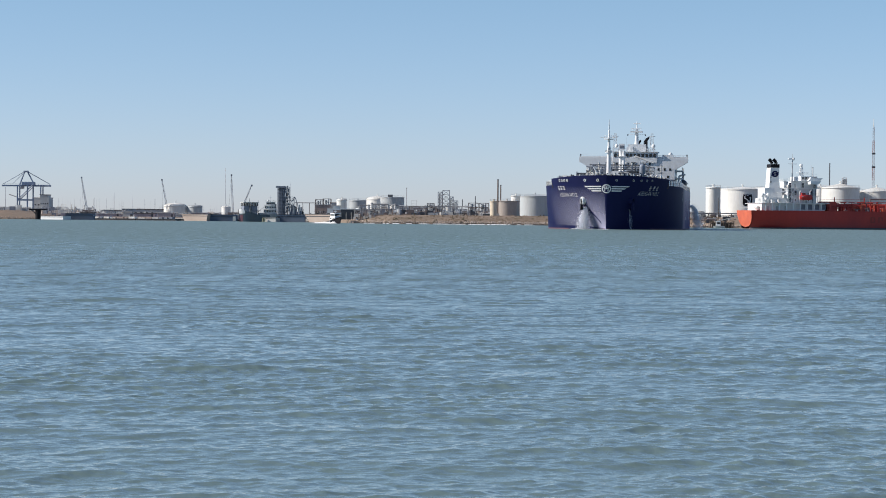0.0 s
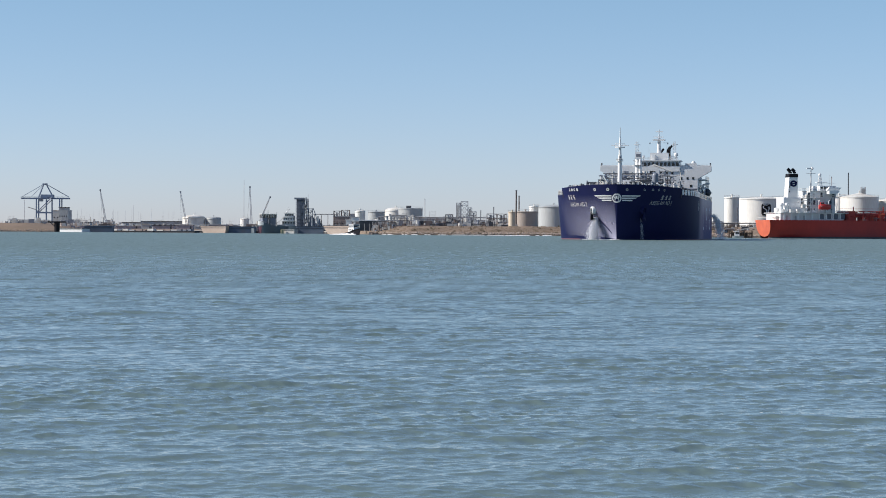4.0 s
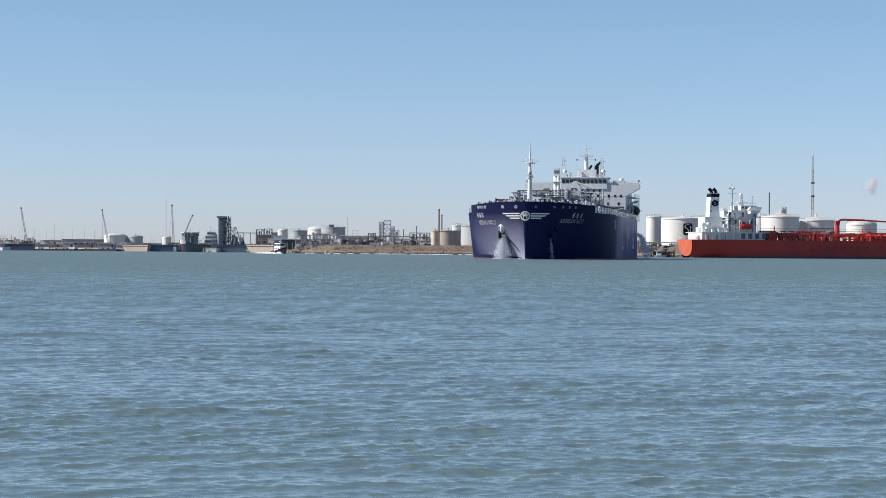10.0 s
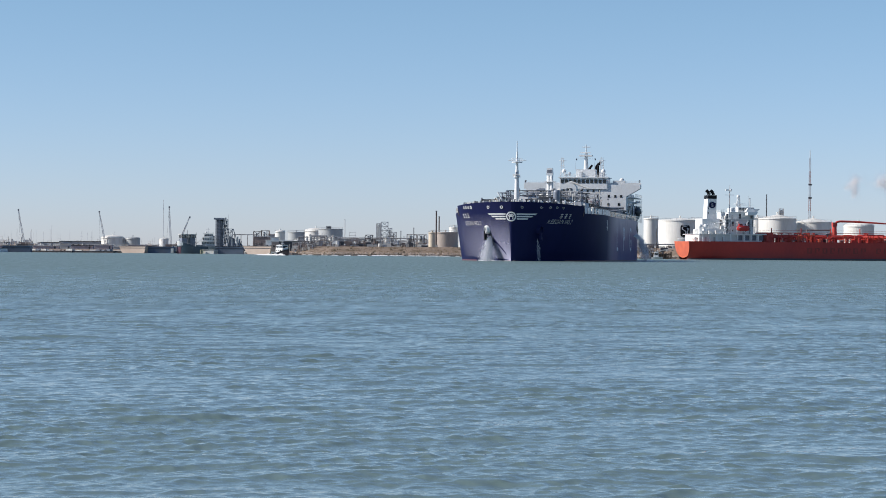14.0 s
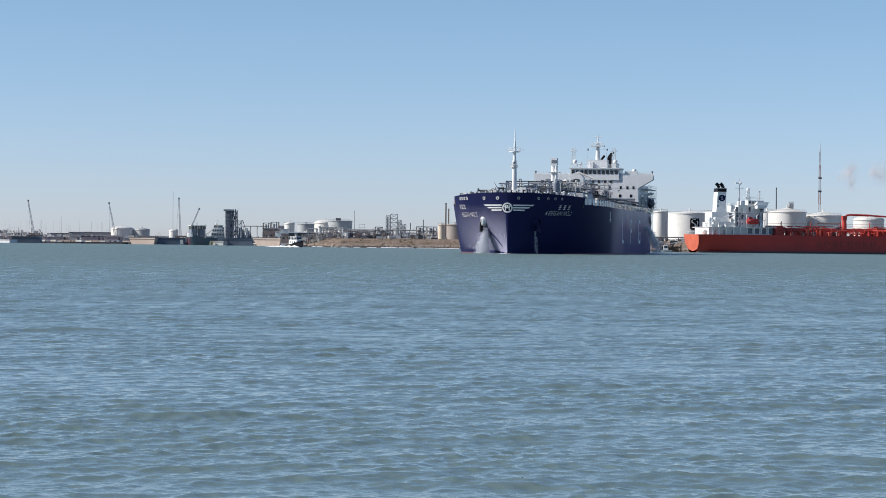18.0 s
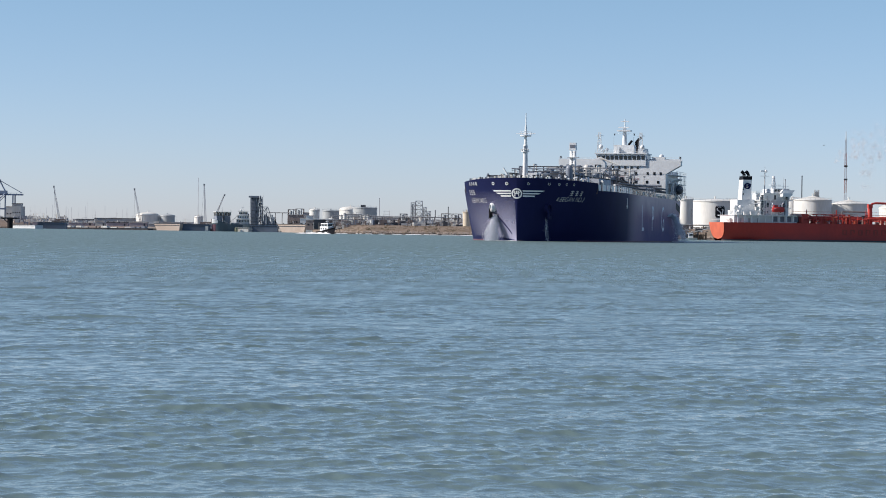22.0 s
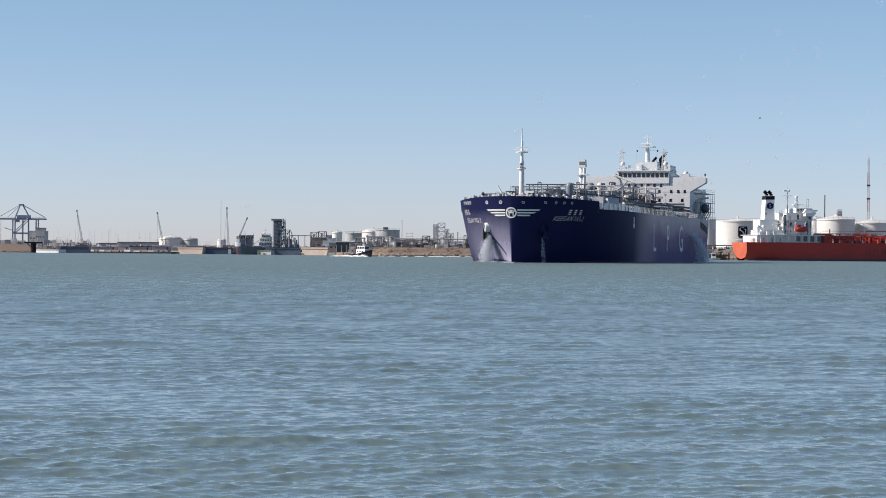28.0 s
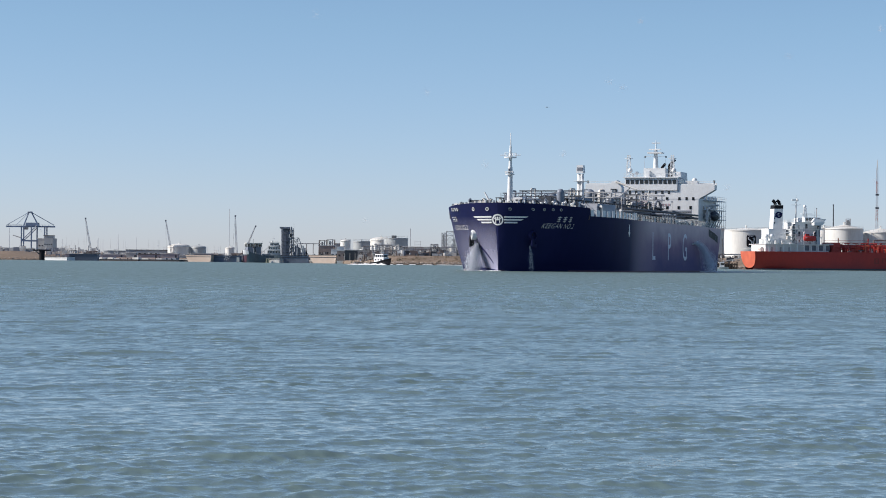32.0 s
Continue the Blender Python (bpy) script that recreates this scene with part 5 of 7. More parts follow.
vr = random.Random(19)
for i in range(9):
    vx = -80.2 + 2.1 * i + vr.uniform(-0.4, 0.4)
    vw = vr.uniform(0.45, 0.9)
    tank_between(vx - vw, vx + vw, 1470 + 4 * (i % 3), vr.uniform(9.2, 11.8), TANK_WHITE, "slim white upright vessel beside the pipe racks", roof="dome", group="small process tanks")


# ---- stacks, towers, masts ----
def stack(x, y, top, r, paint, label):
    z0 = land_z(x, y) - 0.3
    t = thing("chimney_stack", label, "chimney", x, y, z0, group="chimney stacks")
    part("shaft", Mesh().tube((0, 0, 0), (0, 0, top - z0), r * 1.15, r, 14), paint, t)
    part("cap", Mesh().tube((0, 0, top - z0), (0, 0, top - z0 + 0.5), r * 1.2, r * 1.2, 14), DARK_STEEL, t)
    part("base_block", Mesh().box(-r * 2.2, r * 2.2, -r * 2.2, r * 2.2, 0, 1.6), CONCRETE, t)


stack(0.2, 1350, 25.4, 0.4, STACK_BROWN, "tall rust-brown steel stack beside the tan tank")
stack(1.9, 1420, 23.3, 0.36, STACK_BROWN, "shorter rust-brown steel stack behind the tan tank")
stack(-59.8, 1560, 23.0, 0.2, LATTICE, "slender grey flare stack in the refinery")
stack(-14.5, 1560, 17.9, 0.25, DARK_STEEL, "slender dark vent stack in the refinery")
stack(-22.7, 1540, 15.5, 0.25, DARK_STEEL, "slender dark vent stack in the refinery")
stack(183.9, 1320, 35.5, 0.28, DARK_STEEL, "slender dark flare stack behind the white tanks")
stack(185.2, 1400, 35.2, 0.25, LATTICE, "thin grey vent stack behind the moored tanker")


def radio_mast():
    x, y = 223.7, 1420
    z0, top = land_z(x, y) - 0.3, 65.4
    t = thing("radio_mast", "tall guyed lattice radio mast in red and white bands", "mast", x, y, z0)
    h = top - z0 - 5
    for i in range(7):
        part("mast_section", Mesh().lattice((0, 0, h * i / 7), (0, 0, h * (i + 1) / 7), 1.5 - 0.1 * i, 1.4 - 0.1 * i, 5, 0.10), LATTICE_RED if i in (3, 5) else MAST_GREY, t)
    part("antenna", Mesh().tube((0, 0, h), (0, 0, h + 5), 0.22, 0.15, 6), WORN_WHITE, t)
    for i in (2, 4, 5):
        part("antenna_drum", Mesh().tube((-1.0, -0.8, h * i / 7), (1.0, -0.8, h * i / 7), 0.5, 0.5, 8), DARK_STEEL, t)


radio_mast()


def process_tower(x0, x1, y, top, label, bays, paint, fill=True):
    x, w = (x0 + x1) / 2, x1 - x0
    z0 = land_z(x, y) - 0.3
    t = thing("process_tower", label, "tower", x, y, z0, group="process towers")
    h = top - z0
    fr = Mesh()
    for i in (-1, 1):
        for j in (-1, 1):
            fr.tube((i * w / 2, j * w / 2, 0), (i * w / 2, j * w / 2, h), 0.26, 0.26, 4)
    for k in range(1, bays + 1):
        z = h * k / bays
        for a, b in (((-1, -1), (1, -1)), ((1, -1), (1, 1)), ((1, 1), (-1, 1)), ((-1, 1), (-1, -1))):
            fr.tube((a[0] * w / 2, a[1] * w / 2, z), (b[0] * w / 2, b[1] * w / 2, z), 0.2, 0.2, 4)
            fr.tube((a[0] * w / 2, a[1] * w / 2, z - h / bays), (b[0] * w / 2, b[1] * w / 2, z), 0.14, 0.14, 4)
    part("steel_frame", fr, paint, t)
    for k in range(1, bays):
        part("platform", Mesh().box(-w / 2, w / 2, -w / 2, w / 2, h * k / bays - 0.1, h * k / bays + 0.1), DARK_STEEL, t)
    if fill:
        part("column_vessel", Mesh().tube((-w * 0.15, 0, 0), (-w * 0.15, 0, h * 0.93), w * 0.16, w * 0.16, 14), TANK_GREY, t)
        part("riser_pipe", Mesh().tube((w * 0.2, 0, 0), (w * 0.2, 0, h * 1.02), w * 0.06, w * 0.06, 8), PIPE, t)
    return t


process_tower(-37.5, -35.0, 1500, 20.1, "narrow open steel process tower with pipework", 7, LATTICE)
process_tower(-34.7, -30.4, 1505, 21.2, "open steel scaffold tower in the refinery", 6, LATTICE, fill=False)
process_tower(-30.7, -28.2, 1520, 17.4, "pale grey process tower with columns", 5, LATTICE)
process_tower(-28.4, -25.5, 1530, 15.0, "low grey process structure with columns", 4, LATTICE)
process_tower(-18.2, -12.1, 1500, 13.4, "dark open steel frame building", 3, RUST)
process_tower(-11.3, -5.6, 1480, 13.2, "dark open steel frame building", 3, RUST)
process_tower(-44.3, -40.0, 1500, 12.9, "low steel frame with equipment", 2, DARK_STEEL)


def pipe_rack(x0, x1, y, z, label):
    z0 = land_z((x0 + x1) / 2, y)
    t = thing("pipe_rack", label, "pipe rack", x0, y, z0 - 0.3, group="pipe racks")
    w, h = x1 - x0, z - z0 + 0.3
    n = max(3, int(w / 5))
    for i in range(n + 1):
        part("support_frame", Mesh().tube((w * i / n, -1.2, 0), (w * i / n, -1.2, h), 0.16, 0.16, 4).tube((w * i / n, 1.2, 0), (w * i / n, 1.2, h), 0.16, 0.16, 4).box(w * i / n - 0.15, w * i / n + 0.15, -1.5, 1.5, h - 0.3, h), RUST, t)
    for k in range(5):
        part("pipe", Mesh().tube((-1, -1.3 + 0.6 * k, h + 0.25), (w + 1, -1.3 + 0.6 * k, h + 0.25), 0.16 + 0.07 * (k % 3), None, 6), (PIPE, WORN_WHITE, DARK_STEEL, RUST, PIPE)[k], t)


pipe_rack(-57.8, -16.2, 1420, 10.3, "rust-brown pipe rack carrying grey pipes across the refinery")
pipe_rack(-85.0, -59.2, 1480, 10.9, "rust-brown pipe rack carrying grey pipes across the refinery")
pipe_rack(-78.7, -57.3, 1400, 8.1, "low pipe rack behind the grass bank")
pipe_rack(-142.6, -128.5, 1680, 13.5, "pipe bridge between the dock tower and the plant")
pipe_rack(94.4, 122.6, 1190, 6.9, "low pipe rack in front of the white tanks")


def building(x0, x1, y, top, depth, wall, roof, label, windows=0, category="building", flat=True, name="industrial_building"):
    x = (x0 + x1) / 2
    z0 = land_z(x, y) - 0.4
    t = thing(name, label, category, x, y, z0, group="plant buildings")
    w, h = (x1 - x0), top - z0
    part("wall_shell", Mesh().box(-w / 2, w / 2, 0, depth, 0, h - 0.5), wall, t)
    if flat:
        part("roof", Mesh().box(-w / 2 - 0.3, w / 2 + 0.3, -0.3, depth + 0.3, h - 0.5, h), roof, t)
    else:
        part("roof", Mesh().extrude([(-w / 2 - 0.3, -0.4, h - 1.6), (-w / 2 - 0.3, depth / 2, h), (-w / 2 - 0.3, depth + 0.4, h - 1.6)], (w + 0.6, 0, 0)), roof, t)
    for i in range(windows):
        cx = -w / 2 + w * (i + 0.5) / windows
        part("window", Mesh().box(cx - min(0.9, w / windows * 0.2), cx + min(0.9, w / windows * 0.2), -0.06, 0.05, h * 0.45, h * 0.45 + 1.1), GLASS, t)
    part("door", Mesh().box(w * 0.32, w * 0.32 + 1.2, -0.06, 0.05, 0.3, 2.5), DARK_STEEL, t)
    return t


# dark wall colour stands in for the shaded inside of the open shed
shed = building(-96.4, -80.0, 1460, 8.9, 10, DARK_STEEL, WHITE, "long open dark shed with a white roof edge", 0)
for i in range(6):
    part("shed_post", Mesh().box(-8.2 + 3.2 * i, -7.9 + 3.2 * i, -0.25, -0.05, 0, 4.4), WORN_WHITE, shed)
building(-62.7, -37.6, 1505, 10.6, 8, GREY_CLAD, GREY_CLAD, "long low grey process hall in the refinery", 7)
building(-130.9, -119.9, 1700, 12.8, 12, BRICKISH, GREY_CLAD, "brown clad dockside building behind the tan barge", 6)
process_tower(-131.6, -126.2, 1715, 16.4, "brown open steel frame above the dock", 3, RUST)
process_tower(-126.0, -120.4, 1715, 17.0, "brown open steel frame with a roof above the dock", 3, RUST)
building(-118.7, -113.6, 1655, 10.2, 5, WHITE, WORN_WHITE, "small white dock office with a sign", 2)
building(-109.0, -96.2, 1575, 8.7, 8, BRICKISH, GREY_CLAD, "low brown workshop at the end of the tan barge", 4)
building(-110.0, -105.2, 1588, 11.6, 4, WHITE, GREY_CLAD, "small white hut behind the brown workshop", 2)
building(-123.5, -114.3, 1750, 14.9, 12, GREY_CLAD, WORN_WHITE, "grey plant building with a pale roof", 3)
building(-81.7, -72.1, 1560, 12.9, 10, GREY_CLAD, GREY_CLAD, "low grey plant building", 3)
building(-38.4, -32.9, 1440, 8.4, 6, WORN_WHITE, GREY_CLAD, "small white site hut behind the bank", 1)
building(-24.0, -18.5, 1440, 9.1, 6, GREY_CLAD, GREY_CLAD, "small grey site hut behind the bank", 2)
building(-76.0, -73.4, 1400, 6.7, 5, WORN_WHITE, WORN_WHITE, "small white site hut behind the bank", 1)
building(-66.7, -64.7, 1400, 7.1, 5, WHITE, WORN_WHITE, "small white site hut behind the bank", 1)
building(-345.9, -329.9, 2080, 8.7, 14, GREY_CLAD, ROOF_DARK, "grey shipyard shed with a dark roof", 4)
building(-331.5, -292.4, 2090, 9.8, 16, GREY_CLAD, ROOF_DARK, "long grey shipyard hall with a dark roof", 8)
building(-377.4, -369.5, 2050, 8.4, 10, GREY_CLAD, ROOF_DARK, "grey shipyard workshop with dark roof", 2)
building(-460.9, -443.3, 2150, 10.6, 14, GREY_CLAD, GREY_CLAD, "low grey container terminal shed", 4)
building(-439.2, -420.8, 2120, 10.0, 14, GREY_CLAD, WORN_WHITE, "low grey terminal shed with pale roof", 4)
building(-395.9, -382.9, 2080, 7.0, 12, GREY_CLAD, GREY_CLAD, "low grey container terminal shed", 3)
building(-371.3, -342.6, 2060, 5.6, 12, GREY_CLAD, WORN_WHITE, "long low warehouse with a pale roof", 6)
building(-254.1, -236.6, 2040, 6.9, 12, GREY_CLAD, GREY_CLAD, "low grey dockside warehouse", 4)
# a row of low stores along the shipyard quay
MAUVE_CLAD = mat("weathered_pinkish_cladding", (0.40, 0.35, 0.38), 0.7, second=(0.27, 0.25, 0.28), mix=0.8, scale=0.12, stretch=(1, 1, 0.3))
for x0, x1, top, wall, roof, label in (
        (-339.0, -325.5, 5.4, MAUVE_CLAD, WORN_WHITE, "low pinkish-grey store with a pale roof"), (-323.0, -312.0, 6.0, GREY_CLAD, ROOF_DARK, "low grey store with a dark roof"),
        (-309.5, -290.0, 5.2, MAUVE_CLAD, GREY_CLAD, "long low pinkish-grey store on the quay"), (-288.5, -281.0, 6.6, GREY_CLAD, WORN_WHITE, "small grey store with a pale roof"),
        (-279.0, -262.5, 5.6, MAUVE_CLAD, ROOF_DARK, "long low pinkish-grey store with a dark roof"), (-260.5, -247.0, 6.2, MAUVE_CLAD, WORN_WHITE, "low pinkish-grey store below the tanks"),
        (-245.5, -236.0, 5.0, GREY_CLAD, GREY_CLAD, "low grey store on the quay"), (-233.5, -219.0, 6.4, MAUVE_CLAD, GREY_CLAD, "low pinkish-grey store behind the barges")):
    building(x0, x1, shore_y((x0 + x1) / 2) + 46, top, 7, wall, roof, label, 0, name="quay_store")
building(-431.4, -416.6, 2200, 19.9, 16, GREY_CLAD, WORN_WHITE, "pale block of a terminal building", 5)
building(-424.8, -416.5, 2195, 22.6, 10, TANK_GREY, ROOF_DARK, "grey stair house with a dark roof on the terminal block", 4)


# white tarpaulin tents and small sheds behind the grass bank
for px, w, h in ((748, 3.0, 2.6), (722, 2.2, 3.0), (770, 2.6, 2.2), (812, 2.0, 2.4), (858, 2.4, 2.0)):
    x, y = -52.0 + (px - 740) * 0.4, 1395
    z0 = land_z(x, y) - 0.2
    t = thing("work_tent", "white peaked work tent behind the grass bank", "tent", x, y, z0, group="work tents")
    part("canopy", Mesh().extrude([(-w, 0, h * 0.55), (0, 0, h + 0.6), (w, 0, h * 0.55)], (0, 4, 0)), WHITE, t)
    for sx in (-1, 1):
        part("side_wall", Mesh().box(min(sx * w, sx * (w - 0.1)), max(sx * w, sx * (w - 0.1)), 0, 4, 0, h * 0.56), WORN_WHITE, t)


# small plant and yard equipment, too small to tell apart
def yard_clutter(name, x0, x1, y0, y1, count, zmax, paints, label, seed):
    rng = random.Random(seed)
    for paint in paints:
        m = Mesh()
        for k in range(count):
            x, y = rng.uniform(x0, x1), rng.uniform(y0, y1)
            z = land_z(x, y) - 0.2
            h = rng.uniform(0.8, zmax) * rng.uniform(0.4, 1.0)
            kind = rng.random()
            if kind < 0.45:
                w = rng.uniform(0.5, 2.4)
                m.box(x - w, x + w, y - 1, y + 1, z, z + h * 0.8)
            elif kind < 0.7:
                r = rng.uniform(0.3, 1.0)
                m.tube((x, y, z), (x, y, z + h), r, r, 8)
            else:
                w = rng.uniform(1.0, 2.6)
                for q in (-w, w):
                    m.tube((x + q, y, z), (x + q, y, z + h * 1.3), 0.12, 0.12, 5)
                for q in (0.7, 1.0, 1.25):
                    m.tube((x - w * 1.2, y, z + h * q), (x + w * 1.2, y, z + h * q), 0.1, 0.1, 5)
        tagged(part(name, m, paint), label, "equipment", kind="stuff")


yard_clutter("refinery_equipment", -85.4, -5.3, 1385, 1460, 110, 4.6, (GREY_CLAD, WORN_WHITE, RUST, DARK_STEEL, PIPE), "small pipes, pumps and vessels of the refinery", 41)
yard_clutter("shipyard_equipment", -363.9, -206.7, 1850, 1990, 90, 5.0, (GREY_CLAD, WORN_WHITE, WHITE, TOWER_GREY, BARGE_TAN), "small sheds, containers and gear in the shipyards", 42)
yard_clutter("terminal_equipment", -418.0, -366.4, 1880, 2050, 40, 6.0, (GREY_CLAD, WORN_WHITE, TOWER_GREY), "small sheds and gear at the container terminal", 43)
yard_clutter("tank_farm_equipment", 96.4, 124.3, 1160, 1200, 18, 2.6, (GREY_CLAD, RUST, DARK_STEEL), "small pipes and valves by the tank farm", 44)
yard_clutter("dock_equipment", -144.6, -102.5, 1660, 1700, 28, 7.0, (GREY_CLAD, WORN_WHITE, RUST, DARK_STEEL), "small pipes and gear on the dock", 45)


yard_clutter("far_plant_equipment", -97.6, -4.2, 1560, 1700, 80, 9.0, (GREY_CLAD, LATTICE, WORN_WHITE), "distant columns, pipes and sheds of the refinery", 46)
yard_clutter("far_yard_equipment", -409.2, -213.3, 2120, 2260, 90, 8.5, (GREY_CLAD, LATTICE, WORN_WHITE), "distant masts, gantries and sheds of the shipyards", 47)
yard_clutter("berth_equipment", 106.2, 121.6, 1290, 1330, 14, 7.0, (GREY_CLAD, WORN_WHITE), "small pipes and towers behind the white tanks", 48)


# ---- cranes ----
def container_crane():
    x, y = -496.2, 2500
    z0 = land_z(x, y) - 0.3
    t = thing("container_crane", "tall blue ship-to-shore container crane", "crane", x, y, z0)
    zb, za = 35.4 - z0, 50.3 - z0
    xl, xr = -506.5 - x, -481.8 - x
    for lx in (xl, xr):
        for ly in (-6, 6):
            part("leg", Mesh().box(lx - 0.6, lx + 0.6, ly - 0.6, ly + 0.6, 0, zb), STEEL_BLUE, t)
    for ly in (-6, 6):
        part("portal_beam", Mesh().box(xl, xr, ly - 0.7, ly + 0.7, zb * 0.42, zb * 0.42 + 1.6), STEEL_BLUE, t)
        part("brace", Mesh().tube((xl, ly, zb * 0.45), (xr * 0.4, ly, zb), 0.6, 0.6, 6), STEEL_BLUE, t)
        part("inner_leg", Mesh().box((0.3 if ly < 0 else 4.0) - 0.65, (0.3 if ly < 0 else 4.0) + 0.65, ly - 0.6, ly + 0.6, 0, zb), STEEL_BLUE, t)
    part("boom", Mesh().box(-523.9 - x, -472.3 - x, -2.2, 2.2, zb - 1.7, zb - 0.1), STEEL_BLUE, t)
    part("gantry_rail", Mesh().path([(-523.9 - x, -2.2, zb + 0.9), (-472.3 - x, -2.2, zb + 0.9)], 0.12, 4), STEEL_BLUE, t)
    part("access_gangway", Mesh().tube((-515.5 - x, -5.5, 25.2 - z0), (xl, -5.5, 22.4 - z0), 0.5, 0.5, 5), GREY_CLAD, t)
    for k in range(9):
        part("bridge_tie", Mesh().tube((-521 - x + 6 * k, -2.2, zb - 0.2), (-521 - x + 6 * k, -2.2, zb + 1.0), 0.14, 0.14, 4), STEEL_BLUE, t)
    part("machinery_house", Mesh().box(-503.0 - x, -489.0 - x, -3, 3, zb - 0.1, zb + 3.2, 0.3), STEEL_BLUE, t)
    ax = -498.7 - x
    part("apex_frame", Mesh().tube((xl * 0.9, 0, zb), (ax - 1, 0, za), 0.9, 0.7, 6).tube((xr * 0.45, 0, zb), (ax + 1, 0, za), 0.9, 0.7, 6).box(ax - 2.4, ax + 2.4, -2, 2, za - 1.6, za), STEEL_BLUE, t)
    part("stay", Mesh().tube((ax, 0, za), (-522.7 - x, 0, zb + 1), 0.28, 0.28, 5).tube((ax, 0, za), (-513.1 - x, 0, zb + 1), 0.25, 0.25, 5), STEEL_BLUE, t)
    part("back_stay", Mesh().tube((ax, 0, za), (-473.5 - x, 0, zb + 1), 0.4, 0.4, 5), STEEL_BLUE, t)
    part("operator_cab", Mesh().box(-8, -4.5, -1.6, 1.6, zb - 4.2, zb - 1.2), GREY_CLAD, t)


container_crane()


def boom_crane(xb, xt, y, zb, zt, label):
    z0 = land_z(xb, y) - 0.3
    t = thing("crawler_crane", label, "crane", xb, y, z0, group="lattice boom cranes")
    zf = 4.0
    xf = (xt - xb) * (zf - (zb - z0)) / (zt - zb)
    part("boom", Mesh().lattice((xf, 0, zf), (xt - xb, 0, zt - z0), 1.35, 0.6, 22, 0.13), MAST_GREY, t)
    part("crane_body", Mesh().box(-4, 5, -2.5, 2.5, 2.2, 4.6), RUST, t)
    part("undercarriage", Mesh().box(-4.5, 4.5, -3.4, 3.4, 0, 2.2), DARK_STEEL, t)
    part("boom_head", Mesh().box(xt - xb - 0.5, xt - xb + 0.7, -0.5, 0.5, zt - z0 - 0.9, zt - z0 + 0.5), PIPE, t)
    part("hoist_rope", Mesh().tube((xt - xb, 0, zt - z0), (-3.5, 0, 5), 0.07, 0.07, 4), DARK_STEEL, t)


boom_crane(-355.2, -360.7, 2050, 6.5, 36.4, "grey lattice boom crane in the shipyard")
boom_crane(-285.0, -289.4, 2040, 12.6, 35.0, "grey lattice boom crane by the white tank")
boom_crane(-212.1, -213.6, 1900, 9.3, 37.0, "grey lattice boom crane standing upright behind the barges")
boom_crane(-202.6, -197.2, 1900, 15.7, 28.9, "short lattice boom crane leaning over the old ship")


def slender_mast(x, y, top, r, label, yards=1):
    z0 = land_z(x, y) - 0.3
    t = thing("slender_mast", label, "mast", x, y, z0, group="distant masts")
    h = top - z0
    part("pole", Mesh().tube((0, 0, 0), (0, 0, h), r, r * 0.6, 6), MAST_GREY, t)
    for k in range(yards):
        part("yard", Mesh().tube((-h * 0.07, 0, h * (0.7 - 0.2 * k)), (h * 0.07, 0, h * (0.7 - 0.2 * k)), r * 0.5, None, 5), MAST_GREY, t)


slender_mast(-224.0, 1950, 43.5, 0.28, "tall thin grey antenna mast behind the barges", 0)
slender_mast(-458.1, 2200, 29.2, 0.4, "thin grey light mast at the terminal", 0)
rng = random.Random(11)
PXM = -408.7 - -409.2
X0 = -408.2
HZ390, HZ380 = 10.9, 16.1
for i in range(30):
    k = 8 + 225 * (i + rng.random()) / 30
    up = rng.uniform(-4, 18) if rng.random() < 0.7 else rng.uniform(14, 26)
    slender_mast(X0 + PXM * k, 2150 + rng.uniform(0, 40), HZ390 + (HZ380 - HZ390) * up / 10, rng.uniform(0.09, 0.18), "thin grey boat mast in the far shipyard", rng.choice([0, 0, 1]))
for i in range(10):
    k = 250 + 70 * (i + rng.random()) / 10
    slender_mast(X0 + PXM * k, 2140, HZ390 + (HZ380 - HZ390) * rng.uniform(-2, 8) / 10, 0.1, "thin grey boat mast in the far shipyard", rng.choice([0, 1]))


# ---- craft along the shore ----
def barge(x0, x1, y, top, paint, label, rake=0.0, turn=0.0, name="barge"):
    w = (x1 - x0) / math.cos(radians(turn))
    t = thing(name, label, "barge", x0, y, 0, turn, group="moored barges")
    part("hull", Mesh().extrude([(rake, 0, -0.5), (w - rake * 0.3, 0, -0.5), (w, 0, top), (0, 0, top)], (0, 9, 0)), paint, t)
    part("deck_edge", Mesh().box(-0.1, w + 0.1, -0.15, 9.1, top, top + 0.3), DARK_STEEL, t)
    part("rubbing_strake", Mesh().box(rake * 0.2, w, -0.12, 0.0, top * 0.72, top * 0.8), DARK_STEEL, t)
    for i in range(2):
        part("bollard", Mesh().tube((w * (0.2 + 0.6 * i), 1, top), (w * (0.2 + 0.6 * i), 1, top + 0.9), 0.25, 0.25, 6), DARK_STEEL, t)
    return t


barge(-336.2, -317.6, 1740, 2.5, WHITE, "white-sided barge moored at the bank", 0.0, -29)
barge(-318.7, -298.1, 1745, 4.6, BARGE_BLUE, "dark blue barge moored at the bank")
barge(-231.5, -211.2, 1735, 4.9, BARGE_TAN, "tan hopper barge moored at the bank", 3.0, -24)
dk = barge(-210.1, -189.8, 1730, 4.6, BARGE_BLUE, "dark blue-grey barge with a pale end panel")
part("end_panel", Mesh().box(17, 19, -0.25, -0.02, 0.3, 3.6), WORN_WHITE, dk)
barge(-130.0, -110.5, 1600, 5.4, BARGE_TAN, "sunlit tan barge with a raked bow", 4.0, -26)
barge(-152.1, -133.3, 1640, 5.0, TOWER_GREY, "dark blue-grey spud barge below the dock tower")
barge(-161.6, -152.6, 1634, 3.0, WORN_WHITE, "short low pale work barge", 0.0, -14)
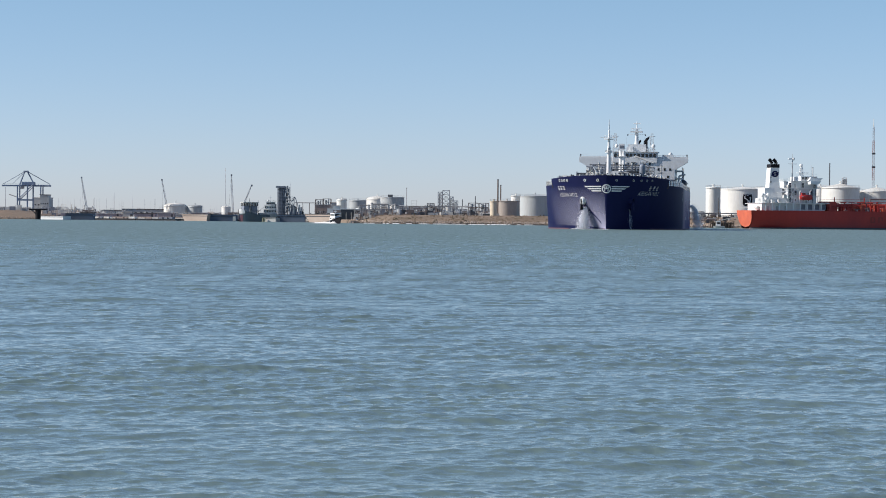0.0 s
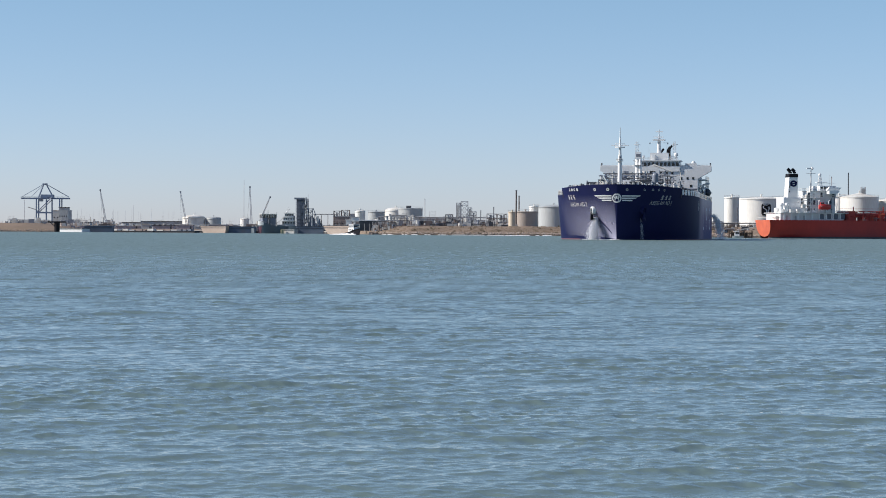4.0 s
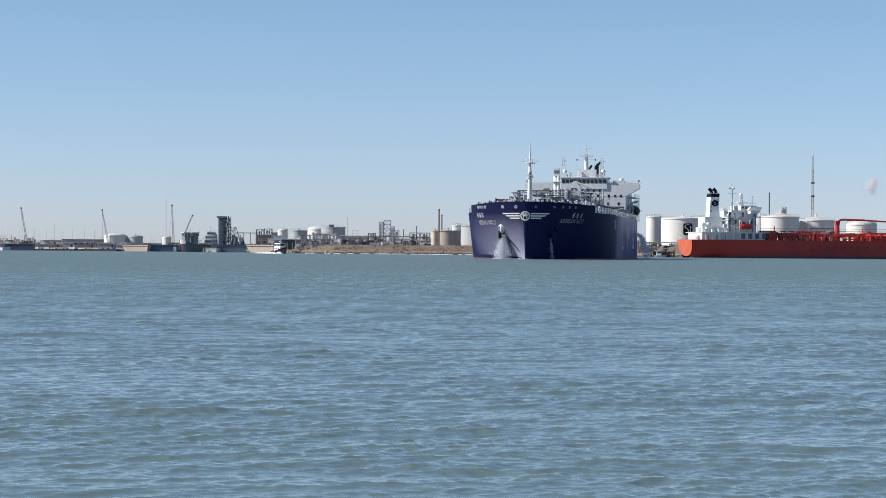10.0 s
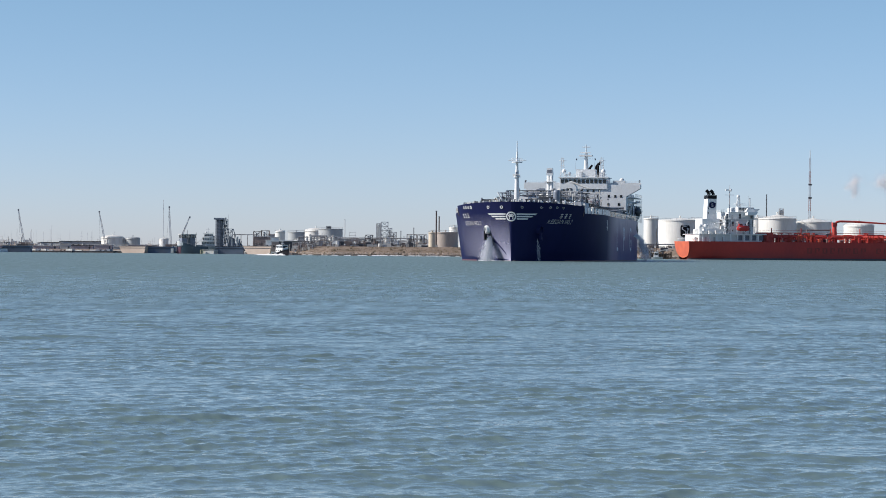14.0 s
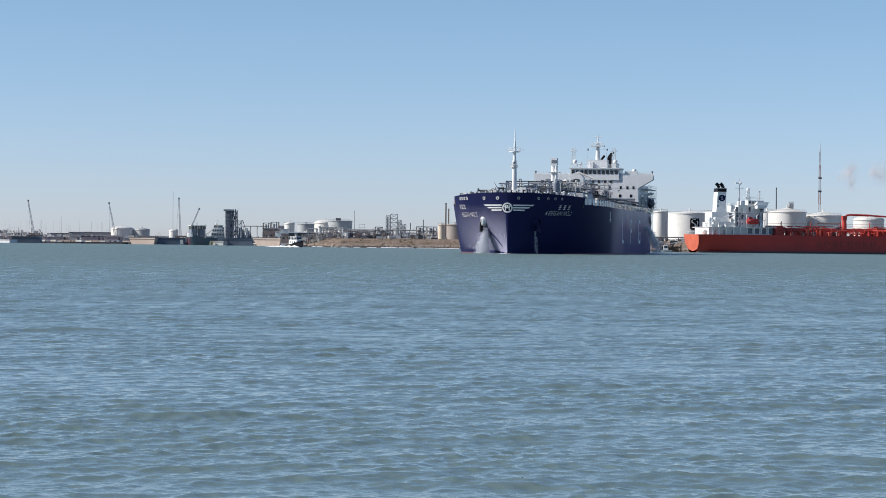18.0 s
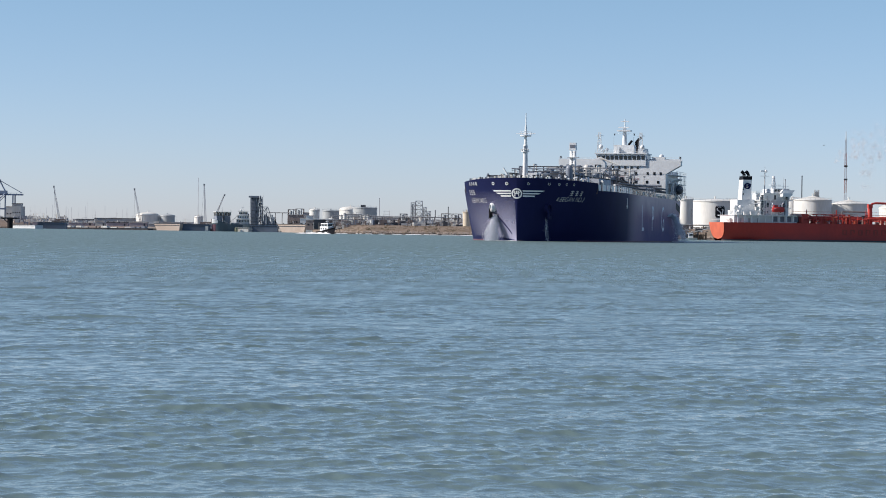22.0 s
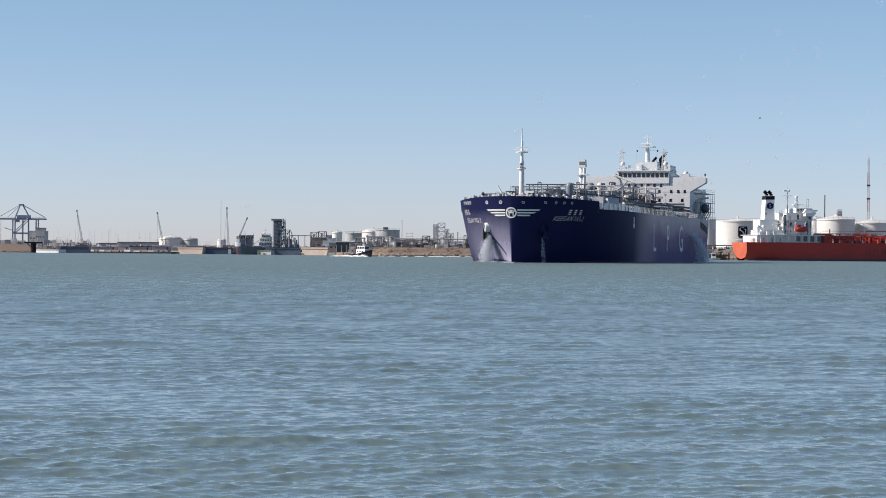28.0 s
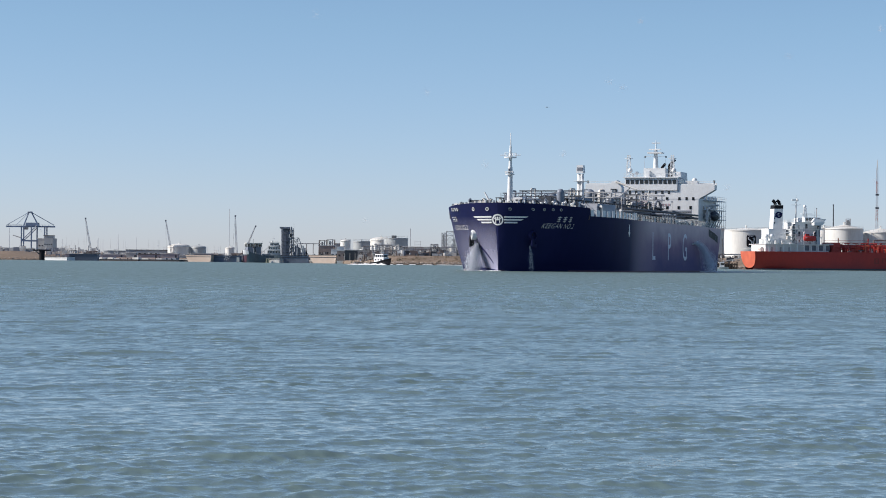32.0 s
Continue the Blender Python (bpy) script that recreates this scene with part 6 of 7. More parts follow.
low_barges = (barge(-302.0, -269.5, 1768, 1.0, PILING, "low weathered barge with pale hatch covers along the bank", 0.0, -18), barge(-267.8, -237.3, 1756, 1.1, PILING, "low dark barge with pale hatch covers along the bank", 0.0, -18))
hrng = random.Random(21)
for bg in low_barges:
    x = 0.8
    while x < 29:
        w = hrng.uniform(2.2, 6.5)
        part("hatch_cover", Mesh().box(x, x + w, 1.2, 6.5, 1.2, 1.2 + hrng.uniform(0.7, 1.6), 0.1), hrng.choice((WORN_WHITE, GREY_CLAD, WORN_WHITE, BRICKISH, PIPE)), bg)
        x += w + hrng.uniform(0.2, 1.4)


def mooring_dolphin():
    x, y = -335.1, 1725
    t = thing("mooring_dolphin", "dark T-shaped mooring dolphin standing in the water", "dolphin", x, y, -1.5)
    zt = 7.8 + 1.5
    part("column", Mesh().tube((0, 0, 0), (0, 0, zt - 0.8), 2.0, 2.0, 14), BLACK, t)
    part("cap", Mesh().box(-6.5, 6.5, -2, 2, zt - 1.0, zt), BLACK, t)
    part("brace", Mesh().tube((-5, 0, zt - 0.9), (-1.2, 0, zt - 4), 0.35, 0.35, 6), DARK_STEEL, t)
    part("lamp_post", Mesh().tube((0, 0, zt), (0, 0, zt + 2), 0.12, 0.12, 6), DARK_STEEL, t)


mooring_dolphin()


def old_ship():
    top = 8.6
    t = thing("old_ship", "laid-up faded green cargo vessel with a pale bow", "ship", -179.2, 1652, 0, 24)

    def half(x, z):
        u = min(1.0, max(0.0, (x + 0.9 * z / top) / 9.0))
        k = min(1.0, max(0.0, z / top))
        return 4.6 * (1 - (1 - u) ** 2.2) ** (1 / (1 + 0.8 * k)) * (0.8 + 0.2 * k)

    def edge(x):
        return 5.0 + 3.6 * max(0.0, 1 - max(0.0, x) / 13) ** 1.6
    xs = [-0.9, -0.5, 0, 0.6, 1.4, 2.4, 3.8, 5.6, 8, 11, 14, 17, 20.5]
    for side, nm in ((-1, "starboard_side"), (1, "port_side")):
        part(nm, Mesh().sheet([[(x, side * half(x, z), z) for z in [-0.5 + (edge(x) + 0.5) * k / 8 for k in range(9)]] for x in xs]), SHIP_GREEN, t, "dark faded green side", sharp=60)
        # white bow top, which also carries the sun's paleness on the flare
        part("bow_plating", Mesh().sheet([[(x - 0.02, side * (half(x, z) + 0.06), z) for z in [5.6 + (edge(x) - 5.6) * k / 4 for k in range(5)]] for x in xs if x < 3.0]), WHITE, t, "white bow bulwark with the sunlit paleness painted in", sharp=60)
        part("bow_boot_topping", Mesh().sheet([[(x - 0.02, side * (half(x, z) + 0.05), z) for z in [-0.4 + 5.2 * k / 4 for k in range(5)]] for x in xs if x < 2.0]), RED_BOOT, t, "faded red lower bow", sharp=60)
        m = Mesh()
        for h in (0.5, 1.0):
            m.path([(x, side * (half(x, edge(x)) - 0.1), edge(x) + h) for x in xs[4:]], 0.06, 4)
        for x in xs[4:]:
            m.tube((x, side * (half(x, edge(x)) - 0.1), edge(x)), (x, side * (half(x, edge(x)) - 0.1), edge(x) + 1.0), 0.06, 0.06, 4)
        part("deck_rail", m, WORN_WHITE, t)
    part("deck", Mesh().sheet([[(x, -half(x, 5) + 0.05, edge(x) - 0.6), (x, half(x, 5) - 0.05, edge(x) - 0.6)] for x in xs if x > -0.4]), DARK_STEEL, t)
    part("transom", Mesh().sheet([[(20.5, -half(20.5, z), z), (20.5, half(20.5, z), z)] for z in (-0.5, 1.5, 3.5, edge(20.5))]), SHIP_GREEN, t)
    part("anchor_pocket", Mesh().tube((1.6, -half(1.6, 5.4) - 0.12, 5.4), (1.9, -half(1.9, 5.4) + 0.1, 5.4), 0.5, 0.5, 8), DARK_STEEL, t)
    for x0, x1 in ((1.2, 6.2), (7.0, 12.2)):
        h = part("deckhouse", Mesh().box(x0 + 0.6, x1 - 0.6, -2.6, 2.6, 5.2, 11.0), TOWER_GREY, t)
        part("deckhouse_roof", Mesh().box(x0 - 0.2, x1 + 0.2, -3.4, 3.4, 13.3, 13.7), WORN_WHITE, h)
        part("window_band", Mesh().box(x0 + 0.3, x1 - 0.3, -2.9, 2.9, 11.0, 13.2), GLASS, h)
        for k in range(5):
            x = x0 + 0.3 + (x1 - x0 - 0.6) * k / 4
            for y in (-2.95, 2.95):
                part("window_post", Mesh().box(x - 0.14, x + 0.14, y - 0.08, y + 0.08, 11.0, 13.3), WORN_WHITE, h)
    part("cargo_hatch", Mesh().box(13.5, 18.5, -2.6, 2.6, 4.4, 6.2), GREY_CLAD, t)
    for x, h in ((6.6, 16.5), (13.0, 15.0)):
        part("mast", Mesh().tube((x, 0, 5), (x, 0, h), 0.18, 0.1, 6).tube((x, -1.4, h - 1.5), (x, 1.4, h - 1.5), 0.07, 0.07, 5), DARK_STEEL, t)
    part("derrick_boom", Mesh().tube((13.0, 0, 7), (18.5, -0.6, 11.5), 0.14, 0.1, 6), RUST, t)


old_ship()


def fender_float():
    t = thing("mooring_float", "pale yellow mooring float beside the old ship", "float", -160.9, 1632, -0.3)
    part("float_body", Mesh().box(-1.1, 1.1, -1.0, 1.0, 0, 3.1, 0.15), mat("faded_yellow_paint", (0.62, 0.56, 0.33), 0.6), t)
    part("float_band", Mesh().box(-0.25, 0.25, -1.06, -0.9, 0.2, 3.0), DARK_STEEL, t)


fender_float()


def work_vessel():
    t = thing("work_vessel", "grey-white work vessel with a stepped bridge behind the barges", "ship", -167.0, 1690, 0)
    part("hull", Mesh().prism([(-1, 0.6), (1.5, -0.6), (10.5, -0.6), (12.0, 1.0), (12.0, 7), (-1, 7)], -0.5, 5.4), SHIP_GREEN, t)
    w = 10.3
    tiers = ((0.2, 1.0, 5.4, 8.6, GREY_CLAD), (0.9, 0.9, 8.6, 11.4, SHIP_WHITE), (2.0, 0.72, 11.4, 14.2, SHIP_WHITE))
    for x0, f, z0, z1, paint in tiers:
        h = part("deckhouse_tier", Mesh().box(x0, x0 + w * f - 1.2, 0.6 + 0.2 * x0, 6.2, z0, z1, 0.15), paint, t)
        part("tier_deck", Mesh().box(x0 - 0.5, x0 + w * f - 0.7, 0.1, 6.6, z1, z1 + 0.16), WORN_WHITE, h)
        for i in range(5):
            x = x0 + 0.6 + (w * f - 2.4) * i / 4
            part("window", Mesh().box(x - 0.4, x + 0.4, 0.52 + 0.2 * x0, 0.7 + 0.2 * x0, z1 - 1.5, z1 - 0.6), GLASS, h)
        m = Mesh().path([(x0 - 0.4, 0.2, z1 + 1.0), (x0 + w * f - 0.8, 0.2, z1 + 1.0)], 0.06, 4)
        for k in range(7):
            x = x0 - 0.4 + (w * f - 0.4) * k / 6
            m.tube((x, 0.2, z1), (x, 0.2, z1 + 1.0), 0.05, 0.05, 4)
        part("tier_rail", m, WORN_WHITE, h)
    part("funnel", Mesh().box(7.6, 9.2, 2.4, 4.4, 8.6, 12.8, 0.15), TOWER_GREY, t)
    part("mast", Mesh().tube((4.6, 3, 14.2), (4.6, 3, 19.0), 0.2, 0.1, 6).tube((3.4, 3, 17.2), (5.8, 3, 17.2), 0.08, 0.08, 5), MAST_GREY, t)
    part("radome", Mesh().ball((3.2, 3, 15.1), 0.7, 10), WHITE, t)


work_vessel()


def dock_tower():
    x0, x1, y = -152.7, -144.8, 1646
    w, zb, zt = x1 - x0, 5.0, 25.0
    t = thing("dock_tower", "dark steel dock tower full of pipework on a barge", "tower", x0, y, zb + 0.3)
    h = zt - zb - 0.3
    part("tower_core", Mesh().box(0.4, w * 0.62, 2.5, 5, 0, h - 1.2), TOWER_GREY, t, "plated dark tower core")
    fr = Mesh()
    for i in range(4):
        for j in (0, 6):
            fr.tube((w * i / 3, j, 0), (w * i / 3, j, h * (1 if i < 2 else 0.97)), 0.22, 0.22, 4)
    part("tower_frame", fr, TOWER_GREY, t)
    for k in range(26):
        u, zz = 0.42 + 0.58 * ((k * 7) % 13) / 13, h * ((k * 5) % 26) / 28
        part("tower_fitting", Mesh().box(w * u, w * u + 0.8, 0.2, 1.6, zz, zz + 1.3 + 0.5 * (k % 3)), (PIPE, TOWER_GREY, DARK_STEEL, GREY_CLAD)[k % 4], t)
    for k in range(1, 8):
        part("platform", Mesh().box(-0.2, w, -0.3, 6.2, h * k / 8, h * k / 8 + 0.18), TOWER_GREY, t)
        part("cross_brace", Mesh().tube((w * 0.4, -0.1, h * (k - 1) / 8), (w, -0.1, h * k / 8), 0.14, 0.14, 4), PIPE, t)
    part("head_platform", Mesh().box(-1.2, w * 0.7, -0.8, 6.8, h - 1.2, h), TOWER_GREY, t)
    for i, u in enumerate((0.62, 0.74, 0.88)):
        part("riser_pipe", Mesh().tube((w * u, 1.5, 0), (w * u, 1.5, h * (0.9 + 0.04 * i)), 0.3, 0.3, 8), (PIPE, WORN_WHITE, RUST)[i], t)
    part("vent_pole", Mesh().tube((w * 1.08, 2, 0), (w * 1.08, 2, h * 1.12), 0.14, 0.08, 6), LATTICE, t)
    s = part("stair_tower", Mesh().lattice((w * 1.25, 3, 0), (w * 1.25, 3, h * 0.62), 2.8, 2.8, 5, 0.16), PIPE, t)
    part("loading_arm", Mesh().path([(w * 1.2, 2, h * 0.45), (w * 1.5, 2, h * 0.62), (w * 1.72, 2, h * 0.38), (w * 1.9, 2, 0.5)], 0.25, 6), PIPE, t)
    drng = random.Random(14)
    for i in range(26):
        u, hh = drng.uniform(0.9, 2.3), drng.uniform(2, 9) * (1.25 - 0.35 * drng.random())
        hh *= max(0.3, 1.5 - 0.5 * u)
        m = Mesh().tube((w * u, drng.uniform(0.5, 5), 0), (w * u, drng.uniform(0.5, 5), hh), drng.uniform(0.1, 0.35), None, 6)
        if i % 2:
            m.tube((w * u - drng.uniform(0.4, 2), 2, hh * 0.8), (w * u + drng.uniform(0.4, 2), 2, hh * 0.8), 0.16, 0.16, 5)
        part("dock_pipe", m, (PIPE, TOWER_GREY, DARK_STEEL, WORN_WHITE, GREY_CLAD)[i % 5], t)
    for i in range(7):
        u = 1.05 + 0.16 * i
        part("deck_equipment", Mesh().box(w * u, w * u + 0.9, 1, 3, 0, 2 + 1.6 * ((i * 7) % 4)), (PIPE, TOWER_GREY, WORN_WHITE)[i % 3], t)


dock_tower()


def timber_pier():
    x0, x1, y = 100.6, 111.4, 1120
    zt = 2.6
    t = thing("timber_pier", "low dark timber landing stage on piles", "pier", x0, y, -1)
    w = x1 - x0
    part("deck", Mesh().box(0, w, 0, 5, zt + 0.3, zt + 0.8), TIMBER, t)
    part("fender_wall", Mesh().box(0.6, w * 0.82, 0.3, 0.6, 0.2, zt + 0.3), TIMBER, t, "dark close-set fender timbers")
    for i in range(10):
        for j in (0.1, 4.8):
            part("pile", Mesh().tube((w * i / 9, j, 0), (w * i / 9, j, zt + (1.3 if i % 3 else 1.9)), 0.24, 0.2, 7), TIMBER, t)
    part("handrail", Mesh().path([(4.0, 0.2, zt + 1.8), (w, 0.2, zt + 1.8)], 0.06, 4), TIMBER, t)
    part("mooring_hook", Mesh().box(6.4, 7.4, 1.0, 2.2, zt + 0.8, zt + 1.7, 0.1), DARK_STEEL, t)
    part("gangway", Mesh().extrude([(2.0, 1.4, zt + 1.2), (2.0, 2.4, zt + 1.2), (2.0, 2.4, zt + 1.55), (2.0, 1.4, zt + 1.55)], (10.6, 0, 2.4)), WORN_WHITE, t, "pale sloping gangway")
    part("light_pole", Mesh().tube((3.8, 3, zt), (3.8, 3, 15.2), 0.16, 0.1, 6), TIMBER, t)
    part("pole_lamp", Mesh().box(3.5, 4.4, 2.8, 3.2, 15.1, 15.35), GREY_CLAD, t)


timber_pier()


def workboat():
    t = thing("workboat", "small white workboat lying at the landing stage", "boat", 101.4, 1116, 0)
    part("hull", Mesh().sheet([[(5.4 * i / 8, -1.0 * math.sin(math.pi * (0.12 + 0.75 * i / 8)) ** 0.6 * f, z) for f, z in ((0.6, -0.2), (1.0, 0.9), (-1.0, 0.9), (-0.6, -0.2))] for i in range(9)]), WORN_WHITE, t)
    part("cabin", Mesh().box(1.2, 3.4, -0.7, 0.7, 0.8, 3.2, 0.15), WHITE, t)
    part("cabin_window", Mesh().box(1.5, 3.1, -0.68, -0.55, 1.9, 2.7), GLASS, t)


workboat()


# ---- the orange tanker at its berth ----
def moored_tanker():
    turn = 10.3
    c, s = math.cos(radians(turn)), math.sin(radians(turn))
    # starboard corner of the transom
    cx, cy = 112.9, 1050.0
    HB = 14.0
    t = thing("moored_tanker", "orange-red products tanker moored at the terminal, stern first", "ship", cx - s * 11.5, cy + c * 11.5, 0, turn)

    def ty(x, z):
        k = min(1, max(0, z / 8))
        u = min(1, max(0.0, x / 26))
        lo, hi = 4.5 + (HB - 4.5) * u ** 0.6, 11.5 + (HB - 11.5) * u ** 0.7
        y = lo + (hi - lo) * k ** 0.55
        if x > 130:
            y *= max(0.0, 1 - ((x - 130) / 46) ** 2)
        return y
    top = 8.1
    xs = [0, 1, 2.5, 4.5, 7, 10, 14, 19, 25, 32] + list(range(42, 131, 11)) + [138, 146, 154, 162, 170, 175.5]
    for side, nm in ((-1, "starboard_side_plating"), (1, "port_side_plating")):
        m = Mesh()
        m.sheet([[(x - (0.0 if x > 3 else 0.9 * max(0, (z / 8)) * (1 - x / 3)), side * ty(x, z), z) for z in [-1 + (top + 1 + (2.5 if x > 150 else 0)) * j / 9 for j in range(10)]] for x in xs])
        part(nm, m, ORANGE, t, sharp=60)
    m = Mesh()
    ring = []
    n = 14
    for j in range(n + 1):
        z = 0.6 + (top - 0.6) * j / n
        w = 11.5 * (1 - (1 - j / n) ** 2.4) ** (1 / 2.4)
        ring.append((-0.95 * z / 8, -w, z))
    ring += [(-0.95 * p[2] / 8, -p[1], p[2]) for p in reversed(ring)]
    m.add(ring, [tuple(range(len(ring)))])
    part("transom", m, TRANSOM, t, "bright orange rounded transom")
    part("boot_topping", Mesh().sheet([[(x, -ty(x, 0.3) - 0.05, z) for z in (-0.4, 0.8)] for x in xs]), DARK_STEEL, t)
    part("deck", Mesh().sheet([[(x, -ty(x, 8) + 0.03, top - 0.15), (x, ty(x, 8) - 0.03, top - 0.15)] for x in xs]), ORANGE_DECK, t)
    for i in range(12):
        if i == 8:
            continue
        x = 53 + 3.6 * i
        m = Mesh()
        m.box(x, x + 2.3, -HB - 0.06, -HB - 0.01, 5.1, 5.5).box(x, x + 0.7, -HB - 0.06, -HB - 0.01, 3.0, 5.1).box(x + 1.6, x + 2.3, -HB - 0.06, -HB - 0.01, 3.0 + (i % 2), 5.1)
        if i % 3 != 1:
            m.box(x + 0.7, x + 1.6, -HB - 0.06, -HB - 0.01, 3.0, 3.45)
        part("hull_letter_bar", m, LETTER_RED, t, "dark worn painted letter shown as a bar")
    # after house, in tiers
    part("poop_house", Mesh().box(4, 33, -11, 11, 8, 11.2), WHITE, t)
    house = part("lower_house", Mesh().box(16.5, 29.5, -9.5, 9.5, 11.2, 18), SHIP_WHITE, t)
    part("upper_house", Mesh().box(18.2, 30.2, -8.5, 8.5, 18, 21.2), SHIP_WHITE, t)
    part("bridge_house", Mesh().box(22.8, 30.2, -8, 8, 21.2, 23.4), SHIP_WHITE, t)
    w = part("bridge_wing", Mesh().extrude([(25.5, -13.5, 19.8), (29.2, -13.5, 19.8), (30.4, -13.5, 21.2), (25.5, -13.5, 21.2)], (0, 27, 0)), WHITE, t)
    for i in range(5):
        part("bridge_window", Mesh().box(23.3 + 1.4 * i, 24.3 + 1.4 * i, -8.06, -8.0, 22.0, 23.0), GLASS, t)
    for z in (12.6, 15.4):
        for i in range(6):
            part("porthole", Mesh().box(17.5 + 2.0 * i, 18.0 + 2.0 * i, -9.56, -9.5, z, z + 0.7), GLASS, house)
    for i in range(9):
        part("poop_stanchion", Mesh().box(5 + 3.2 * i, 5.35 + 3.2 * i, -13.0, -12.7, 8, 11.2), WHITE, t)
    part("boat_deck", Mesh().box(3.5, 34.5, -13.2, 13.2, 11.2, 11.45), WHITE, t)
    for z, x0, x1, y in ((12.5, 4, 34, -13.1), (12.0, 4, 34, -13.1), (19.1, 18, 29.5, -9.4), (24.4, 22.8, 30, -8)):
        part("handrail", Mesh().path([(x0, y, z), (x1, y, z)], 0.07, 4), WHITE, t)
    part("stern_rail", Mesh().path([(0, -11, 9.2), (0, 11, 9.2)], 0.08, 4).path([(0, -11.2, 9.2), (5, -12.4, 9.2)], 0.08, 4), WORN_WHITE, t)
    # open poop: dark bays between the stanchions, doors, ladders and tier decks
    for i in range(5, 9):
        part("poop_bay", Mesh().box(5.5 + 3.2 * i, 7.9 + 3.2 * i, -11.06, -11.0, 8.6, 10.9), TOWER_GREY, t)
    for x, z in ((6.5, 8.2), (10.5, 8.2), (14.5, 8.2), (18.0, 11.5), (24.5, 11.5), (19.5, 18.1)):
        part("steel_door", Mesh().box(x, x + 0.8, -11.07 if z < 10 else (-9.57 if z < 15 else -8.57), -10.99 if z < 10 else (-9.49 if z < 15 else -8.49), z, z + 1.9), GREY_CLAD, t)
    for z, x0, x1, y in ((14.6, 15.8, 30.2, 10.6), (18.0, 15.8, 30.4, 10.6), (21.2, 18.0, 31.0, 9.4)):
        d = part("tier_deck", Mesh().box(x0, x1, -y, y, z - 0.12, z + 0.08), WHITE, t)
        m = Mesh()
        for hh in (0.55, 1.1):
            m.path([(x0, y, z + hh), (x0, -y, z + hh), (x1, -y, z + hh)], 0.06, 4)
        for k in range(8):
            m.tube((x0 + (x1 - x0) * k / 7, -y, z), (x0 + (x1 - x0) * k / 7, -y, z + 1.1), 0.05, 0.05, 4)
            m.tube((x0, -y + 2 * y * k / 7, z), (x0, -y + 2 * y * k / 7, z + 1.1), 0.05, 0.05, 4)
        part("tier_rail", m, WORN_WHITE, d)
    for k in range(10):
        part("tier_stanchion", Mesh().tube((16.2 + 1.5 * k, -10.4, 11.4), (16.2 + 1.5 * k, -10.4, 14.5), 0.1, 0.1, 5), WHITE, t)
    for x, y, z in ((5.5, -9, 11.4), (8.4, -10.5, 11.4), (11.2, -11.5, 11.4), (14.0, -10.0, 13.6), (16.8, -7, 18.1)):
        part("poop_locker", Mesh().box(x, x + 1.5, y - 0.9, y + 0.9, z, z + 1.5), WORN_WHITE, t)
    for x in (3.2, 5.6, 7.4):
        part("mooring_winch", Mesh().tube((x, -8, 9.2), (x, -5, 9.2), 0.8, 0.8, 10).box(x - 0.5, x + 0.5, -8.5, -8, 8, 10), WORN_WHITE, t)
    part("provision_crane", Mesh().tube((17.0, -9.0, 11.4), (17.0, -9.0, 17.0), 0.4, 0.35, 8).tube((17.0, -9.0, 17.0), (11.4, -9.6, 16.0), 0.28, 0.2, 6), WHITE, t)
    part("inner_stair", Mesh().tube((23.5, -10.0, 14.7), (20.5, -10.0, 18), 0.3, 0.3, 4), WHITE, t)
    part("sloped_wing_screen", Mesh().extrude([(25.0, -11.8, 21.2), (30.2, -11.8, 21.2), (31.6, -11.8, 22.6), (26.2, -11.8, 22.9)], (0, 2.4, 0)), WHITE, t)
    # added dark strip for shade at the house's after corner, pipes and lockers beside it
    lt = part("ladder_trunk", Mesh().box(16.7, 17.7, -9.95, -9.6, 12.0, 20.4), DARK_STEEL, t, "dark strip for the shaded gap beside the house")
    # white bars added across the strip
    for k in range(12):
        part("rung", Mesh().tube((16.75, -10.0, 12.5 + 0.65 * k), (17.65, -10.0, 12.5 + 0.65 * k), 0.06, 0.06, 4), WHITE, lt)
    for x, z0, z1 in ((18.6, 14.7, 18.0), (27.6, 11.5, 17.8), (29.0, 14.7, 21.0)):
        part("vent_pipe", Mesh().tube((x, -9.8, z0), (x, -9.8, z1), 0.2, 0.2, 6), PIPE, t)
    for x, z in ((19.4, 15.0), (23.0, 18.4), (26.6, 15.0), (28.4, 18.4)):
        part("open_doorway", Mesh().box(x, x + 0.9, -9.66 if z < 17 else -8.66, -9.5 if z < 17 else -8.5, z, z + 2.0), DARK_STEEL, t)
    # funnel with a black top and a ring logo
    f = part("funnel", Mesh().extrude([(9.7, -3.0, 18), (14.1, -3.0, 18), (14.3, -3.0, 27.2), (10.3, -3.0, 27.2)], (0, 6.0, 0)), WHITE, t, "white funnel with a black top")
    part("funnel_top", Mesh().extrude([(10.2, -3.05, 27.2), (14.35, -3.05, 27.2), (14.4, -3.05, 28.8), (10.4, -3.05, 28.8)], (0, 6.1, 0)), BLACK, f)
    for x in (11.6, 13.6):
        part("exhaust_pipe", Mesh().tube((x, 0, 29), (x, 0, 29.8), 0.75, 0.75, 10).tube((x, 0, 29.8), (x - 1.2, 0, 31.0), 0.75, 0.75, 10), BLACK, f)
    m = Mesh()
    ring = [[(12.3 + r * 1.1 * math.cos(a), -3.07, 24.4 + r * math.sin(a)) for r in (0.68, 1.45)] for a in [2 * math.pi * i / 18 for i in range(19)]]
    m.sheet(ring).add([(10.4, -3.09, 23.5), (11.4, -3.09, 23.5), (12.6, -3.09, 24.7), (11.6, -3.09, 24.7)], [(0, 1, 2, 3)]).add([(12.0, -3.09, 24.1), (13.0, -3.09, 24.1), (14.2, -3.09, 25.3), (13.2, -3.09, 25.3)], [(0, 1, 2, 3)])
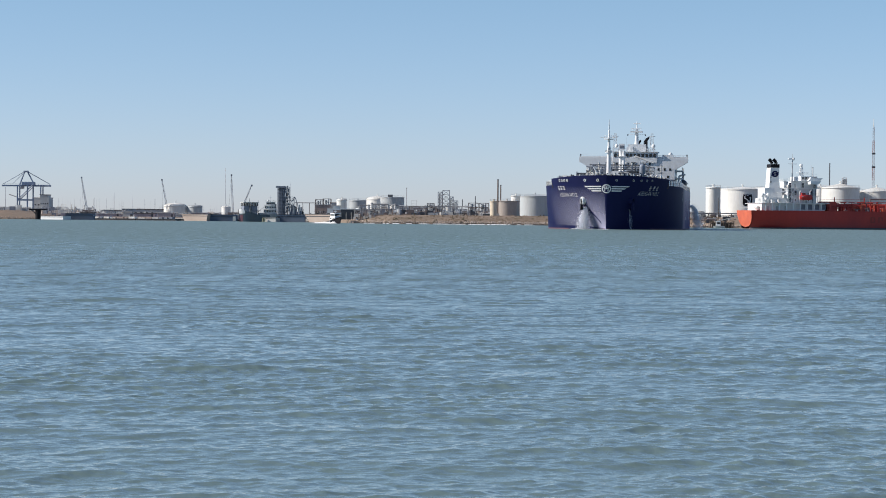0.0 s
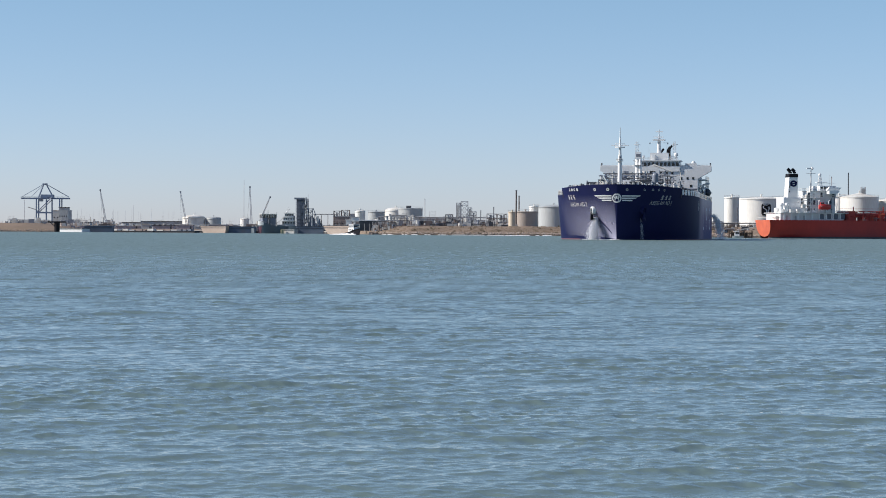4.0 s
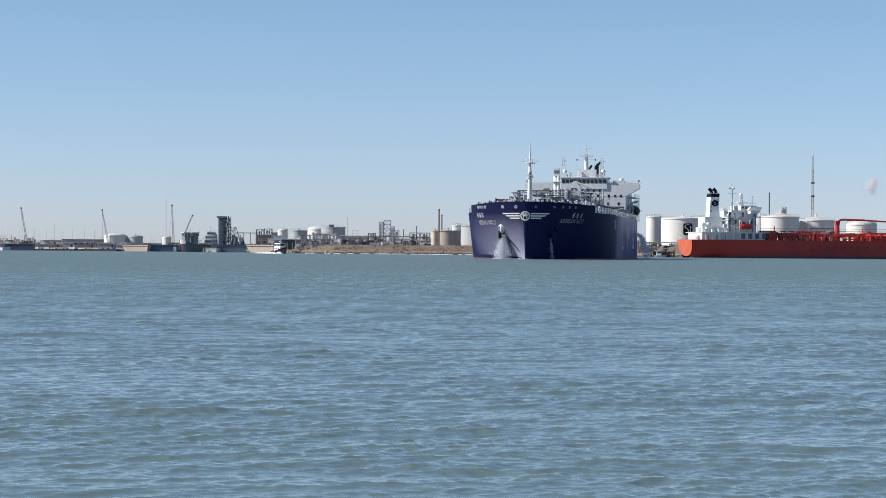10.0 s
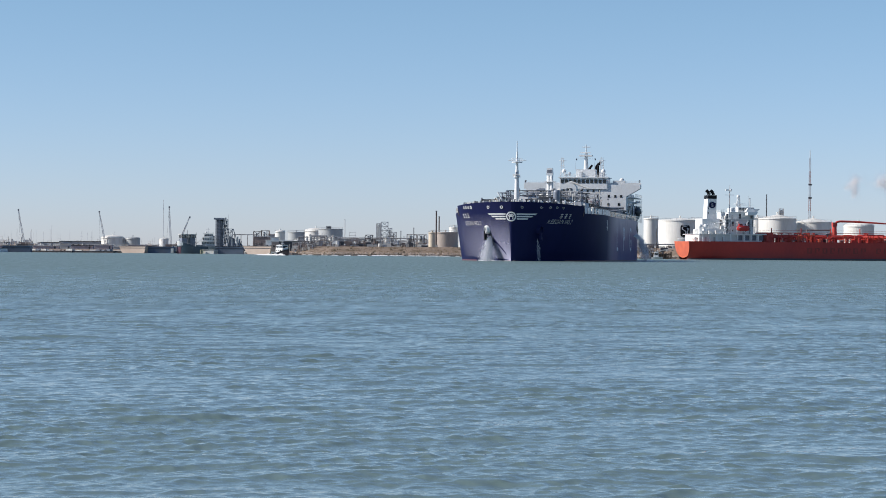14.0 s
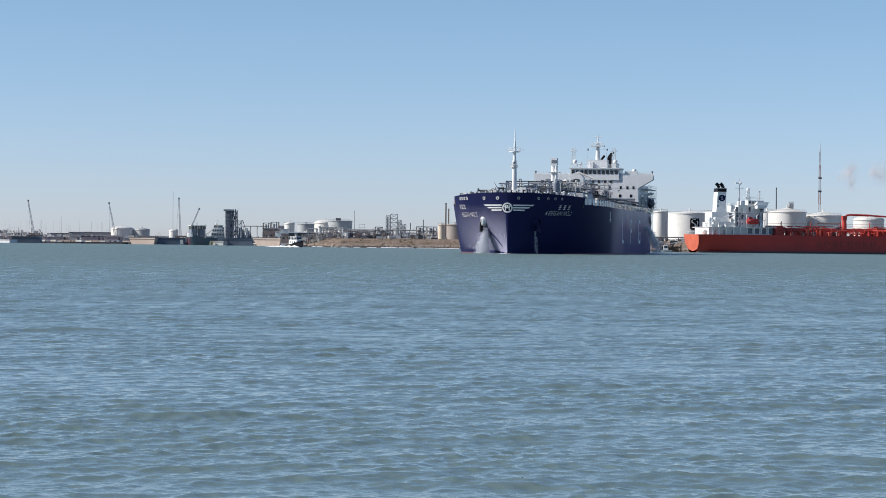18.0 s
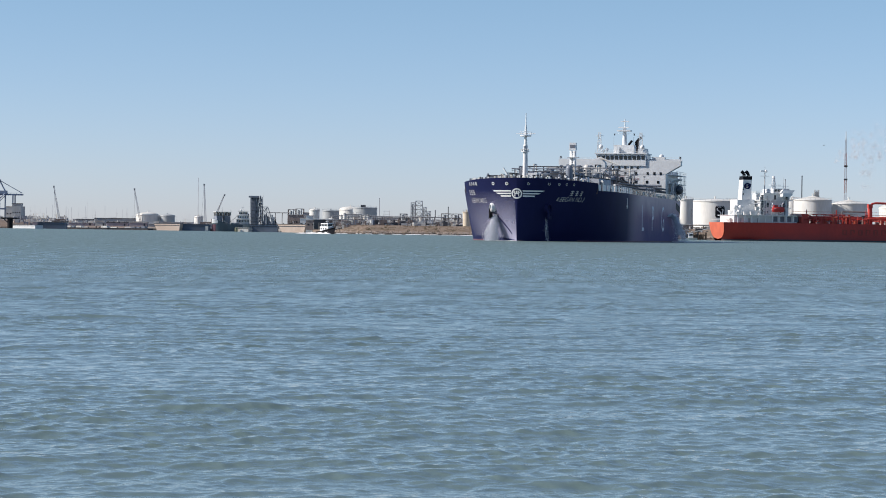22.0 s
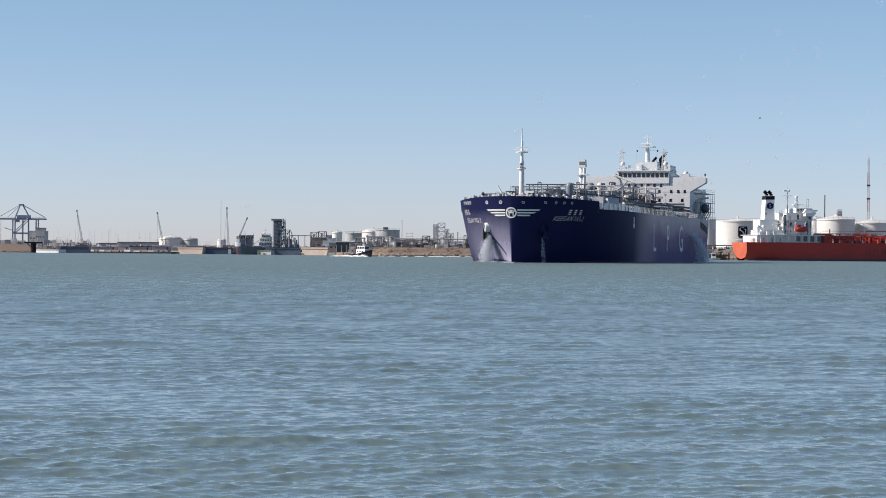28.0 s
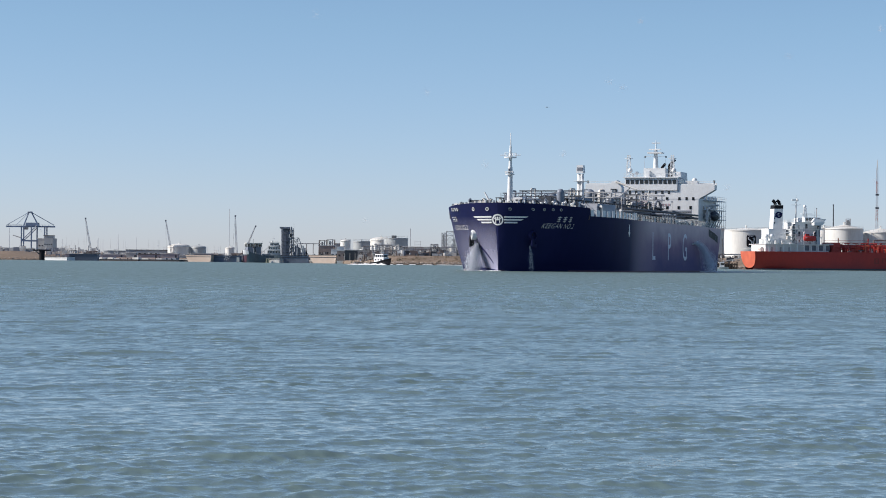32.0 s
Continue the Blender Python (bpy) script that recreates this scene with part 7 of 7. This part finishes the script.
    part("funnel_emblem", m, NAVY, f, "dark blue ring emblem with a slanted stroke")
    for z in (20.5, 22.5):
        part("funnel_window", Mesh().box(10.2, 10.7, -3.06, -3.0, z, z + 0.7), DARK_STEEL, f)
    part("casing_deck", Mesh().box(7, 17, -9, 9, 11.2, 13.6), WHITE, t)
    part("engine_casing", Mesh().box(7.0, 15, -5.5, 5.5, 11.4, 18.2), WHITE, t)
    for x in (6.5, 9.0):
        part("vent_cowl", Mesh().tube((x - 1.4, -8.5, 11.4), (x - 1.4, -8.5, 14.6), 0.8, 0.8, 10).ball((x - 1.4, -8.5, 14.8), 1.05, 10), WHITE, t)
    mm = part("main_mast", Mesh().tube((20.6, -2, 18), (20.6, -2, 30.5), 0.35, 0.22, 8).tube((20.6, -2, 30.5), (20.6, -2, 33.5), 0.08, 0.05, 5), LATTICE, t)
    part("radar_scanner", Mesh().box(18.7, 21.5, -2.3, -1.7, 30.9, 31.5).ball((21.1, -2, 31.2), 0.7, 8), WHITE, mm)
    part("mast_yard", Mesh().tube((18.5, -2, 29.0), (22.7, -2, 29.0), 0.1, 0.1, 5), LATTICE, mm)
    r2 = part("radar_mast", Mesh().lattice((25.4, 0, 23.4), (25.4, 0, 27.6), 1.6, 0.9, 4, 0.12), WHITE, t)
    part("radome", Mesh().ball((25.3, 0, 28.4), 0.8, 10), WHITE, r2)
    part("mast_platform", Mesh().box(23.6, 28.4, -1.6, 1.6, 25.0, 25.2), WHITE, r2)
    part("whip_antenna", Mesh().tube((30, 0, 23.6), (30, 0, 28.6), 0.08, 0.05, 5), LATTICE, t)
    lb = Mesh()
    ring = ((-1.25, 0.55), (-1.15, -0.35), (-0.5, -1.2), (0.5, -1.2), (1.15, -0.35), (1.25, 0.55), (0.95, 1.15), (-0.95, 1.15))
    lb.sheet([[(20.9 + 5.6 * u, -12.6 + y * g, 14.0 + z * (0.55 + 0.45 * g)) for y, z in ring] for u, g in ((0, 0.35), (0.1, 0.75), (0.25, 1), (0.75, 1), (0.92, 0.7), (1, 0.25))], True)
    lb.add([(20.9, -12.6 + y * 0.35, 14.0 + z * 0.7) for y, z in ring], [tuple(range(8))])
    l = part("lifeboat", lb, LIFE_RED, t, "red enclosed lifeboat")
    part("lifeboat_canopy", Mesh().box(21.6, 23.4, -13.3, -11.9, 15.1, 16.0, 0.15), LIFE_RED, l)
    part("lifeboat_window", Mesh().box(21.9, 23.1, -13.34, -13.2, 15.35, 15.75), GLASS, l)
    part("lifeboat_number_bar", Mesh().box(21.4, 22.2, -13.9, -13.84, 14.2, 14.5), WHITE, l, "white painted mark")
    for x in (21.4, 26.0):
        part("davit", Mesh().path([(x, -10.6, 11.4), (x, -11.2, 16.6), (x, -12.8, 17.0)], 0.22, 6), WHITE, t)
    part("stair", Mesh().tube((15.5, -9.7, 11.5), (19.5, -9.7, 18), 0.35, 0.35, 4), WHITE, t)
    # cargo deck
    rng = random.Random(21)
    for k in range(9):
        y = -9 + 2.2 * k
        z = 10.0 + 0.5 * (k % 3)
        part("deck_pipe", Mesh().tube((35, y, z), (150, y, z), 0.22 + 0.1 * (k % 3), None, 7), ORANGE_DECK, t)
    for k in range(22):
        x = 36 + 5.1 * k
        part("pipe_support", Mesh().box(x - 0.2, x + 0.2, -10, 10, 9.3, 9.6).tube((x, -9.8, 8), (x, -9.8, 11.6), 0.15, 0.15, 5).tube((x, 9.8, 8), (x, 9.8, 11.6), 0.15, 0.15, 5), ORANGE_DECK, t)
    part("catwalk", Mesh().box(34, 150, -1, 1, 12.2, 12.4).path([(34, -1, 13.4), (150, -1, 13.4)], 0.08, 4), ORANGE_DECK, t)
    for k in range(190):
        x, y = rng.uniform(35, 128), rng.uniform(-12.5, 8)
        h = rng.uniform(0.8, 4.4)
        m = Mesh()
        if rng.random() < 0.6:
            r = rng.uniform(0.1, 0.4)
            m.tube((x, y, 7.9), (x, y, 8 + h), r, r, 8).tube((x - rng.uniform(0.3, 2.2), y, 7.8 + h), (x + rng.uniform(0.3, 2.2), y, 7.8 + h), r * 0.9, r * 0.9, 7)
        else:
            wd = rng.uniform(0.4, 1.2)
            m.box(x - wd, x + wd, y - wd * 0.6, y + wd * 0.6, 7.9, 8 + h * 0.7)
        part("deck_fitting", m, rng.choice([ORANGE_DECK, ORANGE_DECK, RUST, ORANGE_DECK, ORANGE, LETTER_RED, DARK_STEEL, ORANGE_DECK, TRANSOM, WORN_WHITE if rng.random() < 0.3 else ORANGE_DECK]), t)
    m = Mesh()
    m.path([(34, -HB + 0.2, 9.2), (150, -HB + 0.2, 9.2)], 0.07, 4)
    m.path([(34, -HB + 0.2, 8.7), (150, -HB + 0.2, 8.7)], 0.06, 4)
    for k in range(40):
        m.tube((34 + 2.9 * k, -HB + 0.2, 8), (34 + 2.9 * k, -HB + 0.2, 9.2), 0.07, 0.07, 4)
    part("side_rail", m, ORANGE_DECK, t)
    part("deck_store", Mesh().box(34.5, 39, -9, 4, 8, 12.2, 0.1), ORANGE_DECK, t)
    k = part("hose_crane", Mesh().tube((70, -2, 8), (70, -2, 16.4), 1.3, 1.0, 12), ORANGE_DECK, t, "orange-red hose crane")
    part("crane_jib", Mesh().path([(70, -2, 15.6), (70.3, -2, 16.6), (71.2, -2, 17.4), (72.8, -2, 17.7), (82, -2, 17.5)], 0.48, 8).tube((82, -2, 17.5), (99, -2, 16.6), 0.42, 0.3, 8), ORANGE_DECK, k)
    part("crane_cab", Mesh().box(69.0, 71.0, -3.0, -1.0, 15.4, 17.2), ORANGE_DECK, k)
    part("crane_rest", Mesh().path([(57, -2, 8), (57, -2, 13.6), (68, -2, 13.6)], 0.3, 6), RUST, t)
    part("manifold_house", Mesh().box(84, 92, -6, 6, 8, 11.8), ORANGE_DECK, t)
    for k in range(6):
        part("manifold_pipe", Mesh().tube((82 + 2.4 * k, -12.8, 10.6), (82 + 2.4 * k, 0, 10.6), 0.4, 0.4, 8).tube((82 + 2.4 * k, -12.8, 8), (82 + 2.4 * k, -12.8, 10.8), 0.25, 0.25, 6), ORANGE_DECK, t)
    for k in range(4):
        part("vent_riser", Mesh().tube((42 + 14 * k, 3, 8), (42 + 14 * k, 3, 14.4), 0.25, 0.25, 7), ORANGE_DECK, t)
    return t


tanker = moored_tanker()


# ---- the launch, its wake, the water jets, the gull and the steam ----
def pilot_launch():
    t = thing("pilot_launch", "black-hulled launch with a white cabin running with a wake", "boat")
    rows = []
    for i in range(13):
        u = i / 12
        x = -7 + 14 * u
        hw = 2.3 * (1 - max(0, (u - 0.5) / 0.5) ** 2.4)
        zt = 1.3 + 2.3 * u ** 1.7
        rows.append([(x - 0.8 * u, -hw * 0.72, -0.4), (x - 0.3 * u, -hw * 0.9, zt * 0.5), (x, -hw, zt), (x, hw, zt), (x - 0.3 * u, hw * 0.9, zt * 0.5), (x - 0.8 * u, hw * 0.72, -0.4)])
    part("hull", Mesh().sheet(rows).add(rows[0], [(5, 4, 3, 2, 1, 0)]), HULL_BLACK, t, "black hull", sharp=50)
    part("deck", Mesh().sheet([[(r[2][0], r[2][1] * 0.97, r[2][2] - 0.3), (r[2][0], -r[2][1] * 0.97, r[2][2] - 0.3)] for r in rows]), GREY_CLAD, t)
    c = part("cabin", Mesh().box(-4.6, 3.0, -1.75, 1.75, 1.0, 3.9, 0.12), WHITE, t, "white cabin")
    part("window_band", Mesh().box(-3.4, 2.4, -1.5, 1.5, 3.9, 5.1, 0.1), GLASS, t, "dark wheelhouse windows")
    for x in (-3.4, -1.9, -0.4, 1.0, 2.3):
        for y in (-1.5, 1.5):
            part("window_post", Mesh().box(x - 0.12, x + 0.12, y - 0.08, y + 0.08, 3.9, 5.15), WHITE, t)
    part("wheelhouse_roof", Mesh().box(-3.8, 2.7, -1.75, 1.75, 5.1, 5.45, 0.1), WHITE, t)
    for side in (-1, 1):
        for i in range(3):
            part("cabin_window", Mesh().box(-3.8 + 2.1 * i, -2.8 + 2.1 * i, side * 1.7 - 0.03, side * 1.7 + 0.03, 2.3, 3.0), GLASS, c)
    part("mast", Mesh().tube((-0.5, 0, 5.4), (-0.7, 0, 8.4), 0.14, 0.07, 6).tube((-0.6, -1.0, 7.2), (-0.6, 1.0, 7.2), 0.06, 0.06, 5), WORN_WHITE, t)
    part("radar", Mesh().box(-0.4, 0.0, -0.8, 0.8, 6.1, 6.4), WHITE, t)
    part("fender_rail", Mesh().path([(r[2][0], r[2][1] - 0.05, r[2][2] - 0.3) for r in rows], 0.14, 6), BLACK, t)
    part("bow_rail", Mesh().path([(r[2][0], r[2][1] * 0.9, r[2][2] + 0.9) for r in rows[7:]], 0.05, 4), WORN_WHITE, t)
    # foam: bow wave and trailing wake in low lumpy pieces
    rng = random.Random(4)
    wake = []
    for i in range(16):
        L = rng.uniform(1.8, 4.2)
        x = 6 - 1.7 * i
        m = Mesh()
        n = 7
        hh = max(0.3, 1.25 - 0.04 * i) * rng.uniform(0.7, 1.2)
        w = 1.0 + 0.10 * i
        rw = []
        for j in range(n):
            u = j / (n - 1)
            rw.append([(x - L * u, -2.3 - 0.09 * i + w * k, 0.02 + hh * math.sin(math.pi * u) * math.cos((k - 0.0) * 1.45) * rng.uniform(0.5, 1)) for k in (-1, -0.5, 0, 0.5, 1)])
        m.sheet(rw)
        wake.append(part("wake_foam", m, FOAM, t, "white foam of the wake"))
    return t, wake


launch, launch_wake = pilot_launch()


def falling_spray(name, start, vel, cone, size, clumps, each, material, parent, label, seed, drop_to=0.0, mist=0.0):
    """Water thrown from a pipe: clumps of short thin streaks along the thrown curves, thinning outwards."""
    rng = random.Random(seed)
    made = []
    for k in range(clumps):
        m = Mesh()
        for _ in range(each):
            v = Vector(vel) + Vector([rng.gauss(0, cone) for _ in range(3)])
            tend = (v.z + math.sqrt(v.z ** 2 + 2 * 9.81 * (start[2] - drop_to))) / 9.81
            t0 = tend * rng.random() ** 0.8
            dt = rng.uniform(0.03, 0.08)

            def at(tt):
                return Vector(start) + v * tt + Vector((0, 0, -4.905 * tt * tt))
            p, q = at(t0), at(min(tend, t0 + dt))
            w = Vector([rng.gauss(0, mist * t0) for _ in range(3)])
            r = size * rng.uniform(0.5, 1.3)
            if (q - p).length > 0.02:
                m.tube(p + w, q + w, r, r * 0.5, 3)
        made.append(tagged(part(name, m, material, parent, label), kind="stuff"))
    return made


jets = []
a0 = on_hull(HAWSE_X + 0.6, 6.6, -1, 0.5)
jets += falling_spray("anchor_wash", a0, (0.7, -0.8, 0.1), 0.85, 0.020, 20, 380, SPRAY, carrier, "white wash water falling from the hawse pipe", 1)
b0 = on_hull(HAWSE_X, 6.2, 1, 0.4)
jets += falling_spray("anchor_wash", b0, (0.1, 0.5, 0.0), 0.30, 0.008, 8, 60, JET, carrier, "thin wash water falling from the hawse pipe", 2)
c0 = on_hull(-111, 7.6, 1, 0.2)
jets += falling_spray("overboard_discharge", c0, (-9.5, 1.7, 3.0), 0.24, 0.018, 22, 260, JET, carrier, "blue-white discharge water arcing from the side", 3, mist=0.6)
m = Mesh()
rng = random.Random(8)
for k in range(90):
    x = 0.4 - 13.4 * rng.random() ** 1.5
    y = -hull_y(min(x, -0.1), 0) - rng.uniform(0.0, 1.4)
    m.ball((x, y, 0.0), rng.uniform(0.15, 0.45), 7, 0.4)
for k in range(10):
    x = rng.uniform(-2.5, 0.8)
    m.ball((x, hull_y(min(x, -0.1), 0) + rng.uniform(0, 0.5), 0.0), rng.uniform(0.12, 0.3), 7, 0.4)
fm = Mesh()
for k in range(46):
    x = -122 - 10 * rng.random()
    fm.ball((x, hull_y(x, 0) + rng.gauss(3.0, 1.6), -0.05), rng.uniform(0.25, 0.7), 7, 0.5)
part("discharge_foam", fm, FOAM, carrier, "white foam where the discharge meets the water")
bow_foam = part("bow_foam", m, FOAM, carrier, "white foam at the stem")


def gull():
    t = thing("gull", "grey-white gull gliding over the water", "bird")
    part("body", Mesh().sheet([[(0.24 * (1 - 2 * i / 8), 0.055 * math.sin(math.pi * (i + 0.2) / 8.4) * math.cos(a), 0.055 * math.sin(math.pi * (i + 0.2) / 8.4) * math.sin(a)) for a in [2 * math.pi * j / 8 for j in range(8)]] for i in range(9)], True), GREY_CLAD, t)
    wings = []
    for side in (-1, 1):
        m = Mesh()
        prof = ((0, 0.09, -0.09, 0), (0.2, 0.1, -0.06, 0.06), (0.4, 0.03, -0.08, 0.03))
        up = [(a, side * s, z + 0.015) for s, a, b, z in prof] + [(b, side * s, z + 0.01) for s, a, b, z in reversed(prof)]
        lo = [(p[0], p[1], p[2] - 0.02) for p in up]
        n = len(up)
        m.add(up + lo, [tuple(range(n)), tuple(reversed(range(n, 2 * n)))] + [(i, n + i, n + (i + 1) % n, (i + 1) % n) for i in range(n)])
        wings.append(part("wing", m, DARK_STEEL, t, "dark-tipped grey wing"))
    part("tail", Mesh().extrude([(-0.2, -0.03, 0), (-0.2, 0.03, 0), (-0.34, 0.06, 0), (-0.34, -0.06, 0)], (0, 0, 0.015)), WORN_WHITE, t)
    part("head", Mesh().ball((0.25, 0, 0.02), 0.05, 8), WORN_WHITE, t)
    return t, wings


bird, bird_wings = gull()


def steam_plume():
    t = thing("steam_plume", "thin white steam drifting over the refinery", "steam")
    rng = random.Random(31)
    puffs = []
    centres = []
    for cx, cz, sx, sz, puffs_here in ((-4.5, -1, 2.0, 3.0, 27), (-2.0, 3.4, 1.2, 2.0, 12), (17, 3.0, 3.6, 2.4, 30), (21, 1.0, 3.0, 1.8, 12)):
        for _ in range(puffs_here):
            # a puff of fine droplets, thinning outwards
            m = Mesh()
            c = Vector((rng.gauss(cx, sx), rng.gauss(0, 2), rng.gauss(cz, sz)))
            s = rng.uniform(0.9, 2.0)
            for _ in range(320):
                p = c + Vector((rng.gauss(0, s), rng.gauss(0, s), rng.gauss(0, s)))
                r = rng.uniform(0.03, 0.055)
                m.add([p + Vector(d) * r for d in ((1, 1, 1), (-1, -1, 1), (-1, 1, -1), (1, -1, -1))], [(0, 1, 2), (0, 3, 1), (0, 2, 3), (1, 3, 2)])
            puffs.append(tagged(part("puff", m, STEAM, t), kind="stuff"))
            centres.append((c.x - cx, c.z - cz))
    return t, puffs, centres


steam, steam_puffs, steam_centres = steam_plume()


# ---- what moves ----
def motions():
    def ship_pose(x, y, heading):
        return pose(x, y, 0, 0, 0, -90 - heading)
    walk(carrier, [
        (0, ship_pose(33.02, 719.65, 6.34)),
        (4, ship_pose(29.82, 701.32, 7.69)),
        (8, ship_pose(26.46, 683.26, 8.99)),
        (12, ship_pose(22.82, 664.81, 10.29)),
        (16, ship_pose(18.85, 645.66, 11.61)),
        (20, ship_pose(14.50, 625.86, 12.99)),
        (24, ship_pose(9.78, 605.82, 14.43)),
        (28, ship_pose(4.72, 586.29, 15.92)),
        (32, ship_pose(-0.60, 568.38, 17.47)),
    ])
    # the surface drifts slowly with the wind
    walk(water, [(0, pose(0, 0, 0)), (32, pose(1.5, -8.0, 0))])
    walk(launch, [
        (0, pose(-85.16, 1250.0, 0.0, 0, 0, -66)),
        (3, pose(-84.47, 1243.4, 0.0, 0, 0, -64)),
        (6, pose(-83.98, 1236.9, 0.0, 0, 0, -63)),
        (9, pose(-82.15, 1230.3, 0.0, 0, 0, -61)),
        (12, pose(-80.46, 1223.8, 0.0, 0, 0, -59)),
        (14.5, pose(-78.19, 1218.3, 0.0, 0, 0, -58)),
        (17, pose(-76.58, 1212.8, 0.0, 0, 0, -56)),
        (20, pose(-74.33, 1206.2, 0.0, 0, 0, -55)),
        (23, pose(-70.88, 1199.7, 0.0, 0, 0, -53)),
        (24.5, pose(-68.77, 1196.4, 0.0, 0, 0, -52)),
        (27, pose(-65.79, 1190.9, 0.0, 0, 0, -51)),
        (29, pose(-62.98, 1186.6, 0.0, 0, 0, -50)),
        (31, pose(-60.42, 1182.2, 0.0, 0, 0, -49)),
        (32, pose(-58.98, 1180.0, 0.0, 0, 0, -48)),
    ])
    for i, w in enumerate(launch_wake):
        walk(w, [(t, pose(0.35 * math.sin(1.9 * t + i), 0, 0.05 * math.sin(3.1 * t + 2 * i))) for t in range(0, 33)])
    for i, j in enumerate(jets):
        walk(j, [(t / 2, pose(0.12 * math.sin(2.7 * t + 1.7 * i), 0.08 * math.sin(3.3 * t + i), 0.10 * math.sin(4.1 * t + 2.3 * i))) for t in range(0, 65, 2)])
    walk(bow_foam, [(t / 2, pose(0.12 * math.sin(1.3 * t), 0.05 * math.sin(2.1 * t), 0.05 * math.sin(1.7 * t))) for t in range(0, 65)])
    walk(bird, [
        (0, pose(290, 812, 60, 0, 0, 200)),
        (20, pose(95, 532, 28, 0, 0, 200)),
        (24, pose(59.86, 476.00, 18.55, 0, 0, 180)),
        (28, pose(46.99, 420.00, 26.42, 0, 0, 180)),
        (29, pose(40.61, 406.00, 26.68, 0, 0, 180)),
        (30, pose(30.52, 392.00, 26.36, 0, 0, 180)),
        (31, pose(18.82, 378.00, 26.29, 0, 0, 180)),
        (32, pose(6.81, 364.00, 26.01, 0, 0, 180)),
    ])
    for k, w in enumerate(bird_wings):
        side = -1 if k == 0 else 1
        walk(w, [(t / 4, pose(0, 0, 0, side * (8 + 22 * math.sin(2.2 * t)), 0, 0)) for t in range(0, 129)])
    sx, sz = 294.8, 52.1
    walk(steam, [(0, pose(sx + 45, 1700, sz - 4)), (10, pose(sx + 19, 1700, sz - 1)), (14, pose(sx + 8, 1700, sz)), (17, pose(sx, 1700, sz + 1.5)), (20, pose(sx - 8, 1700, sz + 5)), (24, pose(sx - 19, 1700, sz + 9)), (32, pose(sx - 40, 1700, sz + 15))])
    # the puffs part as the steam thins out
    for p, (dx, dz) in zip(steam_puffs, steam_centres):
        walk(p, [(t, pose(dx * g, 0, dz * g + up)) for t, g, up in ((0, -0.5, -2), (8, -0.3, 0), (14, 0, 0), (17, 0.3, 0), (20, 0.9, 0), (24, 8, 6), (28, 45, 30), (32, 130, 80))])


motions()
